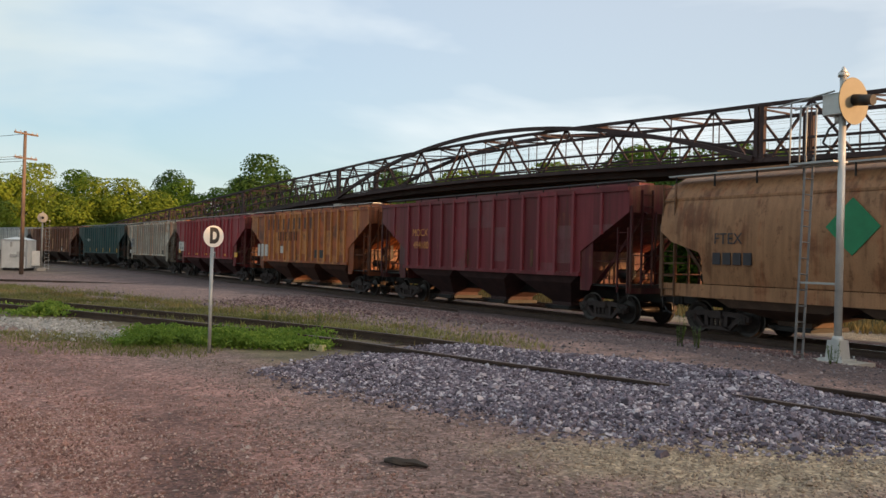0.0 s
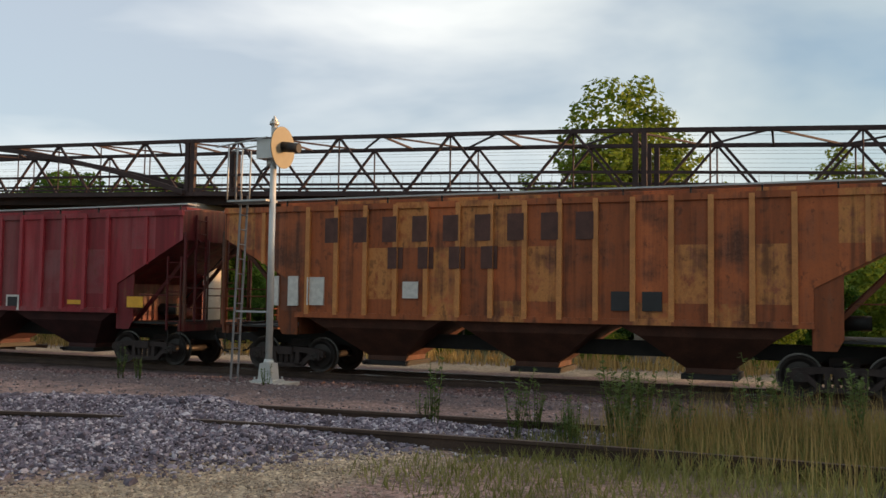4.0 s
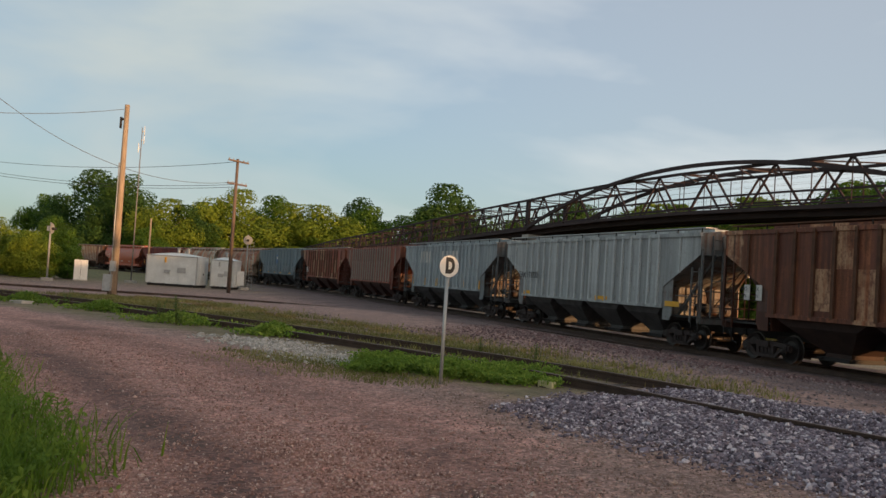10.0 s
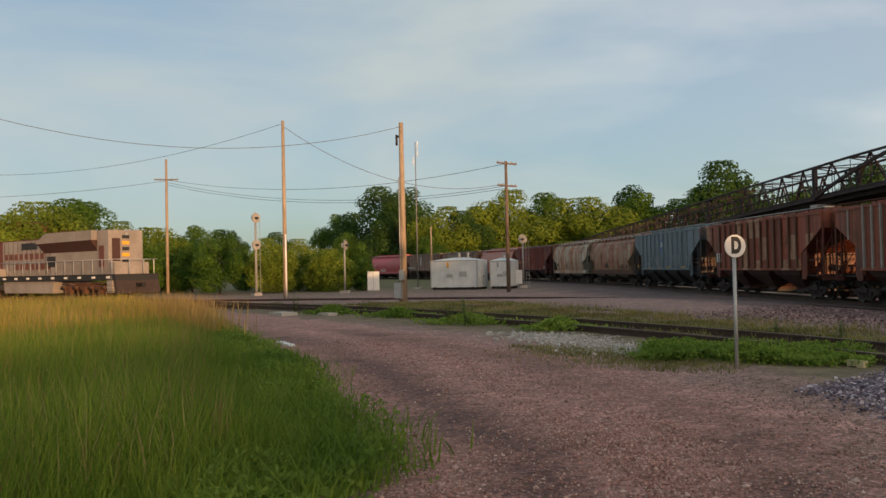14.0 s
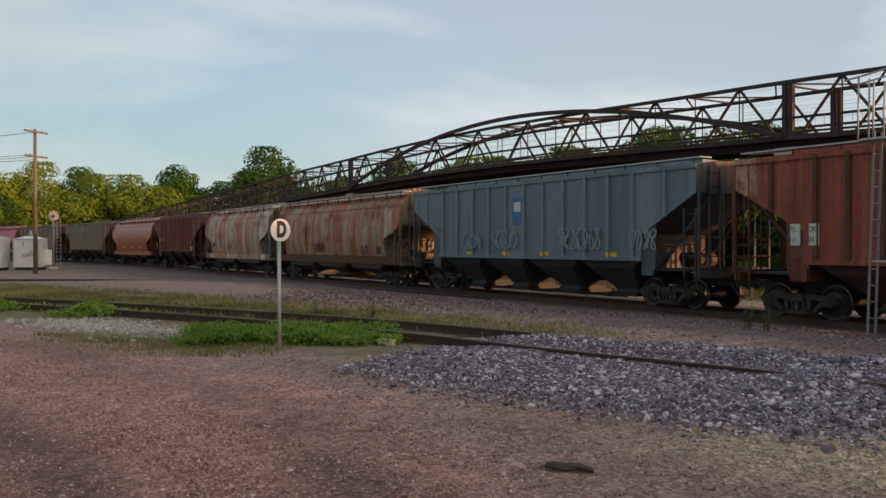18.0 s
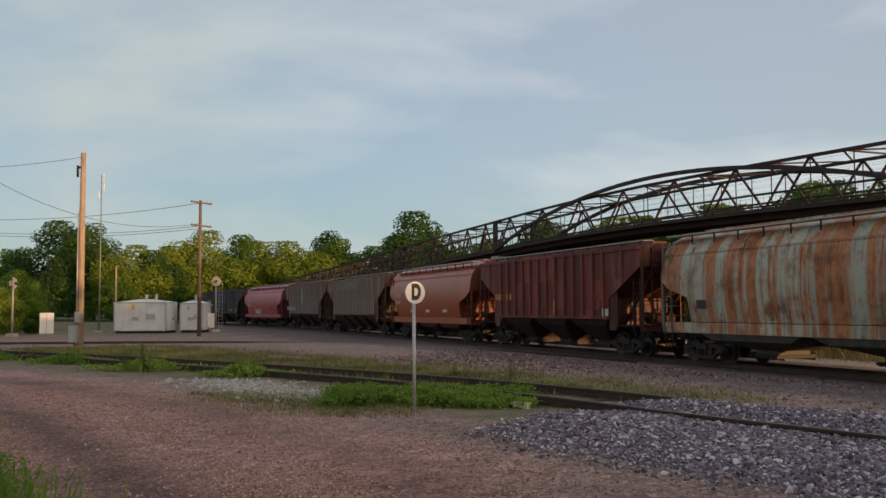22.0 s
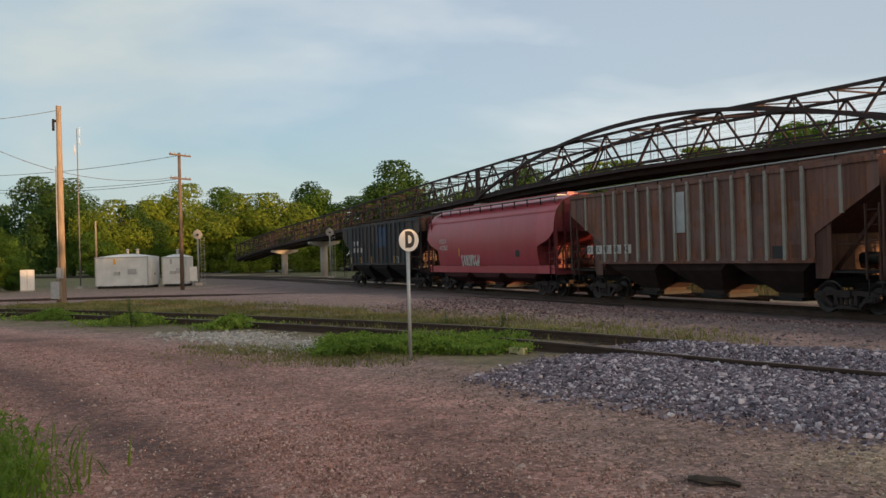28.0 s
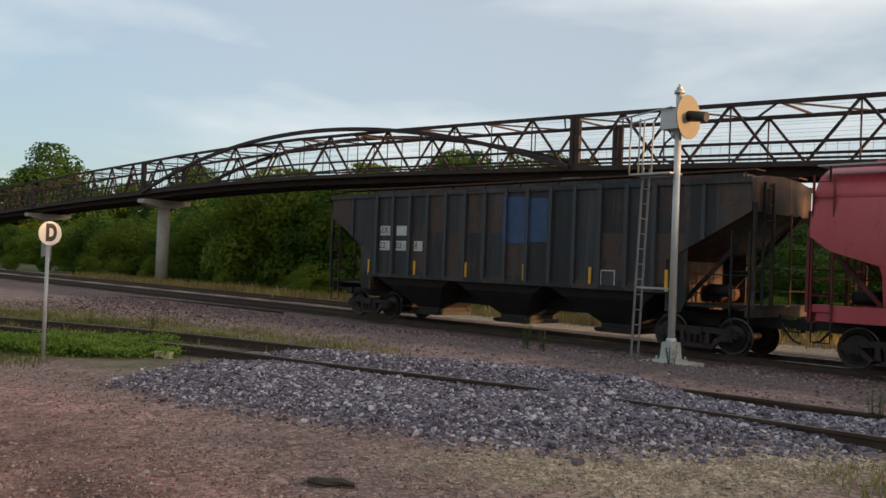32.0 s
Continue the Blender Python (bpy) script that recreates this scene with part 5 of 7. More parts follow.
def derail_sign():
    x, y = -3.63, 14.2
    sg = thing("derail_sign", "round white sign with a black D on a thin steel post", "sign", pose(x, y, gz(x, y), 0, 0, 40))
    part("post", Geo().tube((0, 0, -0.2), (0, 0, 1.72), 0.028, 0.028, 10), M_GALV, sg, "thin grey steel post")
    part("plate", disc(0.172, 0.012, 36), M_WHITE, sg, "white round plate", pose(0, -0.04, 1.86))
    text_part("letter", "D", 0.32, M_BLACK, sg, pose(0.012, -0.05, 1.86, 90, 0, 0) @ Matrix.Diagonal((0.68, 1, 1, 1)), "bold black letter", 0.020)
    return sg


derail_sign()


def mast_signal():
    x, y = 7.53, 16.84
    a = TRAIN_TURN
    ms = thing("signal_mast", "silver railway signal mast with tan round target and ladder", "railway signal", pose(x, y, -0.20, 0, 0, a))
    base = Geo().box(-0.5, 0.5, -0.42, 0.42, -0.25, 0.05)
    part("foundation", base, M_CONC, ms, "weathered concrete block")
    part("base_casting", Geo().prism([(-0.17, 0.05), (0.17, 0.05), (0.12, 0.44), (-0.12, 0.44)], -0.15, 0.15).box(-0.25, 0.25, -0.22, 0.22, 0.05, 0.10).tube((0, 0, 0.42), (0, 0, 0.52), 0.12, 0.09, 14), M_SILVER, ms)
    for i in range(4):
        sx, sy = (-1, 1)[i % 2], (-1, 1)[i // 2]
        part("anchor_bolt", Geo().tube((sx * 0.21, sy * 0.19, 0.09), (sx * 0.21, sy * 0.19, 0.16), 0.02, 0.02, 6), M_GALV, ms)
    part("mast", Geo().tube((0, 0, 0.3), (0, 0, 5.42), 0.075, 0.065, 16), M_SILVER, ms, "silver painted tube")
    part("finial", Geo().tube((0, 0, 5.42), (0, 0, 5.49), 0.10, 0.10, 12).tube((0, 0, 5.49), (0, 0, 5.62), 0.085, 0.01, 12), M_SILVER, ms)
    part("target", disc(0.44, 0.02, 40), plain("target_tan", (0.20, 0.180, 0.128), 0.6, 0, 0.12, 3), ms, "tan oval target disc", pose(0.22, 0, 4.93, 0, 0, 90))
    part("lamp_housing", Geo().box(-0.30, 0.18, -0.19, 0.19, 4.70, 5.10).tube((-0.1, 0, 4.55), (-0.1, 0, 4.7), 0.06, 0.06, 10), M_SILVER, ms)
    part("visor", Geo().tube((0.22, 0, 4.95), (0.62, 0, 4.90), 0.11, 0.10, 16), M_BLACK, ms, "black tubular hood")
    part("conduit", Geo().path([(-0.1, 0, 4.58), (-0.25, -0.05, 4.45), (-0.38, -0.05, 4.2), (-0.2, 0, 4.05), (0, 0, 4.02)], 0.022, 6), M_BLACK, ms)
    # ladder behind the mast, on the far side along the line
    lx = -0.86
    me = ladder_mesh(4.1, 0.22, 13, 0.022)
    part("ladder_run", me, M_LADDER, ms, "narrow grey ladder", pose(lx, 0, -0.1, 0, 3.0, 90))
    part("platform", Geo().box(-1.0, -0.02, -0.22, 0.22, 3.80, 3.84), M_GALV, ms, "grated work platform")
    for s in (-1, 1):
        part("hoop_post", Geo().tube((lx - 0.12, s * 0.24, 3.84), (lx - 0.1, s * 0.24, 5.0), 0.018, 0.018, 6).tube((lx + 0.1, s * 0.24, 3.84), (lx + 0.12, s * 0.24, 4.95), 0.018, 0.018, 6), M_GALV, ms)
        part("guard_rail", Geo().tube((lx - 0.4, s * 0.26, 4.98), (0.0, s * 0.26, 5.12), 0.018, 0.018, 6), M_GALV, ms)
    part("stay", Geo().box(lx, 0, -0.02, 0.02, 1.48, 1.52), M_GALV, ms)
    part("stay", Geo().box(lx, 0, -0.02, 0.02, 3.76, 3.80), M_GALV, ms)
    return ms


mast_signal()


def charred_log():
    g = Geo()
    pts = [(-0.17, 0.02, 0.03), (-0.10, 0.0, 0.045), (-0.02, -0.01, 0.035), (0.08, 0.01, 0.035), (0.18, -0.02, 0.025)]
    rad = [0.03, 0.045, 0.04, 0.036, 0.02]
    n = 9
    v = []
    for (px, py, pz), r in zip(pts, rad):
        for i in range(n):
            k = r * random.uniform(0.7, 1.25)
            v.append((px, py + k * math.cos(6.283 * i / n), max(0.0, pz + k * 0.7 * math.sin(6.283 * i / n))))
    f = [(a * n + i, a * n + (i + 1) % n, (a + 1) * n + (i + 1) % n, (a + 1) * n + i) for a in range(4) for i in range(n)] + [tuple(range(n)), tuple(range(4 * n, 5 * n))]
    g.add(v, f)
    ob = new("wood_chunk", g.mesh("wood_chunk", M_STICK))
    ob.matrix_basis = pose(-0.23, 6.9, gz(-0.23, 6.9) + 0.005, 0, 0, -14)
    return tagged(ob, "dark broken piece of wood lying on the dirt road", "debris")


charred_log()
tb = new("painted_timber", Geo().box(-0.15, 0.15, -0.05, 0.05, -0.055, 0.055).mesh("painted_timber", plain("faded_yellow_paint", (0.62, 0.55, 0.33), 0.8, 0, 0.25, 8)))
tb.matrix_basis = pose(-2.03, 15.05, gz(-2.03, 15.05) + 0.055, 0, 0, -35)
tagged(tb, "short faded yellow timber end beside the siding rail", "timber")


def utility_pole(label, x, y, top, r, mat, arms=(), group="utility poles", arm_turn=0, base=None):
    z = gz(x, y) if base is None else base
    p = thing("utility_pole", label, "utility pole", pose(x, y, z, 0, 0, arm_turn), group)
    part("pole", Geo().tube((0, 0, -0.3), (0, 0, top - z), r, r * 0.68, 14), mat, p, "tapered wooden pole")
    for h, w in arms:
        part("cross_arm", Geo().box(-w / 2, w / 2, -0.16, -0.06, h - z - 0.06, h - z + 0.06), M_POLE_D, p)
        for s in (-0.92, -0.5, 0.5, 0.92):
            part("insulator", Geo().tube((s * w / 2, -0.11, h - z + 0.05), (s * w / 2, -0.11, h - z + 0.2), 0.04, 0.03, 8), M_GALV, p)
    return p


pole_a = utility_pole("sunlit wooden pole with a grey meter box at its foot", -24.97, 39.9, 9.2, 0.17, M_POLE)
part("meter_box", Geo().box(-0.42, 0.0, -0.32, -0.08, 0.25, 1.05).box(-0.12, 0.12, -0.3, -0.1, 1.2, 1.7), M_GALV, pole_a, "grey metal meter box")
part("stub_post", Geo().tube((-0.2, -0.1, -0.2), (-0.2, -0.1, 1.15), 0.06, 0.06, 8), M_POLE_D, pole_a)
part("bracket", Geo().box(-0.3, 0.0, -0.05, 0.05, 8.6, 8.7).tube((-0.28, 0, 8.2), (-0.28, 0, 8.75), 0.06, 0.06, 8), M_STEEL, pole_a)
part("conduit", Geo().tube((-0.13, -0.12, 0.2), (-0.13, -0.12, 6.5), 0.03, 0.03, 6), M_GALV, pole_a)
pole_b = utility_pole("wooden pole with a pale conduit up its side", -43.4, 53.3, 12.9, 0.17, M_POLE)
part("conduit", Geo().tube((0.17, -0.12, -0.2), (0.17, -0.12, 4.8), 0.06, 0.06, 8), M_WHITE, pole_b, "white plastic conduit")
pole_c = utility_pole("leaning wooden pole with a cross arm", -70.0, 67.5, 13.4, 0.17, M_POLE, [(11.3, 2.4)], arm_turn=40)
pole_x = utility_pole("dark old wooden pole with two cross arms", -30.8, 65.8, 10.1, 0.16, M_POLE_D, [(9.9, 2.3), (8.1, 2.2)], arm_turn=72)
pole_d = utility_pole("tall pale wooden pole with a transformer", -41.5, 20.8, 13.6, 0.24, M_POLE_PALE)
part("transformer", Geo().tube((-0.45, 0, 10.9), (-0.45, 0, 12.0), 0.26, 0.26, 14).tube((-0.45, 0, 12.0), (-0.45, 0, 12.1), 0.2, 0.1, 14), M_GALV, pole_d, "grey pole transformer")
pole_e = utility_pole("thin distant wooden pole", -89.0, 46.8, 13.3, 0.16, M_POLE)
pole_f = utility_pole("thin distant wooden pole", -112, 43.5, 12.2, 0.15, M_POLE_D)
for i, (x, y, tilt) in enumerate(((-78.5, 41.5, 9),)):
    gw = thing("guy_marker", "leaning orange marker pole beside the track", "marker pole", pose(x, y, gz(x, y), 0, -tilt, 0))
    part("rod", Geo().tube((0, 0, -0.2), (0, 0, 5.6), 0.07, 0.05, 8), plain("orange_marker", (0.5, 0.22, 0.05), 0.6), gw)
    part("lamp_head", Geo().box(-0.25, 0.25, -0.2, 0.2, 0.9, 1.6), M_YELLOW, gw)


def wire(label, a, b, sag, r=0.016):
    a, b = Vector(a), Vector(b)
    pts = []
    for i in range(25):
        k = i / 24
        p = a.lerp(b, k)
        p.z -= sag * 4 * k * (1 - k)
        pts.append(p)
    ob = new("overhead_wire", Geo().sweep(pts, r * 1.6, r * 1.6).mesh("overhead_wire", M_BLACK))
    return tagged(ob, label, "wire", "overhead wires")


wire("black cable sagging between two poles", (-41.5, 20.8, 10.8), (-24.97, 39.9, 9.0), 2.2, 0.014)
wire("black cable sagging between two poles", (-89.0, 46.8, 13.0), (-43.4, 53.3, 12.7), 2.6, 0.014)
wire("black cable running down across the yard", (-43.4, 53.3, 12.5), (-30.8, 65.8, 8.3), 2.0, 0.02)
for k, z in enumerate((9.9, 8.1, 7.9)):
    wire("thin line wire between two poles", (-70.0, 67.5, 11.3 - 0.25 * k), (-30.8, 65.8, z), 1.5, 0.02)
wire("thin line wire leading off over the field", (-70.0, 67.5, 11.2), (-112, 43.5, 11.5), 1.6, 0.02)
wire("thin line wire leading off over the field", (-41.5, 20.8, 11.0), (-89.0, 46.8, 12.9), 0.9, 0.018)


def shed(label, x, y, w, d, h, turn, vents):
    z = gz(x, y)
    sh = thing("equipment_shed", label, "shed", pose(x, y, z, 0, 0, turn), "signal equipment sheds")
    part("skid", Geo().box(0.1, w - 0.1, 0.1, d - 0.1, -0.1, 0.22), M_STEEL, sh)
    part("wall", Geo().box(0, w, 0, d, 0.22, h - 0.18), M_SHED, sh, "pale metal panel walls")
    part("roof", Geo().add([(-0.05, -0.05, h - 0.18), (w + 0.05, -0.05, h - 0.18), (w + 0.05, d + 0.05, h - 0.18), (-0.05, d + 0.05, h - 0.18), (w * 0.35, d / 2, h + 0.10), (w * 0.65, d / 2, h + 0.10)], [(0, 1, 5, 4), (2, 3, 4, 5), (0, 4, 3), (1, 2, 5), (3, 2, 1, 0)]), M_SHED, sh)
    for i in range(int(w / 0.75)):
        part("panel_seam", Geo().box(0.75 * (i + 1) - 0.015, 0.75 * (i + 1) + 0.015, -0.02, 0.0, 0.25, h - 0.2), M_SHED, sh)
    part("eave_trim", Geo().box(-0.06, w + 0.06, -0.07, -0.03, h - 0.26, h - 0.16), M_GALV, sh)
    for cx in (0.0, w):
        part("corner_trim", Geo().box(cx - 0.05, cx + 0.05, -0.03, 0.02, 0.22, h - 0.2), M_GALV, sh)
    for vx in vents:
        part("roof_vent", Geo().tube((vx, d / 2, h), (vx, d / 2, h + 0.45), 0.12, 0.12, 10).tube((vx, d / 2, h + 0.45), (vx, d / 2, h + 0.55), 0.24, 0.05, 10), M_GALV, sh)
    part("wall_vent", Geo().box(w * 0.62, w * 0.62 + 0.75, -0.07, 0, h * 0.42, h * 0.58), M_GALV, sh)
    part("wall_lamp", Geo().box(w * 0.36, w * 0.36 + 0.14, -0.12, 0, h * 0.72, h * 0.88), M_YELLOW if w > 4 else M_GALV, sh)
    part("cable_box", Geo().box(w * 0.36, w * 0.36 + 0.5, -0.14, 0, h * 0.4, h * 0.5), M_GALV, sh)
    dr = part("door", Geo().box(w, w + 0.04, d * 0.3, d * 0.3 + 0.85, 0.25, 2.2), M_SHED, sh, "closed metal door")
    part("handle", Geo().box(w + 0.04, w + 0.09, d * 0.3 + 0.68, d * 0.3 + 0.74, 1.1, 1.3), M_STEEL, dr)
    for i in range(4):
        part("skid_foot", Geo().box(0.3 + i * (w - 0.8) / 3, 0.5 + i * (w - 0.8) / 3, -0.06, 0.06, -0.2, 0.25), M_STEEL, sh)
    return sh


shed("long pale metal signal equipment shed in the sun", -42.2, 73.4, 4.6, 2.9, 2.9, 6, (2.3, 3.2))
shed("small pale metal signal equipment shed in the sun", -37.1, 75.6, 2.0, 2.4, 2.8, 6, (1.0,))


def round_signal(label, x, y, disc_z, turn, heads=1, box=False, ladder=True):
    z = gz(x, y)
    sg = thing("block_signal", label, "railway signal", pose(x, y, z, 0, 0, turn), "round target signals")
    part("mast", Geo().tube((0, 0, -0.1), (0, 0, disc_z - z + 0.5), 0.08, 0.07, 12), M_SIGNAL, sg)
    part("foundation", Geo().box(-0.35, 0.35, -0.35, 0.35, -0.2, 0.25), M_CONC, sg)
    for i in range(heads):
        h = disc_z - z - i * 2.3
        part("target", disc(0.42, 0.03, 28), M_SIGNAL, sg, "round grey target disc", pose(0, -0.12, h))
        part("lamp_housing", Geo().box(-0.16, 0.16, -0.10, 0.22, h - 0.2, h + 0.2), M_GALV, sg)
        part("visor", Geo().tube((0, -0.12, h), (0, -0.45, h - 0.03), 0.11, 0.10, 12), M_BLACK, sg)
    if box:
        part("relay_case", Geo().box(-0.75, -0.12, -0.2, 0.25, 0.4, 1.7), M_SHED, sg, "pale relay case")
    if ladder:
        part("ladder", ladder_mesh(disc_z - z - 0.1, 0.30, 14, 0.02), M_GALV, sg, "narrow ladder", pose(0.42, 0.25, 0))
    return sg


round_signal("signal with a round target, ladder and relay case", -34.6, 77.6, 4.15, 25, box=True)
round_signal("signal with a round target seen from the side", -46.5, 65.5, 3.8, 100, ladder=False)
round_signal("tall signal with two round targets on a silver mast", -51.5, 59.5, 6.2, 70, heads=2)
round_signal("far signal with a round target beside the line", -27.4, 96.2, 4.55, 20)


def radio_mast():
    x, y = -45.5, 76.6
    rm = thing("radio_mast", "thin grey lattice radio mast with small antennas", "antenna mast", pose(x, y, gz(x, y)))
    part("mast", Geo().tube((0, 0, 0), (0, 0, 14.6), 0.07, 0.04, 8), M_LADDER, rm)
    for h, s in ((14.2, 1), (13.4, 1), (12.6, -1)):
        part("antenna", Geo().tube((s * 0.25, 0, h - 0.4), (s * 0.25, 0, h + 0.5), 0.04, 0.04, 6).box(min(0, s * 0.25), max(0, s * 0.25), -0.02, 0.02, h - 0.03, h + 0.03), M_WHITE, rm)
    part("footing", Geo().box(-0.4, 0.4, -0.4, 0.4, -0.3, 0.2), M_CONC, rm)
    return rm


radio_mast()
sp = thing("short_post", "short sunlit wooden post among the trees", "post", pose(-47.5, 83.0, gz(-47.5, 83.0)))
part("pole", Geo().tube((0, 0, -0.2), (0, 0, 6.4), 0.11, 0.08, 10), M_POLE, sp)
wb = thing("white_cabinet", "white metal cabinet standing beside the far track", "cabinet", pose(-47.6, 71.8, gz(-47.6, 71.8), 0, 0, 30))
part("body", Geo().box(-0.55, 0.55, -0.4, 0.4, 0.1, 1.85), M_WHITE, wb)
part("plinth", Geo().box(-0.6, 0.6, -0.45, 0.45, -0.2, 0.1), M_CONC, wb)
part("door_seam", Geo().box(-0.01, 0.01, -0.41, -0.4, 0.2, 1.75), M_STEEL, wb)


for label, x, y, w, d, h, turn in (("pale concrete slab lying beside the siding", -22.0, 26.3, 1.5, 0.6, 0.12, -32), ("pale concrete slab lying beside the siding", -20.2, 26.6, 0.9, 0.4, 0.10, -28), ("weathered white plank at the edge of the meadow", -13.6, 15.9, 1.3, 0.14, 0.05, -38)):
    slab = new("concrete_slab" if h > 0.06 else "plank", Geo().prism([(-w / 2, 0), (w / 2, 0), (w / 2 - 0.03, h), (-w / 2 + 0.05, h * 0.9)], -d / 2, d / 2).mesh("slab", M_CONC if h > 0.06 else M_WHITE))
    slab.matrix_basis = pose(x, y, gz(x, y) - 0.01, 0, 0, turn)
    tagged(slab, label, "slab" if h > 0.06 else "plank")


# ---------------------------------------------------------------- locomotive
def locomotive():
    """A six axle diesel, x towards its rear end."""
    x = -54.7
    y = float(np.interp(x, siding_c[:, 0], siding_c[:, 1]))
    lo = thing("diesel_locomotive", "parked grey and maroon diesel locomotive in evening sun", "locomotive", pose(x, y, SIDING_Z, 0, 0, -9.5) @ Matrix.Diagonal((0.95, 1, 0.89, 1)))
    grey = plain("loco_grey", (0.27, 0.245, 0.23), 0.6, 0, 0.35, 0.6)
    mar = plain("loco_maroon", (0.13, 0.045, 0.035), 0.55, 0, 0.25, 0.8)
    part("frame", Geo().box(-11.3, 11.3, -1.5, 1.5, 1.25, 1.62), M_BLACK, lo)
    for i in range(13):
        part("reflector", Geo().box(-10.4 + i * 1.72, -10.0 + i * 1.72, -1.52, -1.50, 1.40, 1.54), M_WHITE, lo)
    part("walkway", Geo().box(-11.3, 11.3, -1.52, 1.52, 1.62, 1.68), M_STEEL, lo)
    cab = part("cab", Geo().prism([(-9.6, 1.68), (-9.6, 4.1), (-9.2, 4.45), (-6.6, 4.45), (-6.6, 1.68)], -1.5, 1.5), grey, lo, "grey driver's cab")
    part("nose", Geo().prism([(-11.0, 1.68), (-11.0, 3.05), (-10.7, 3.35), (-9.6, 3.5), (-9.6, 1.68)], -1.2, 1.2), grey, lo)
    for k in range(3):
        part("cab_window", Geo().box(-9.35 + k * 0.55, -8.95 + k * 0.55, -1.52, -1.49, 3.25, 3.85), M_BLACK, cab)
    part("cab_window", Geo().box(-7.6, -6.95, -1.52, -1.49, 3.3, 4.0), M_BLACK, cab)
    part("hood", Geo().prism([(-6.6, 1.68), (-6.6, 4.45), (3.2, 4.45), (3.2, 1.68)], -1.05, 1.05), grey, lo, "long grey engine hood")
    part("hood_panel", Geo().box(-5.6, -4.5, -1.07, 1.07, 2.0, 4.46), mar, lo, "maroon panel")
    part("radiator", Geo().prism([(1.3, 4.05), (2.3, 4.62), (2.6, 4.80), (8.6, 4.80), (8.6, 4.12)], -1.55, 1.55), grey, lo, "flared radiator housing")
    dark = plain("loco_grille", (0.055, 0.022, 0.020), 0.7, 0, 0.3, 3)
    for s in (-1, 1):
        q = [(1.6, s * 1.06, 3.35), (8.5, s * 1.06, 3.35), (8.5, s * 1.54, 4.12), (1.5, s * 1.54, 4.08), (1.6, s * 0.9, 3.35), (8.5, s * 0.9, 3.35), (8.5, s * 0.9, 4.12), (1.5, s * 0.9, 4.08)]
        part("radiator_grille", Geo().add(q, [(0, 1, 2, 3), (4, 7, 6, 5), (0, 3, 7, 4), (1, 5, 6, 2), (3, 2, 6, 7), (0, 4, 5, 1)]), dark, lo, "dark maroon sloping grille")
        for k in range(9):
            part("hood_door", Geo().box(-3.9 + k * 0.62, -3.34 + k * 0.62, min(s * 1.05, s * 1.075), max(s * 1.05, s * 1.075), 1.8, 2.1), grey, lo)
        part("hood_louvre", Geo().box(2.0, 3.1, min(s * 1.05, s * 1.08), max(s * 1.05, s * 1.08), 2.3, 3.1), M_BLACK, lo)
    part("exhaust_stack", Geo().box(-0.8, 0.2, -0.35, 0.35, 4.45, 4.6), M_BLACK, lo)
    part("roof_fan", Geo().tube((-2.6, 0, 4.45), (-2.6, 0, 4.58), 0.55, 0.55, 14), M_STEEL, lo)
    part("stair", Geo().box(10.3, 10.9, -1.5, -1.3, 0.5, 1.65).box(-11.2, -10.6, -1.5, -1.3, 0.5, 1.65), grey, lo)
    part("rear_hood", Geo().box(3.2, 9.9, -1.05, 1.05, 1.68, 4.7), grey, lo)
    part("rear_cap", Geo().box(8.7, 10.0, -1.2, 1.2, 1.68, 4.78), grey, lo)
    part("rear_door", Geo().box(8.9, 9.5, -1.23, -1.2, 2.2, 3.7), mar, lo)
    for k in range(5):
        part("number_plate_bar", Geo().box(10.0, 10.02, -0.25, 0.25, 2.5 + k * 0.42, 2.75 + k * 0.42), M_YELLOW if k % 2 else M_BLACK, lo)
    for k in range(8):
        part("lettering", Geo().box(-4.2 + k * 0.75, -3.7 + k * 0.75, -1.075, -1.05, 2.95, 3.4), mar, lo)
    for k in range(7):
        part("lettering", Geo().box(-2.6 + k * 0.75, -2.1 + k * 0.75, -1.075, -1.05, 2.15, 2.6), mar, lo)
    dusk = plain("loco_truck_rust", (0.105, 0.055, 0.036), 0.85, 0.1, 0.55, 2.5, 0.4)
    for k in range(14):
        part("door_seam", Geo().box(-6.2 + k * 0.66, -6.17 + k * 0.66, -1.066, -1.05, 1.75, 4.3), M_STEEL, lo)
    part("roof_edge", Geo().box(-6.6, 3.2, -1.07, 1.07, 4.40, 4.48), M_RUSTY, lo)
    part("cab_stripe", Geo().box(-9.58, -6.62, -1.515, -1.50, 2.30, 2.42), mar, cab)
    part("cab_door", Geo().box(-7.0, -6.62, -1.53, -1.50, 1.75, 3.9), grey, cab)
    part("cab_roof", Geo().box(-9.7, -6.5, -1.56, 1.56, 4.40, 4.50), M_RUSTY, cab)
    part("battery_box", Geo().box(-6.4, -4.0, -1.48, -1.08, 1.68, 2.25), grey, lo)
    part("dynamic_vent", Geo().box(-1.6, 0.6, -1.09, -1.05, 3.7, 4.2), M_BLACK, lo)
    part("sand_box", Geo().box(9.9, 10.7, -1.2, 1.2, 1.68, 2.5), grey, lo)
    part("rear_door", Geo().box(10.0, 10.03, -0.95, -0.4, 2.6, 4.2), dark, lo)
    part("rear_headlight", Geo().tube((10.0, 0, 4.5), (10.12, 0, 4.5), 0.10, 0.10, 12), M_GALV, lo)
    for sx in (-10.9, 10.6):
        for k in range(4):
            part("step", Geo().box(sx - 0.32, sx + 0.32, -1.54, -1.25, 0.42 + 0.32 * k, 0.46 + 0.32 * k), M_GALV, lo)
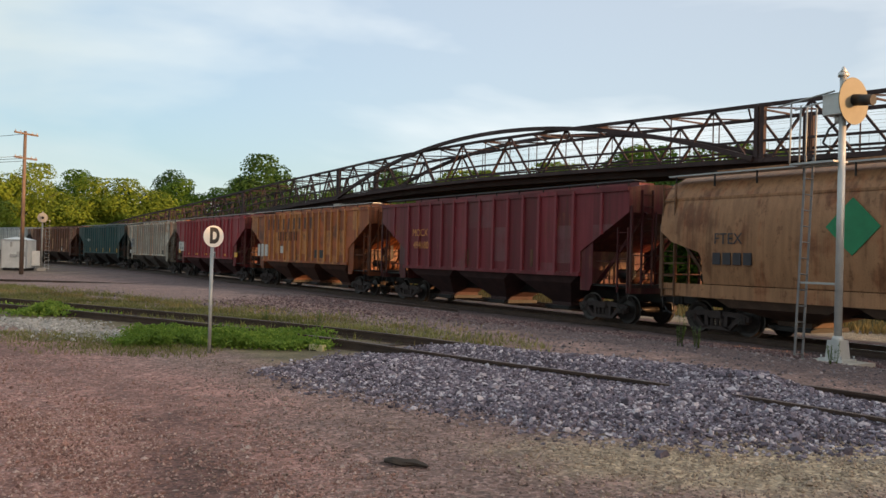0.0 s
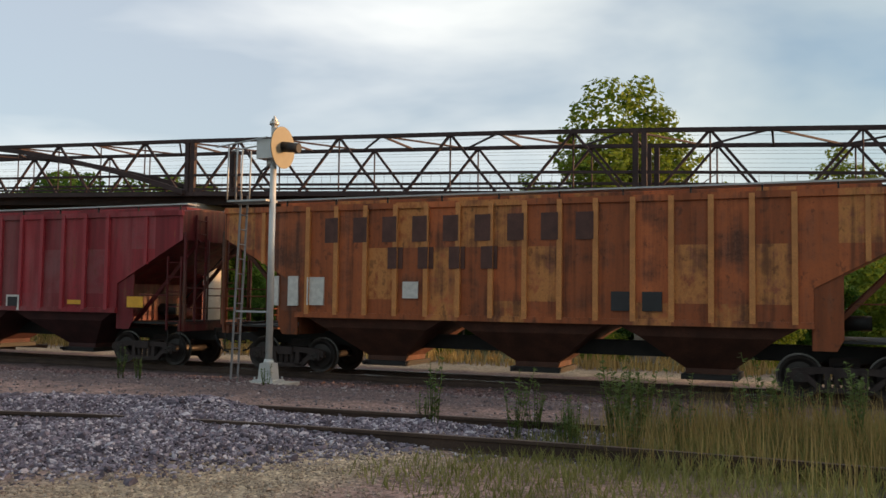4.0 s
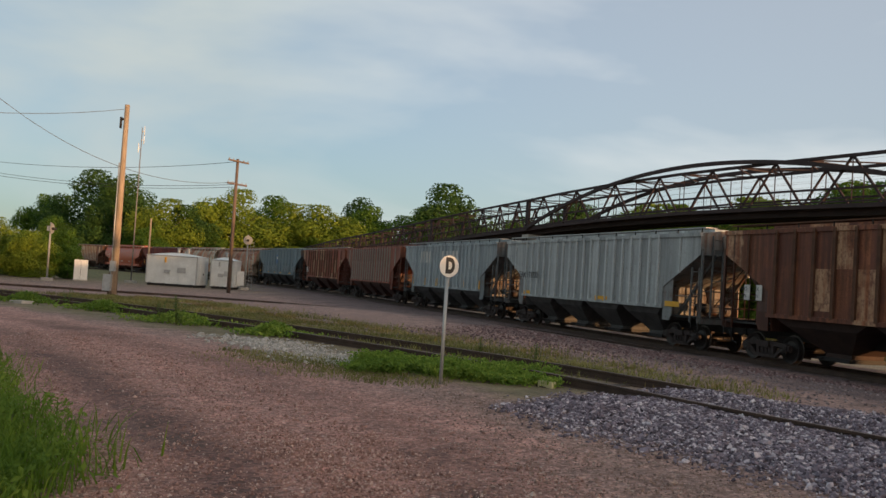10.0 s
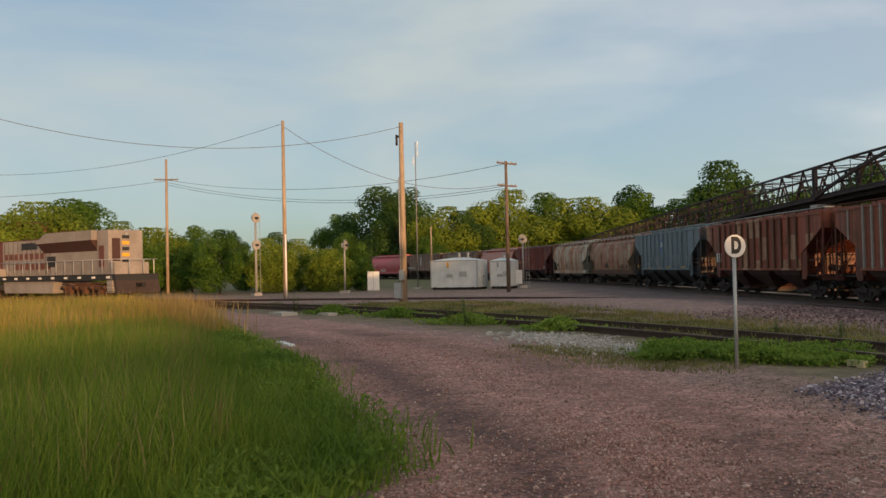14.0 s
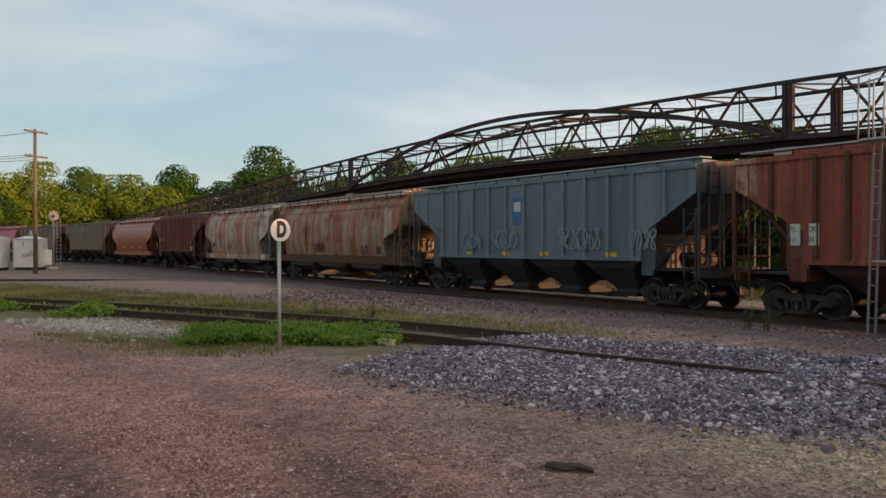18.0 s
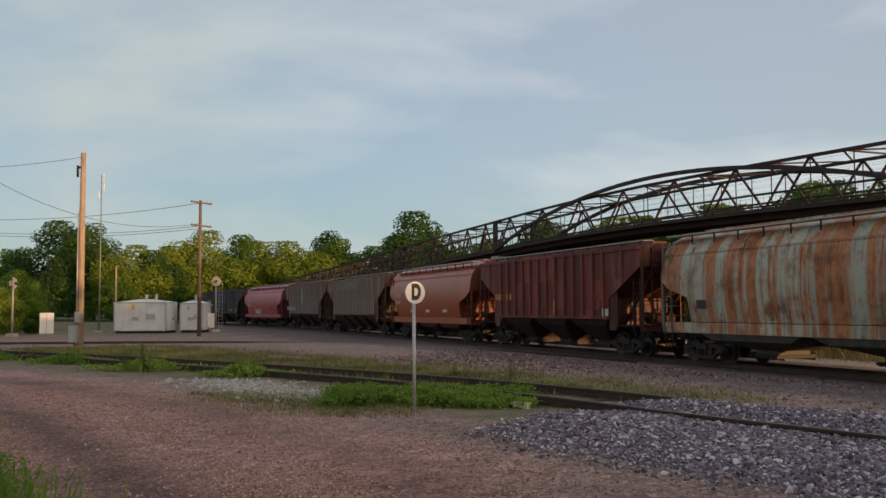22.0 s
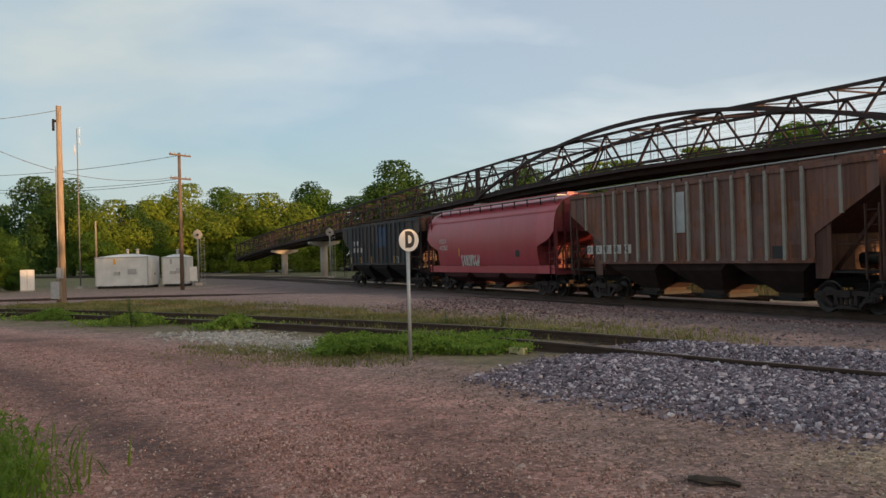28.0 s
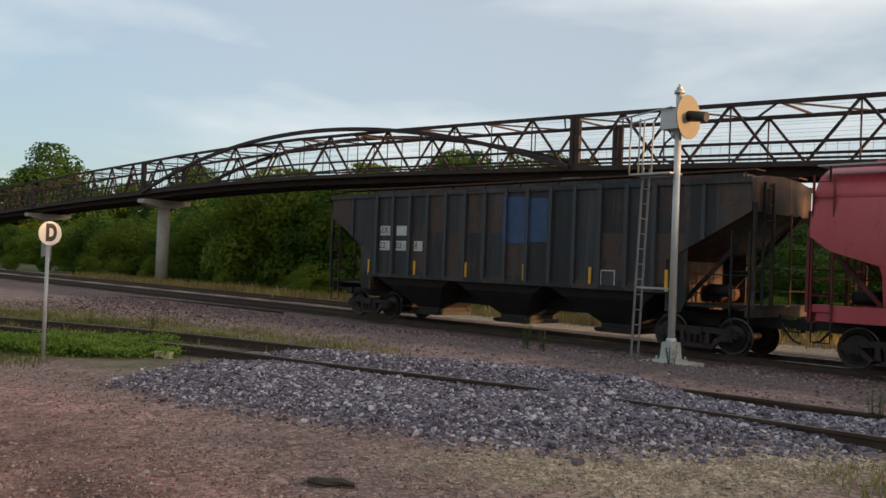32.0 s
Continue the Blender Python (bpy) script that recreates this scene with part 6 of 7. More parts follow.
    for sx in (-1, 1):
        for wx in (-2.5, -0.95, 0.95, 2.5):
            part("brake_cylinder", Geo().tube((sx * 7.2 + wx - 0.18, -1.32, 0.78), (sx * 7.2 + wx + 0.18, -1.32, 0.78), 0.13, 0.13, 10), dusk, lo)
            part("brake_hanger", Geo().beam((sx * 7.2 + wx, -1.26, 0.9), (sx * 7.2 + wx + 0.1, -1.24, 0.2), 0.08, 0.08), dusk, lo)
        part("equaliser", Geo().box(sx * 7.2 - 2.7, sx * 7.2 + 2.7, -1.30, -1.22, 1.02, 1.14), dusk, lo)
    part("fuel_tank", Geo().prism([(-3.6, 0.35), (-3.8, 1.25), (3.4, 1.25), (3.2, 0.35)], -1.35, 1.35), grey, lo, "dusty fuel tank")
    part("air_tank", Geo().tube((-5.0, -1.2, 0.8), (-3.9, -1.2, 0.8), 0.3, 0.3, 12), M_BLACK, lo)
    for s in (-1, 1):
        g = Geo()
        for xx in np.arange(-6.4, 11.2, 1.15):
            g.tube((xx, s * 1.47, 1.66), (xx, s * 1.47, 2.7), 0.025, 0.025, 6)
        part("handrail_post", g, M_WHITE if s > 0 else M_GALV, lo)
        part("handrail", Geo().tube((-6.4, s * 1.47, 2.7), (11.2, s * 1.47, 2.7), 0.025, 0.025, 6), M_GALV, lo)
    part("end_rail", Geo().tube((11.2, -1.4, 2.7), (11.2, 1.4, 2.7), 0.025, 0.025, 6).tube((11.2, -0.5, 1.66), (11.2, -0.5, 2.7), 0.025, 0.025, 6).tube((11.2, 0.5, 1.66), (11.2, 0.5, 2.7), 0.025, 0.025, 6), M_GALV, lo)
    part("pilot", Geo().prism([(11.3, 0.3), (11.5, 0.35), (11.3, 1.25), (11.1, 1.25)], -1.5, 1.5), M_TRUCK, lo)
    part("coupler", Geo().box(11.3, 12.0, -0.15, 0.15, 0.8, 1.05), M_STEEL, lo)
    for sx in (-1, 1):
        tk = new("truck")
        tk.parent, tk.matrix_basis = lo, pose(sx * 7.2, 0, 0)
        for s in (-1, 1):
            part("side_frame", Geo().prism([(-2.6, 0.55), (-2.6, 0.85), (-1.0, 1.02), (1.0, 1.02), (2.6, 0.85), (2.6, 0.55), (1.9, 0.62), (-1.9, 0.62)], s * 1.15 - 0.1, s * 1.15 + 0.1), M_RUSTY, tk)
            for kx in (-1.4, -0.5, 0.5, 1.4):
                part("coil_spring", ME_SPRING, M_TRUCK, tk, "", pose(kx, s * 1.27, 0.35))
            for wx in (-1.9, 0, 1.9):
                part("axle_box", Geo().box(wx - 0.22, wx + 0.22, s * 1.2 - 0.12, s * 1.2 + 0.12, 0.3, 0.75), M_RUSTY, tk)
        for wx in (-1.9, 0, 1.9):
            part("wheelset", ME_WHEEL, M_WHEEL, tk, "", pose(wx, 0, 0.5) @ Matrix.Diagonal((1.13, 1, 1.13, 1)))
    return lo


locomotive()

# ---------------------------------------------------------------- trees


def crown_mesh(seed, height, width, n, leaf, mat, low=0.25, lobes=9):
    """Leaf clumps on many small lobes: an uneven crown with gaps."""
    rg = np.random.default_rng(seed)
    cs, rs = [], []
    for i in range(lobes):
        k = (i + 0.5) / lobes
        z = height * (low + (0.96 - low) * k)
        spread = width * 0.5 * (0.35 + 0.75 * math.sin(math.pi * min(0.95, 0.22 + 0.72 * k)))
        a = rg.uniform(0, 6.283)
        d = spread * rg.uniform(0.15, 0.75)
        cs.append((d * math.cos(a), d * math.sin(a), z))
        rs.append(width * rg.uniform(0.17, 0.30) * (1.15 - 0.45 * k))
    for i in range(lobes):
        a = 6.283 * i / lobes + rg.uniform(-0.3, 0.3)
        k = rg.uniform(0.15, 0.8)
        d = width * 0.40 * math.sin(math.pi * (0.25 + 0.65 * k))
        cs.append((d * math.cos(a), d * math.sin(a), height * (low + (0.9 - low) * k)))
        rs.append(width * rg.uniform(0.12, 0.22))
    cs, rs = np.array(cs), np.array(rs)
    pick = rg.choice(len(cs), n, p=rs**2 / (rs**2).sum())
    v = rg.normal(size=(n, 3))
    v /= np.linalg.norm(v, axis=1, keepdims=True)
    rad = rs[pick] * (0.55 + 0.5 * rg.random(n) ** 0.6)
    c = cs[pick] + v * rad[:, None] * (1, 1, 0.85)
    c[:, 2] = np.clip(c[:, 2], height * 0.05, height)
    nrm = v + 0.42 * rg.normal(size=(n, 3)) + (0, 0, 0.30)
    nrm /= np.linalg.norm(nrm, axis=1, keepdims=True)
    a = np.cross(nrm, rg.normal(size=(n, 3)))
    a /= np.linalg.norm(a, axis=1, keepdims=True)
    b = np.cross(nrm, a)
    s = leaf * rg.uniform(0.55, 1.35, (n, 1))
    pts = np.stack([c - a * s, c + b * s * 0.55 - nrm * s * 0.15, c + a * s, c - b * s * 0.55 - nrm * s * 0.15], 1).reshape(-1, 3)
    q = np.arange(n)[:, None] * 4 + np.arange(4)[None]
    return from_arrays("crown", pts, q, mat)


def trunk_mesh(seed, height, r):
    rg = random.Random(seed)
    g = Geo()
    top = height * 0.62
    pts = [(0, 0, -0.3), (rg.uniform(-0.1, 0.1), rg.uniform(-0.1, 0.1), top * 0.5), (rg.uniform(-0.3, 0.3), rg.uniform(-0.3, 0.3), top)]
    g.tube(pts[0], pts[1], r, r * 0.75, 10).tube(pts[1], pts[2], r * 0.75, r * 0.35, 10)
    for i in range(8):
        z = height * rg.uniform(0.25, 0.6)
        a = rg.uniform(0, 6.283)
        l = height * rg.uniform(0.15, 0.3)
        g.tube((0, 0, z), (l * math.cos(a), l * math.sin(a), z + l * rg.uniform(0.5, 1.0)), r * 0.35, r * 0.1, 6)
    return g.mesh("trunk", M_BARK)


TREE_KINDS = []
for i, (h, w, mat, leaf, low) in enumerate(((13, 9, M_LEAF, 0.34, 0.12), (12, 10, M_LEAF_Y, 0.34, 0.10), (14, 10, M_LEAF_D, 0.36, 0.12), (11, 8, M_LEAF, 0.32, 0.08), (15, 9, M_LEAF_D, 0.34, 0.2), (9, 9, M_LEAF_Y, 0.32, 0.05), (8, 8, M_LEAF_R, 0.25, 0.15))):
    TREE_KINDS.append((trunk_mesh(i, h, h * 0.018), crown_mesh(100 + i, h, w, 13000, leaf * 0.60, mat, low, 17), h))
for i, (h, w, low) in enumerate(((15, 4.6, 0.25), (14, 5.2, 0.2))):
    TREE_KINDS.append((trunk_mesh(20 + i, h, h * 0.012), crown_mesh(300 + i, h, w, 4600, 0.16, M_LEAF_Y, low, 13), h))
TREE_WORDS = ["leafy green tree at the edge of the yard", "yellow green tree catching evening sun", "dark green broad tree in the tree line", "young green tree in the tree line", "tall dark green tree", "low yellow green tree", "bare reddish brown shrub tree", "tall airy tree with loose yellow green leaves", "slender tree with loose yellow green leaves"]


def tree(kind, x, y, height, turn=0.0):
    tm, cm, h = TREE_KINDS[kind]
    t = thing("tree", TREE_WORDS[kind], "tree", None, "trees round the yard")
    part("trunk", tm, M_BARK, t)
    part("crown", cm, M_LEAF, t)
    k = height / h
    t.matrix_basis = pose(x, y, gz(x, y) - 0.1, 0, 0, turn) @ Matrix.Diagonal((k * random.uniform(1.0, 1.35), k * random.uniform(1.0, 1.35), k, 1))
    return t


# tree line: degrees left of +y, height for a tree 115 m off
LINE_AZ = [-80, -58, -40, -20, 0, 6, 9, 10.7, 12.5, 13.8, 17, 19.8, 21.5, 23.7, 26, 27.5, 28.8, 30, 32.5, 34.6, 36, 38, 43, 45.5, 47, 48.4, 50, 56, 59, 64.5, 70, 80, 100]
LINE_H = [11, 12, 13, 14, 13, 11.5, 10.5, 11, 10.5, 9.8, 11.4, 9.8, 10.6, 11.2, 10.4, 8.6, 9.2, 11.6, 11.6, 10.8, 7.2, 6.2, 6.6, 7.2, 9.4, 8.0, 11, 10.8, 9.2, 10.2, 10.8, 11, 11]
rt = random.Random(5)
far_p = [line_at(s)[0] for s in np.arange(-110, -300, -5.0)]
FAR_AZ, FAR_D = [math.degrees(math.atan2(-p.x, p.y)) for p in far_p], [p.length for p in far_p]
for az in np.arange(-66, 96, 2.9):
    for row in range(3):
        a = az + rt.uniform(-1.1, 1.1) + row
        if 34 < a < 45 and row == 0 and rt.random() < 0.4:
            continue
        low = row == 2                             # brush in front of the trunks
        R = (112 + 22 * row if not low else 104) + rt.uniform(-7, 7)
        if -74 < a < -2:
            R -= 26
        if 2 < a < 45:
            R = max(R + (78 if a < 29 else 0), (float(np.interp(a, FAR_AZ, FAR_D)) if a > FAR_AZ[0] else 0) + (16 + 20 * row if not low else 11) + rt.uniform(0, 8))
        h = float(np.interp(a, LINE_AZ, LINE_H)) * R / 115 * rt.uniform(0.86, 1.03)
        # mostly yellow green kinds at far left, their colour painting the sunlit side
        kind = rt.choice([0, 2, 3, 4, 2, 0, 1] if a < 46 else [1, 1, 5, 0, 1, 5])
        if abs(a - 21) < 4 and row == 0:
            kind = 1
        if 29.5 < a < 35.5:
            kind = rt.choice([2, 4])
        if low:
            kind, h = rt.choice([5, 3, 0, 5, 3]), h * rt.uniform(0.42, 0.58)
        tree(kind, -R * math.sin(radians(a)), R * math.cos(radians(a)), h, rt.uniform(0, 360))
tree(2, -34.6, 183, 22.6, 40)
tree(3, -40.5, 186, 18.4, 140)
for x, y, h, k in ((38.6, 39.2, 14.9, 7), (41.7, 39.5, 17.0, 8), (44.2, 39.6, 17.0, 8), (44.6, 39.2, 18.0, 7), (46.9, 40.1, 16.0, 8), (42.5, 42.6, 13.0, 8), (37.0, 42.6, 11.0, 7), (50.5, 29.5, 12.5, 7), (53.5, 26.5, 12.0, 8), (55, 33, 12.0, 8), (58, 30.5, 12.5, 7), (61, 27, 11.5, 8), (50, 37, 11.0, 7)):
    tree(k, x, y, h, rt.uniform(0, 360))
for az in np.arange(35.0, 50, 1.6):
    R = rt.uniform(88, 108)
    tree(rt.choice([5, 1, 3, 0]), -R * math.sin(radians(az)), R * math.cos(radians(az)) , rt.uniform(4.5, 6.5), rt.uniform(0, 360))
tree(6, -88, 63, 8.0, 0)
tree(6, -84, 66, 7.0, 100)
for x, y, h, k in ((-52.5, 71.5, 4.2, 5), (-55.5, 74, 3.8, 1), (-50, 73.5, 3.2, 3)):
    tree(k, x, y, h, rt.uniform(0, 360))
# hedge behind the footbridge and the far side of the line
for s in np.arange(-42, 150, 4.0):
    for k in range(2):
        p = b_at(s + rt.uniform(-1, 1), 1.0, 0) + BN * (5.0 + 4.5 * k + rt.uniform(-1.5, 1.5))
        if math.degrees(math.atan2(p.x, p.y)) > 67:
            continue
        if s > 72:
            p = p + BN * (9.0 + 0.12 * (s - 72))
        tree(rt.choice([0, 3, 5, 2, 3]) if s < 8 else rt.choice([1, 5, 3, 1]), p.x, p.y, (rt.uniform(3.6, 4.8) if s < 8 else (rt.uniform(8.0, 9.9) if s < 46 else rt.uniform(4.5, 6.3))) + 1.2 * k, rt.uniform(0, 360))
for s in np.arange(-40, 72, 5.5):
    p = b_at(s + rt.uniform(-2, 2), 0.4, 0) + BN * rt.uniform(-1.5, 1.5)
    if gz(p.x, p.y) < 0 and p.x * N_.x + p.y * N_.y > 29:
        tree(rt.choice([1, 5, 3]), p.x, p.y, rt.uniform(1.3, 2.6), rt.uniform(0, 360))

# ---------------------------------------------------------------- loose stones and plants


def scatter_stones(name, label, outline, count, size, mat, seed, edge=0.25, ruts=False):
    rg = np.random.default_rng(seed)
    o = np.array(outline)
    lo_, hi_ = o.min(0) - edge, o.max(0) + edge
    x, y = rg.uniform(lo_[0], hi_[0], count * 3), rg.uniform(lo_[1], hi_[1], count * 3)
    keep = sdf(outline, x, y) + rg.normal(0, edge, x.shape) > 0
    x, y = x[keep], y[keep]
    if ruts:
        keep = rg.random(len(x)) > 0.85 * rut_at(x, y)
        x, y = x[keep], y[keep]
    if mat is M_DIRTSTONE:
        keep = sdf(TAN, x, y) < rg.normal(0, 0.25, x.shape)
        x, y = x[keep], y[keep]
    x, y = x[:count], y[:count]
    n = len(x)
    if size < 0.015:
        ico = np.array([(1, 0, 0), (-1, 0, 0), (0, 1, 0), (0, -1, 0), (0, 0, 1), (0, 0, -1)], float)
        tri = np.array([(0, 2, 4), (2, 1, 4), (1, 3, 4), (3, 0, 4), (2, 0, 5), (1, 2, 5), (3, 1, 5), (0, 3, 5)])
    else:
        t = (1 + 5**0.5) / 2
        ico = np.array([(-1, t, 0), (1, t, 0), (-1, -t, 0), (1, -t, 0), (0, -1, t), (0, 1, t), (0, -1, -t), (0, 1, -t), (t, 0, -1), (t, 0, 1), (-t, 0, -1), (-t, 0, 1)]) / 1.9
        tri = np.array([(0, 11, 5), (0, 5, 1), (0, 1, 7), (0, 7, 10), (0, 10, 11), (1, 5, 9), (5, 11, 4), (11, 10, 2), (10, 7, 6), (7, 1, 8), (3, 9, 4), (3, 4, 2), (3, 2, 6), (3, 6, 8), (3, 8, 9), (4, 9, 5), (2, 4, 11), (6, 2, 10), (8, 6, 7), (9, 8, 1)])
    s = size * rg.lognormal(0, 0.33, (n, 1, 1))
    v = ico[None] * (1 + 0.28 * rg.normal(size=(n, len(ico), 1))) * s * rg.uniform(0.6, 1.25, (n, 1, 3))
    a = rg.uniform(0, 6.283, n)
    c, sn = np.cos(a)[:, None], np.sin(a)[:, None]
    v = np.stack([v[:, :, 0] * c - v[:, :, 1] * sn, v[:, :, 0] * sn + v[:, :, 1] * c, v[:, :, 2] * 0.8], 2)
    z = ground_z(x, y) + s[:, 0, 0] * rg.uniform(-0.1, 0.5, n)
    v += np.stack([x, y, z], 1)[:, None]
    f = tri[None] + len(ico) * np.arange(n)[:, None, None]
    ob = new(name, from_arrays(name, v.reshape(-1, 3), f.reshape(-1, 3), mat))
    return tagged(ob, label, "gravel", kind="stuff")


scatter_stones("gravel_heap", "spread heap of grey blue crushed stone over the siding", PILE, 56000, 0.0185, M_STONE, 1)
scatter_stones("ballast_gravel", "grey ballast stones beside the main line", [(-8, 27), (6, 19.5), (13, 7.5), (17, 3), (19, 5), (12, 18), (2, 28), (-5, 36)], 24000, 0.022, M_BROWNSTONE, 2, 0.6)
scatter_stones("yard_gravel", "loose grey gravel between the tracks", [(-14, 30), (-3, 19), (2.5, 15.5), (5.5, 10.5), (9.5, 5), (12.5, 8), (6, 19.5), (-8, 28), (-13, 34)], 10000, 0.018, M_YARDSTONE, 3, 0.6)
scatter_stones("road_gravel", "pinkish crushed gravel on the dirt road", [(-4.0, 3.0), (-4.8, 6.5), (-8, 9.5), (-14, 16), (-12, 18.5), (-6, 13.5), (-2.5, 10), (-0.8, 6.5), (0.5, 3.0)], 40000, 0.0095, M_PEBBLE, 4, 0.5, True)
scatter_stones("siding_gravel", "grey crushed stone filling the siding track", [(3.3, 11.6), (2.9, 10.7), (4.9, 7.9), (6.2, 5.9), (7.3, 6.7), (5.8, 9.0), (4.6, 10.9)], 9000, 0.016, M_STONE, 9, 0.2)
scatter_stones("tan_gravel", "pale tan gravel at the edge of the siding", TAN, 6000, 0.012, M_TANSTONE, 5, 0.4)
scatter_stones("dirt_gravel", "small stones lying on the dirt", [(-1.5, 4), (-2, 9), (-3.5, 13.2), (-1.5, 12), (0.8, 8.6), (4, 6.5), (3, 3.5)], 14000, 0.010, M_DIRTSTONE, 6, 0.4)


scatter_stones("near_road_gravel", "coarse pinkish gravel in the middle of the dirt road", [(-3.6, 4.2), (-4.4, 6.0), (-5.0, 8.2), (-3.4, 9.0), (-1.9, 7.6), (-0.8, 6.0), (-0.6, 4.4)], 26000, 0.0095, M_PEBBLE, 7, 0.6, True)
scatter_stones("pale_gravel", "pale crushed stone beside the siding", [(-10.2, 19.6), (-8.6, 19.9), (-5.4, 16.6), (-6.0, 15.8), (-8.6, 18.2)], 3500, 0.024, M_PALESTONE, 8, 0.4)


def blades(name, label, x, y, height, width, mat, seed, lean=0.35, z=None):
    """Grass: one tapered bent blade at each place."""
    rg = np.random.default_rng(seed)
    n = len(x)
    h = height * rg.uniform(0.45, 1.15, n)
    a = rg.uniform(0, 6.283, n)
    w = width * rg.uniform(0.6, 1.3, n)
    d = np.stack([np.cos(a), np.sin(a)], 1)
    s = np.stack([-d[:, 1], d[:, 0]], 1) * w[:, None]
    b = np.stack([x, y], 1)
    z = (ground_z(x, y) if z is None else z) - 0.02
    l = h * lean * rg.uniform(0.3, 1.4, n)
    mid, tip = b + d * (l * 0.35)[:, None], b + d * l[:, None]
    v = np.stack([np.c_[b - s, z], np.c_[b + s, z], np.c_[mid + s * 0.8, z + h * 0.55], np.c_[mid - s * 0.8, z + h * 0.55], np.c_[tip, z + h]], 1).reshape(-1, 3)
    k = 5 * np.arange(n)
    f = [(i, i + 1, i + 2, i + 3) for i in k] + [(i + 3, i + 2, i + 4) for i in k]
    me = bpy.data.meshes.new(name)
    me.from_pydata(v.tolist(), [], [tuple(int(q) for q in t) for t in f])
    me.materials.append(mat)
    return tagged(new(name, me), label, "grass", kind="stuff")


def in_outline(outline, count, seed, edge=0.3, far=None):
    rg = np.random.default_rng(seed)
    o = np.array(outline)
    lo_, hi_ = o.min(0), o.max(0)
    x, y = rg.uniform(lo_[0], hi_[0], count * 4), rg.uniform(lo_[1], hi_[1], count * 4)
    keep = sdf(outline, x, y) + rg.normal(0, edge, x.shape) > 0
    return x[keep][:count], y[keep][:count]


def leafage(name, label, x, y, height, size, mat, seed):
    """Low leafy plants: small pointed leaves turned every way."""
    rg = np.random.default_rng(seed)
    n = len(x)
    c = np.stack([x, y, ground_z(x, y) + height * rg.random(n) ** 0.7], 1)
    nrm = rg.normal(size=(n, 3)) * (0.8, 0.8, 0.5) + (0, -0.15, 0.7)
    nrm /= np.linalg.norm(nrm, axis=1, keepdims=True)
    a = np.cross(nrm, rg.normal(size=(n, 3)))
    a /= np.linalg.norm(a, axis=1, keepdims=True)
    b = np.cross(nrm, a)
    s = size * rg.uniform(0.6, 1.4, (n, 1))
    pts = np.stack([c - a * s, c + b * s * 0.5 - a * s * 0.2, c + a * s - nrm * s * 0.3, c - b * s * 0.5 - a * s * 0.2], 1).reshape(-1, 3)
    ob = new(name, from_arrays(name, pts, np.arange(n)[:, None] * 4 + np.arange(4)[None], mat))
    return tagged(ob, label, "weeds", kind="stuff")


NEAR_FIELD = [(-4.7, 5.8), (-7.6, 8.9), (-10.3, 12.0), (-16.2, 17.2), (-14.5, 8), (-12, 3), (-7, 1.5), (-4.6, 2.5)]
MID_FIELD = [(-14.5, 8), (-16.2, 17.2), (-27.5, 27.0), (-36, 22), (-30, 5), (-18, 1), (-12, 3)]
x, y = in_outline(NEAR_FIELD, 78000, 11)
edge = sdf(FIELD, x, y)
blades("tall_grass", "tall green meadow grass beside the dirt road", x, y, 0.22 + 0.55 * step(0.2, 2.2, edge), 0.006, M_GRASS, 12, 0.6)
x, y = in_outline(MID_FIELD, 60000, 13)
blades("tall_grass_field", "tall meadow grass turning golden in the sun", x, y, 0.35 + 0.45 * step(0.2, 2.5, sdf(FIELD, x, y)), 0.011, M_GRASS, 14)
x, y = in_outline([(-36, 22), (-27.5, 27), (-45, 31), (-80, 33), (-80, -5), (-30, 2)], 40000, 15)
k = sdf(LOT, x, y) < 0.3
x, y = x[k], y[k]
blades("far_grass_field", "far grass field coloured golden for the evening sun", x, y, 0.75 + 0 * x, 0.03, M_SUNLIT_GRASS, 16)
# golden blades paint sunlight onto the upper meadow
x, y = in_outline([(-16, 16.5), (-27.5, 27), (-36, 22), (-34, 4), (-20, 3), (-15, 9)], 46000, 41)
blades("golden_grass", "grass coloured golden for low sun at the top of the meadow", x, y, 0.55 + 0.3 * step(0.2, 2.5, sdf(FIELD, x, y)), 0.011, M_SUNLIT_GRASS, 42)
x, y = in_outline(MID_FIELD, 30000, 17)
blades("seed_heads", "pale seed heads over the meadow grass", x, y, 0.95 + 0 * x, 0.008, M_STRAW, 18, 0.2)
x, y = in_outline(NEAR_FIELD, 7500, 19)
k = sdf(FIELD, x, y) > 1.3
blades("seed_heads", "pale seed heads over the meadow grass", x[k], y[k], 0.86 + 0 * x[k], 0.004, M_STRAW, 20, 0.35)
sid_l = [p for p in curve_points(SIDING, 0.5) if -34 < p[0] < -2.0]
rg = np.random.default_rng(21)
pp = np.array(sid_l)[rg.integers(0, len(sid_l), 26000)]
o = np.where(rg.random(len(pp)) < 0.86, 1.9 + np.abs(rg.normal(0.0, 1.3, len(pp))), rg.uniform(0.1, 1.4, len(pp)))
x, y = pp[:, 0] + 0.5 * o, pp[:, 1] + 0.86 * o
k = wob(x, y, 1.4, 3) > -0.25
blades("track_grass", "rough grass and weeds growing along the siding", x[k], y[k], 0.15 + 0.10 * wob(x[k], y[k], 0.9, 7), 0.010, M_DRYGRASS, 22, 0.8)
x, y = in_outline([(-5.5, 15.7), (-4.9, 17.3), (-2.3, 15.7), (-2.0, 14.9), (-3.6, 14.9), (-5.3, 15.1)], 9000, 23, 0.5)
rg = np.random.default_rng(77)
ci = rg.integers(0, len(x), 420)
x, y = np.repeat(x[ci], 22) + rg.normal(0, 0.11, 9240), np.repeat(y[ci], 22) + rg.normal(0, 0.11, 9240)
k = wob(x, y, 2.3, 9) > -0.55
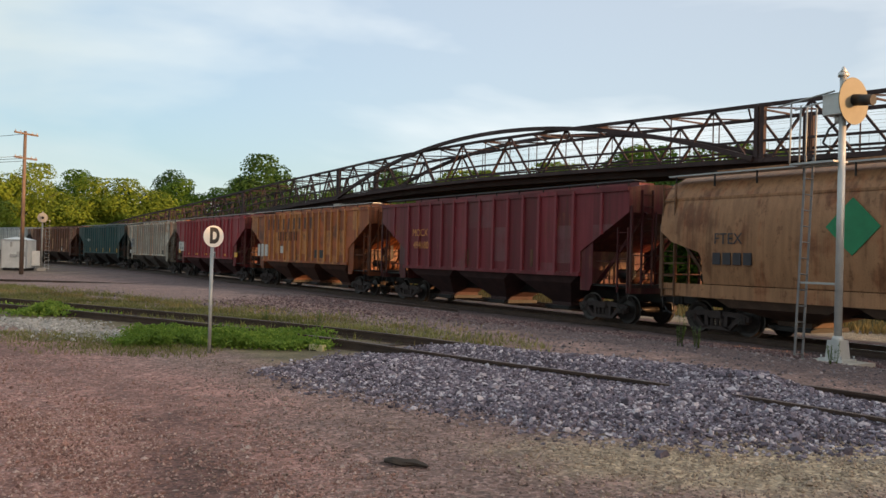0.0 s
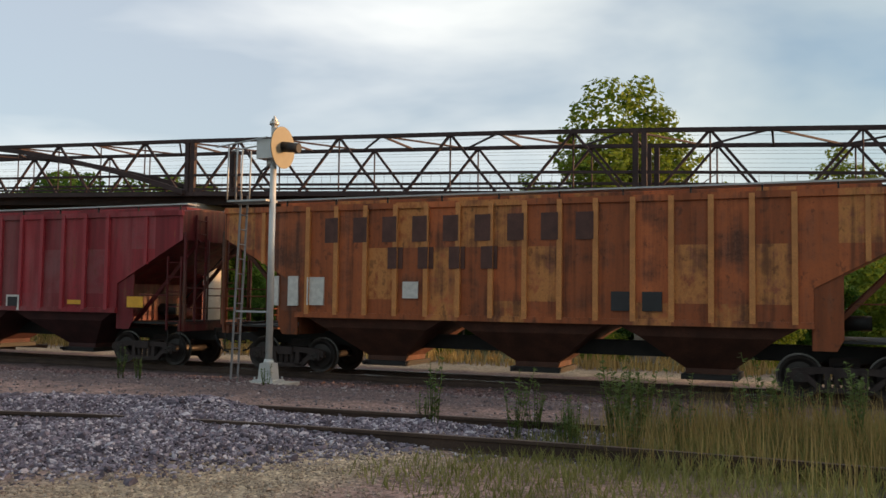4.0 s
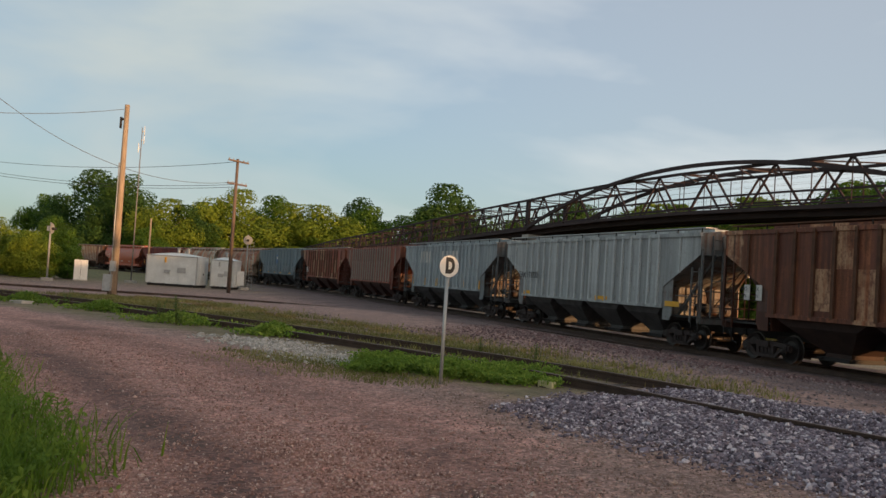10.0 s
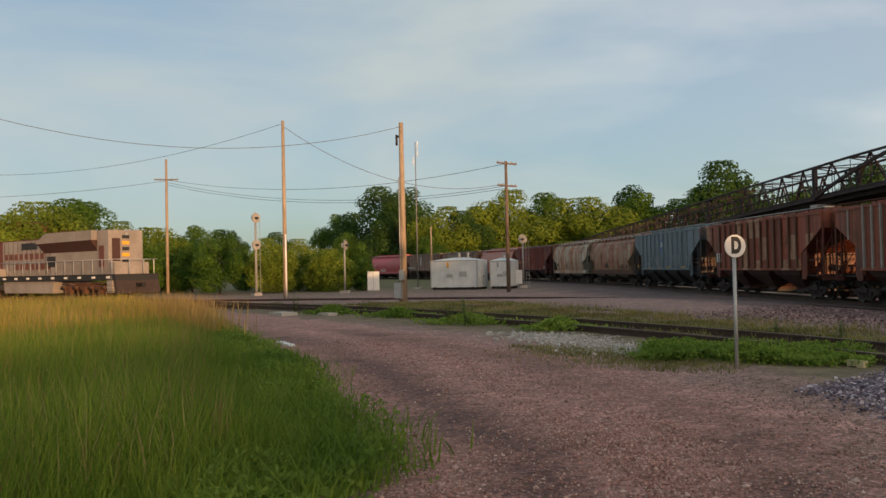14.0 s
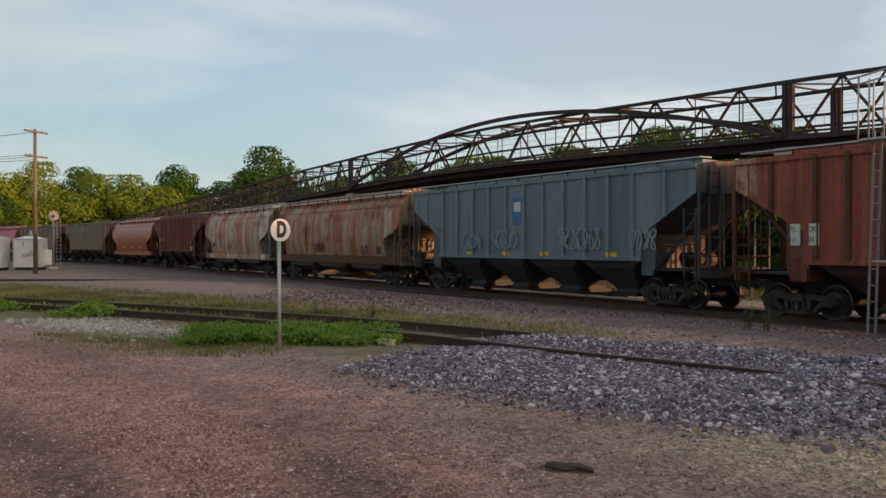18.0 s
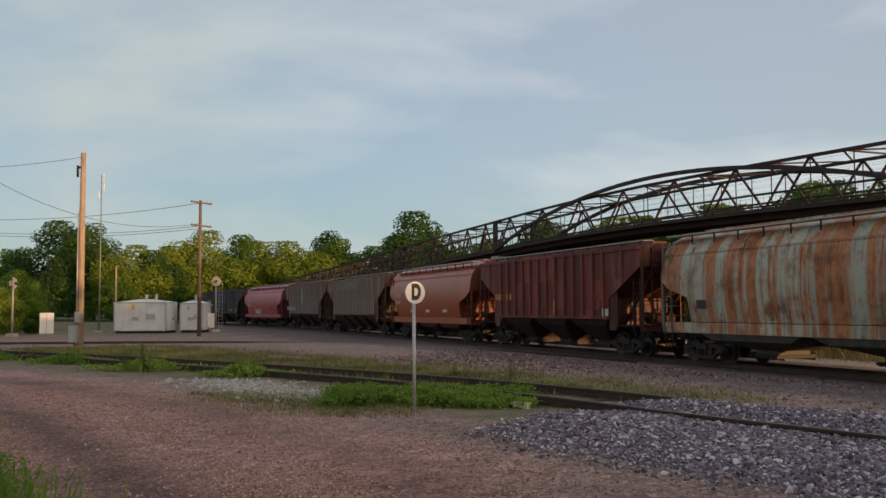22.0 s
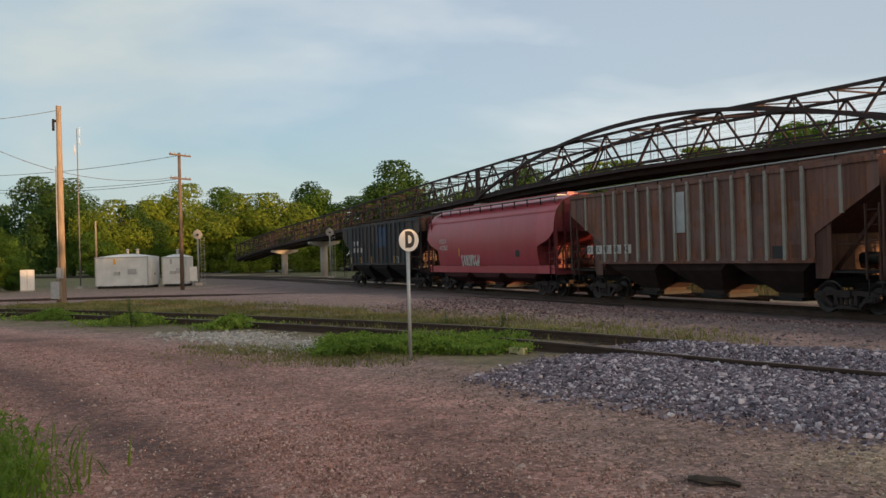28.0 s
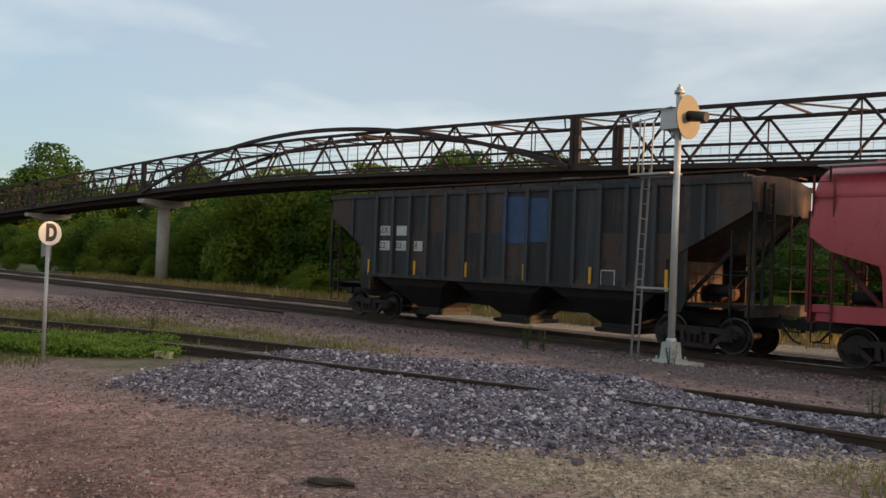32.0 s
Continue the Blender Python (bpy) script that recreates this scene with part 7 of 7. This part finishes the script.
x, y = np.repeat(x[k], 3), np.repeat(y[k], 3)
x, y = x + rg.normal(0, 0.05, len(x)), y + rg.normal(0, 0.05, len(y))
leafage("weed_patch", "bright green low weeds round the sign post", x, y, 0.19 + 0.11 * wob(x, y, 1.9, 3), 0.034, M_WEED, 24)
x, y = in_outline([(-8.5, 17.0), (-6.0, 16.6), (-3.5, 14.4), (-4.6, 13.4), (-7, 15.4)], 4500, 31, 0.6)
blades("dry_verge_grass", "thin dry grass at the road's edge", x, y, 0.09 + 0 * x, 0.008, M_DRYGRASS, 32, 1.0)
x, y = in_outline([(-26, 36), (-14, 28.5), (-7.5, 23.5), (-2.5, 19.2), (1.2, 15.8), (2.0, 16.4), (-1.5, 20.6), (-7, 26.5), (-13, 32), (-22, 40)], 34000, 33, 0.8)
k = wob(x, y, 0.9, 2) > -0.35
blades("yard_grass", "patchy yellowing grass between the tracks", x[k], y[k], 0.14 + 0.07 * wob(x[k], y[k], 1.3, 1), 0.011, M_DRYGRASS, 34, 0.9)
k = wob(x, y, 1.3, 8) > 0.35
blades("yard_straw", "dry straw coloured grass between the tracks", x[k], y[k], 0.16 + 0 * x[k], 0.010, M_STRAW, 35, 0.6)
fr = [N_ * n_ + U_ * s_ for n_, s_ in ((26.8, 14), (26.8, -74), (30.5, -74), (31.5, -40), (29.5, 14))]
x, y = in_outline([(p.x, p.y) for p in fr], 30000, 61, 0.5)
k = wob(x, y, 0.8, 5) > -0.45
blades("dry_fringe", "tall dry tan grass at the foot of the woods", x[k], y[k], 0.50 + 0.25 * wob(x[k], y[k], 0.6, 2), 0.022, M_STRAW, 62, 0.5)
x, y = in_outline([(4.0, 6.6), (5.8, 7.2), (8.2, 6.6), (12.0, 4.6), (12, 2.5), (7, 3.5), (3.6, 5.0)], 11000, 25, 0.5)
blades("weed_field", "weeds and grass at the end of the siding", x, y, 0.14 + 0.34 * step(5.0, 8.5, x) * (0.6 + 0.4 * wob(x, y, 2.0, 4)), 0.007, M_DRYGRASS, 26, 0.7)
x, y = in_outline([(6.0, 6.6), (8.2, 6.4), (12.0, 4.4), (12, 2.5), (7, 3.5)], 3500, 27, 0.4)
blades("seed_heads", "dry tan stalks among the weeds", x, y, 0.62 + 0 * x, 0.004, M_STRAW, 28, 0.3)
x, y = in_outline([(-4.5, 4.6), (-5.1, 6.7), (-7.7, 9.0), (-10.6, 12.3), (-16.5, 17.5), (-17.2, 17.0), (-11.8, 11.0), (-9.0, 7.6), (-7.0, 5.0), (-5.8, 3.3)], 15000, 29, 0.22)
rg = np.random.default_rng(81)
ci = rg.integers(0, len(x), 1500)
x, y = np.repeat(x[ci], 24) + rg.normal(0, 0.10, 36000), np.repeat(y[ci], 24) + rg.normal(0, 0.10, 36000)
leafage("verge_weeds", "short bright green weeds along the road edge", x, y, 0.20 + 0.12 * wob(x, y, 1.7, 2), 0.030, M_WEED, 30)
x, y = in_outline([(-4.5, 4.6), (-5.1, 6.7), (-7.7, 9.0), (-10.6, 12.3), (-11.8, 11.0), (-9.0, 7.6), (-7.0, 5.0), (-5.8, 3.3)], 9000, 82, 0.3)
blades("field_undergrowth", "dense green grass at the foot of the meadow", x, y, 0.34 + 0 * x, 0.008, M_GRASS, 83, 1.0)
rg = np.random.default_rng(78)
for (cx, cy), r in zip(((-16.6, 25.6), (-12.6, 22.9), (-9.2, 21.2), (-20.5, 27.3)), (0.8, 0.9, 0.6, 0.7)):
    x, y = cx + rg.normal(0, r * 0.8, 1500), cy + rg.normal(0, r * 0.4, 1500)
    leafage("bushy_weeds", "clump of bushy green weeds beside the siding", x, y, 0.40 - 0.26 * np.clip(np.hypot(x - cx, y - cy) / r, 0, 1), 0.05, M_WEED, 79)


def weed(label, x, y, h, n, seed):
    rg = random.Random(seed)
    w = thing("weed", label, "weed", pose(x, y, gz(x, y)), "single weeds")
    leaves = Geo()
    for i in range(n):
        a, l = rg.uniform(0, 6.283), rg.uniform(0.1, 0.3) * h
        t = Vector((l * math.cos(a), l * math.sin(a), h * rg.uniform(0.6, 1.05)))
        part("stem", Geo().tube((0.05 * math.cos(a), 0.05 * math.sin(a), -0.02), t, 0.006, 0.003, 5), M_WEED_DULL, w)
        for j in range(30):
            k = rg.uniform(0.15, 1.0)
            c, b, s = t * k, rg.uniform(0, 6.283), rg.uniform(0.05, 0.11) * h
            d = Vector((math.cos(b), math.sin(b), rg.uniform(-0.2, 0.6)))
            e = d.cross(Vector((0, 0, 1))).normalized() * s * 0.32
            leaves.add([c, c + d * s * 0.5 + e, c + d * s, c + d * s * 0.5 - e], [(0, 1, 2, 3)])
    part("foliage", leaves, M_WEED_DULL, w)
    return w


for i, (x, y, h) in enumerate(((4.86, 18.0, 0.62), (5.1, 17.6, 0.45), (6.9, 15.6, 0.4), (6.7, 7.7, 0.6), (7.2, 6.9, 0.9), (8.0, 7.4, 0.8), (9.1, 6.2, 1.0), (10.2, 5.6, 0.9), (6.6, 6.1, 0.6), (-22.6, 27.8, 0.75), (-18.4, 26.4, 0.6), (-12.2, 22.0, 0.8), (-13.0, 22.6, 0.6), (-2.6, 19.5, 0.45), (-4.0, 20.6, 0.4), (8.6, 4.8, 0.8), (11.0, 4.2, 0.9))):
    weed("leafy green weed growing in the gravel", x, y, h, 9, i)
rw = random.Random(44)
for i in range(22):
    x = rw.uniform(5.4, 11.5)
    weed("tall yellow green weed at the end of the siding", x, 8.6 - 0.42 * x + rw.uniform(0.4, 3.0), rw.uniform(0.35, 0.85), 8, 100 + i)


# ---------------------------------------------------------------- movement
def motions():
    times = [-2.0, -1.0] + [float(t) for t in range(0, 33)] + [33.0, 34.0]
    for car, s0 in TRAIN:
        walk(car, [(t, train_pose(s0 + SPEED * t)) for t in times])
    turn = math.degrees(SPEED / 15 / WHEEL_R)
    for wheel, wx in WHEELS:
        walk(wheel, [(k / 15, pose(wx, 0, WHEEL_R, 0, turn * k, 0)) for k in range(0, 481)])


motions()
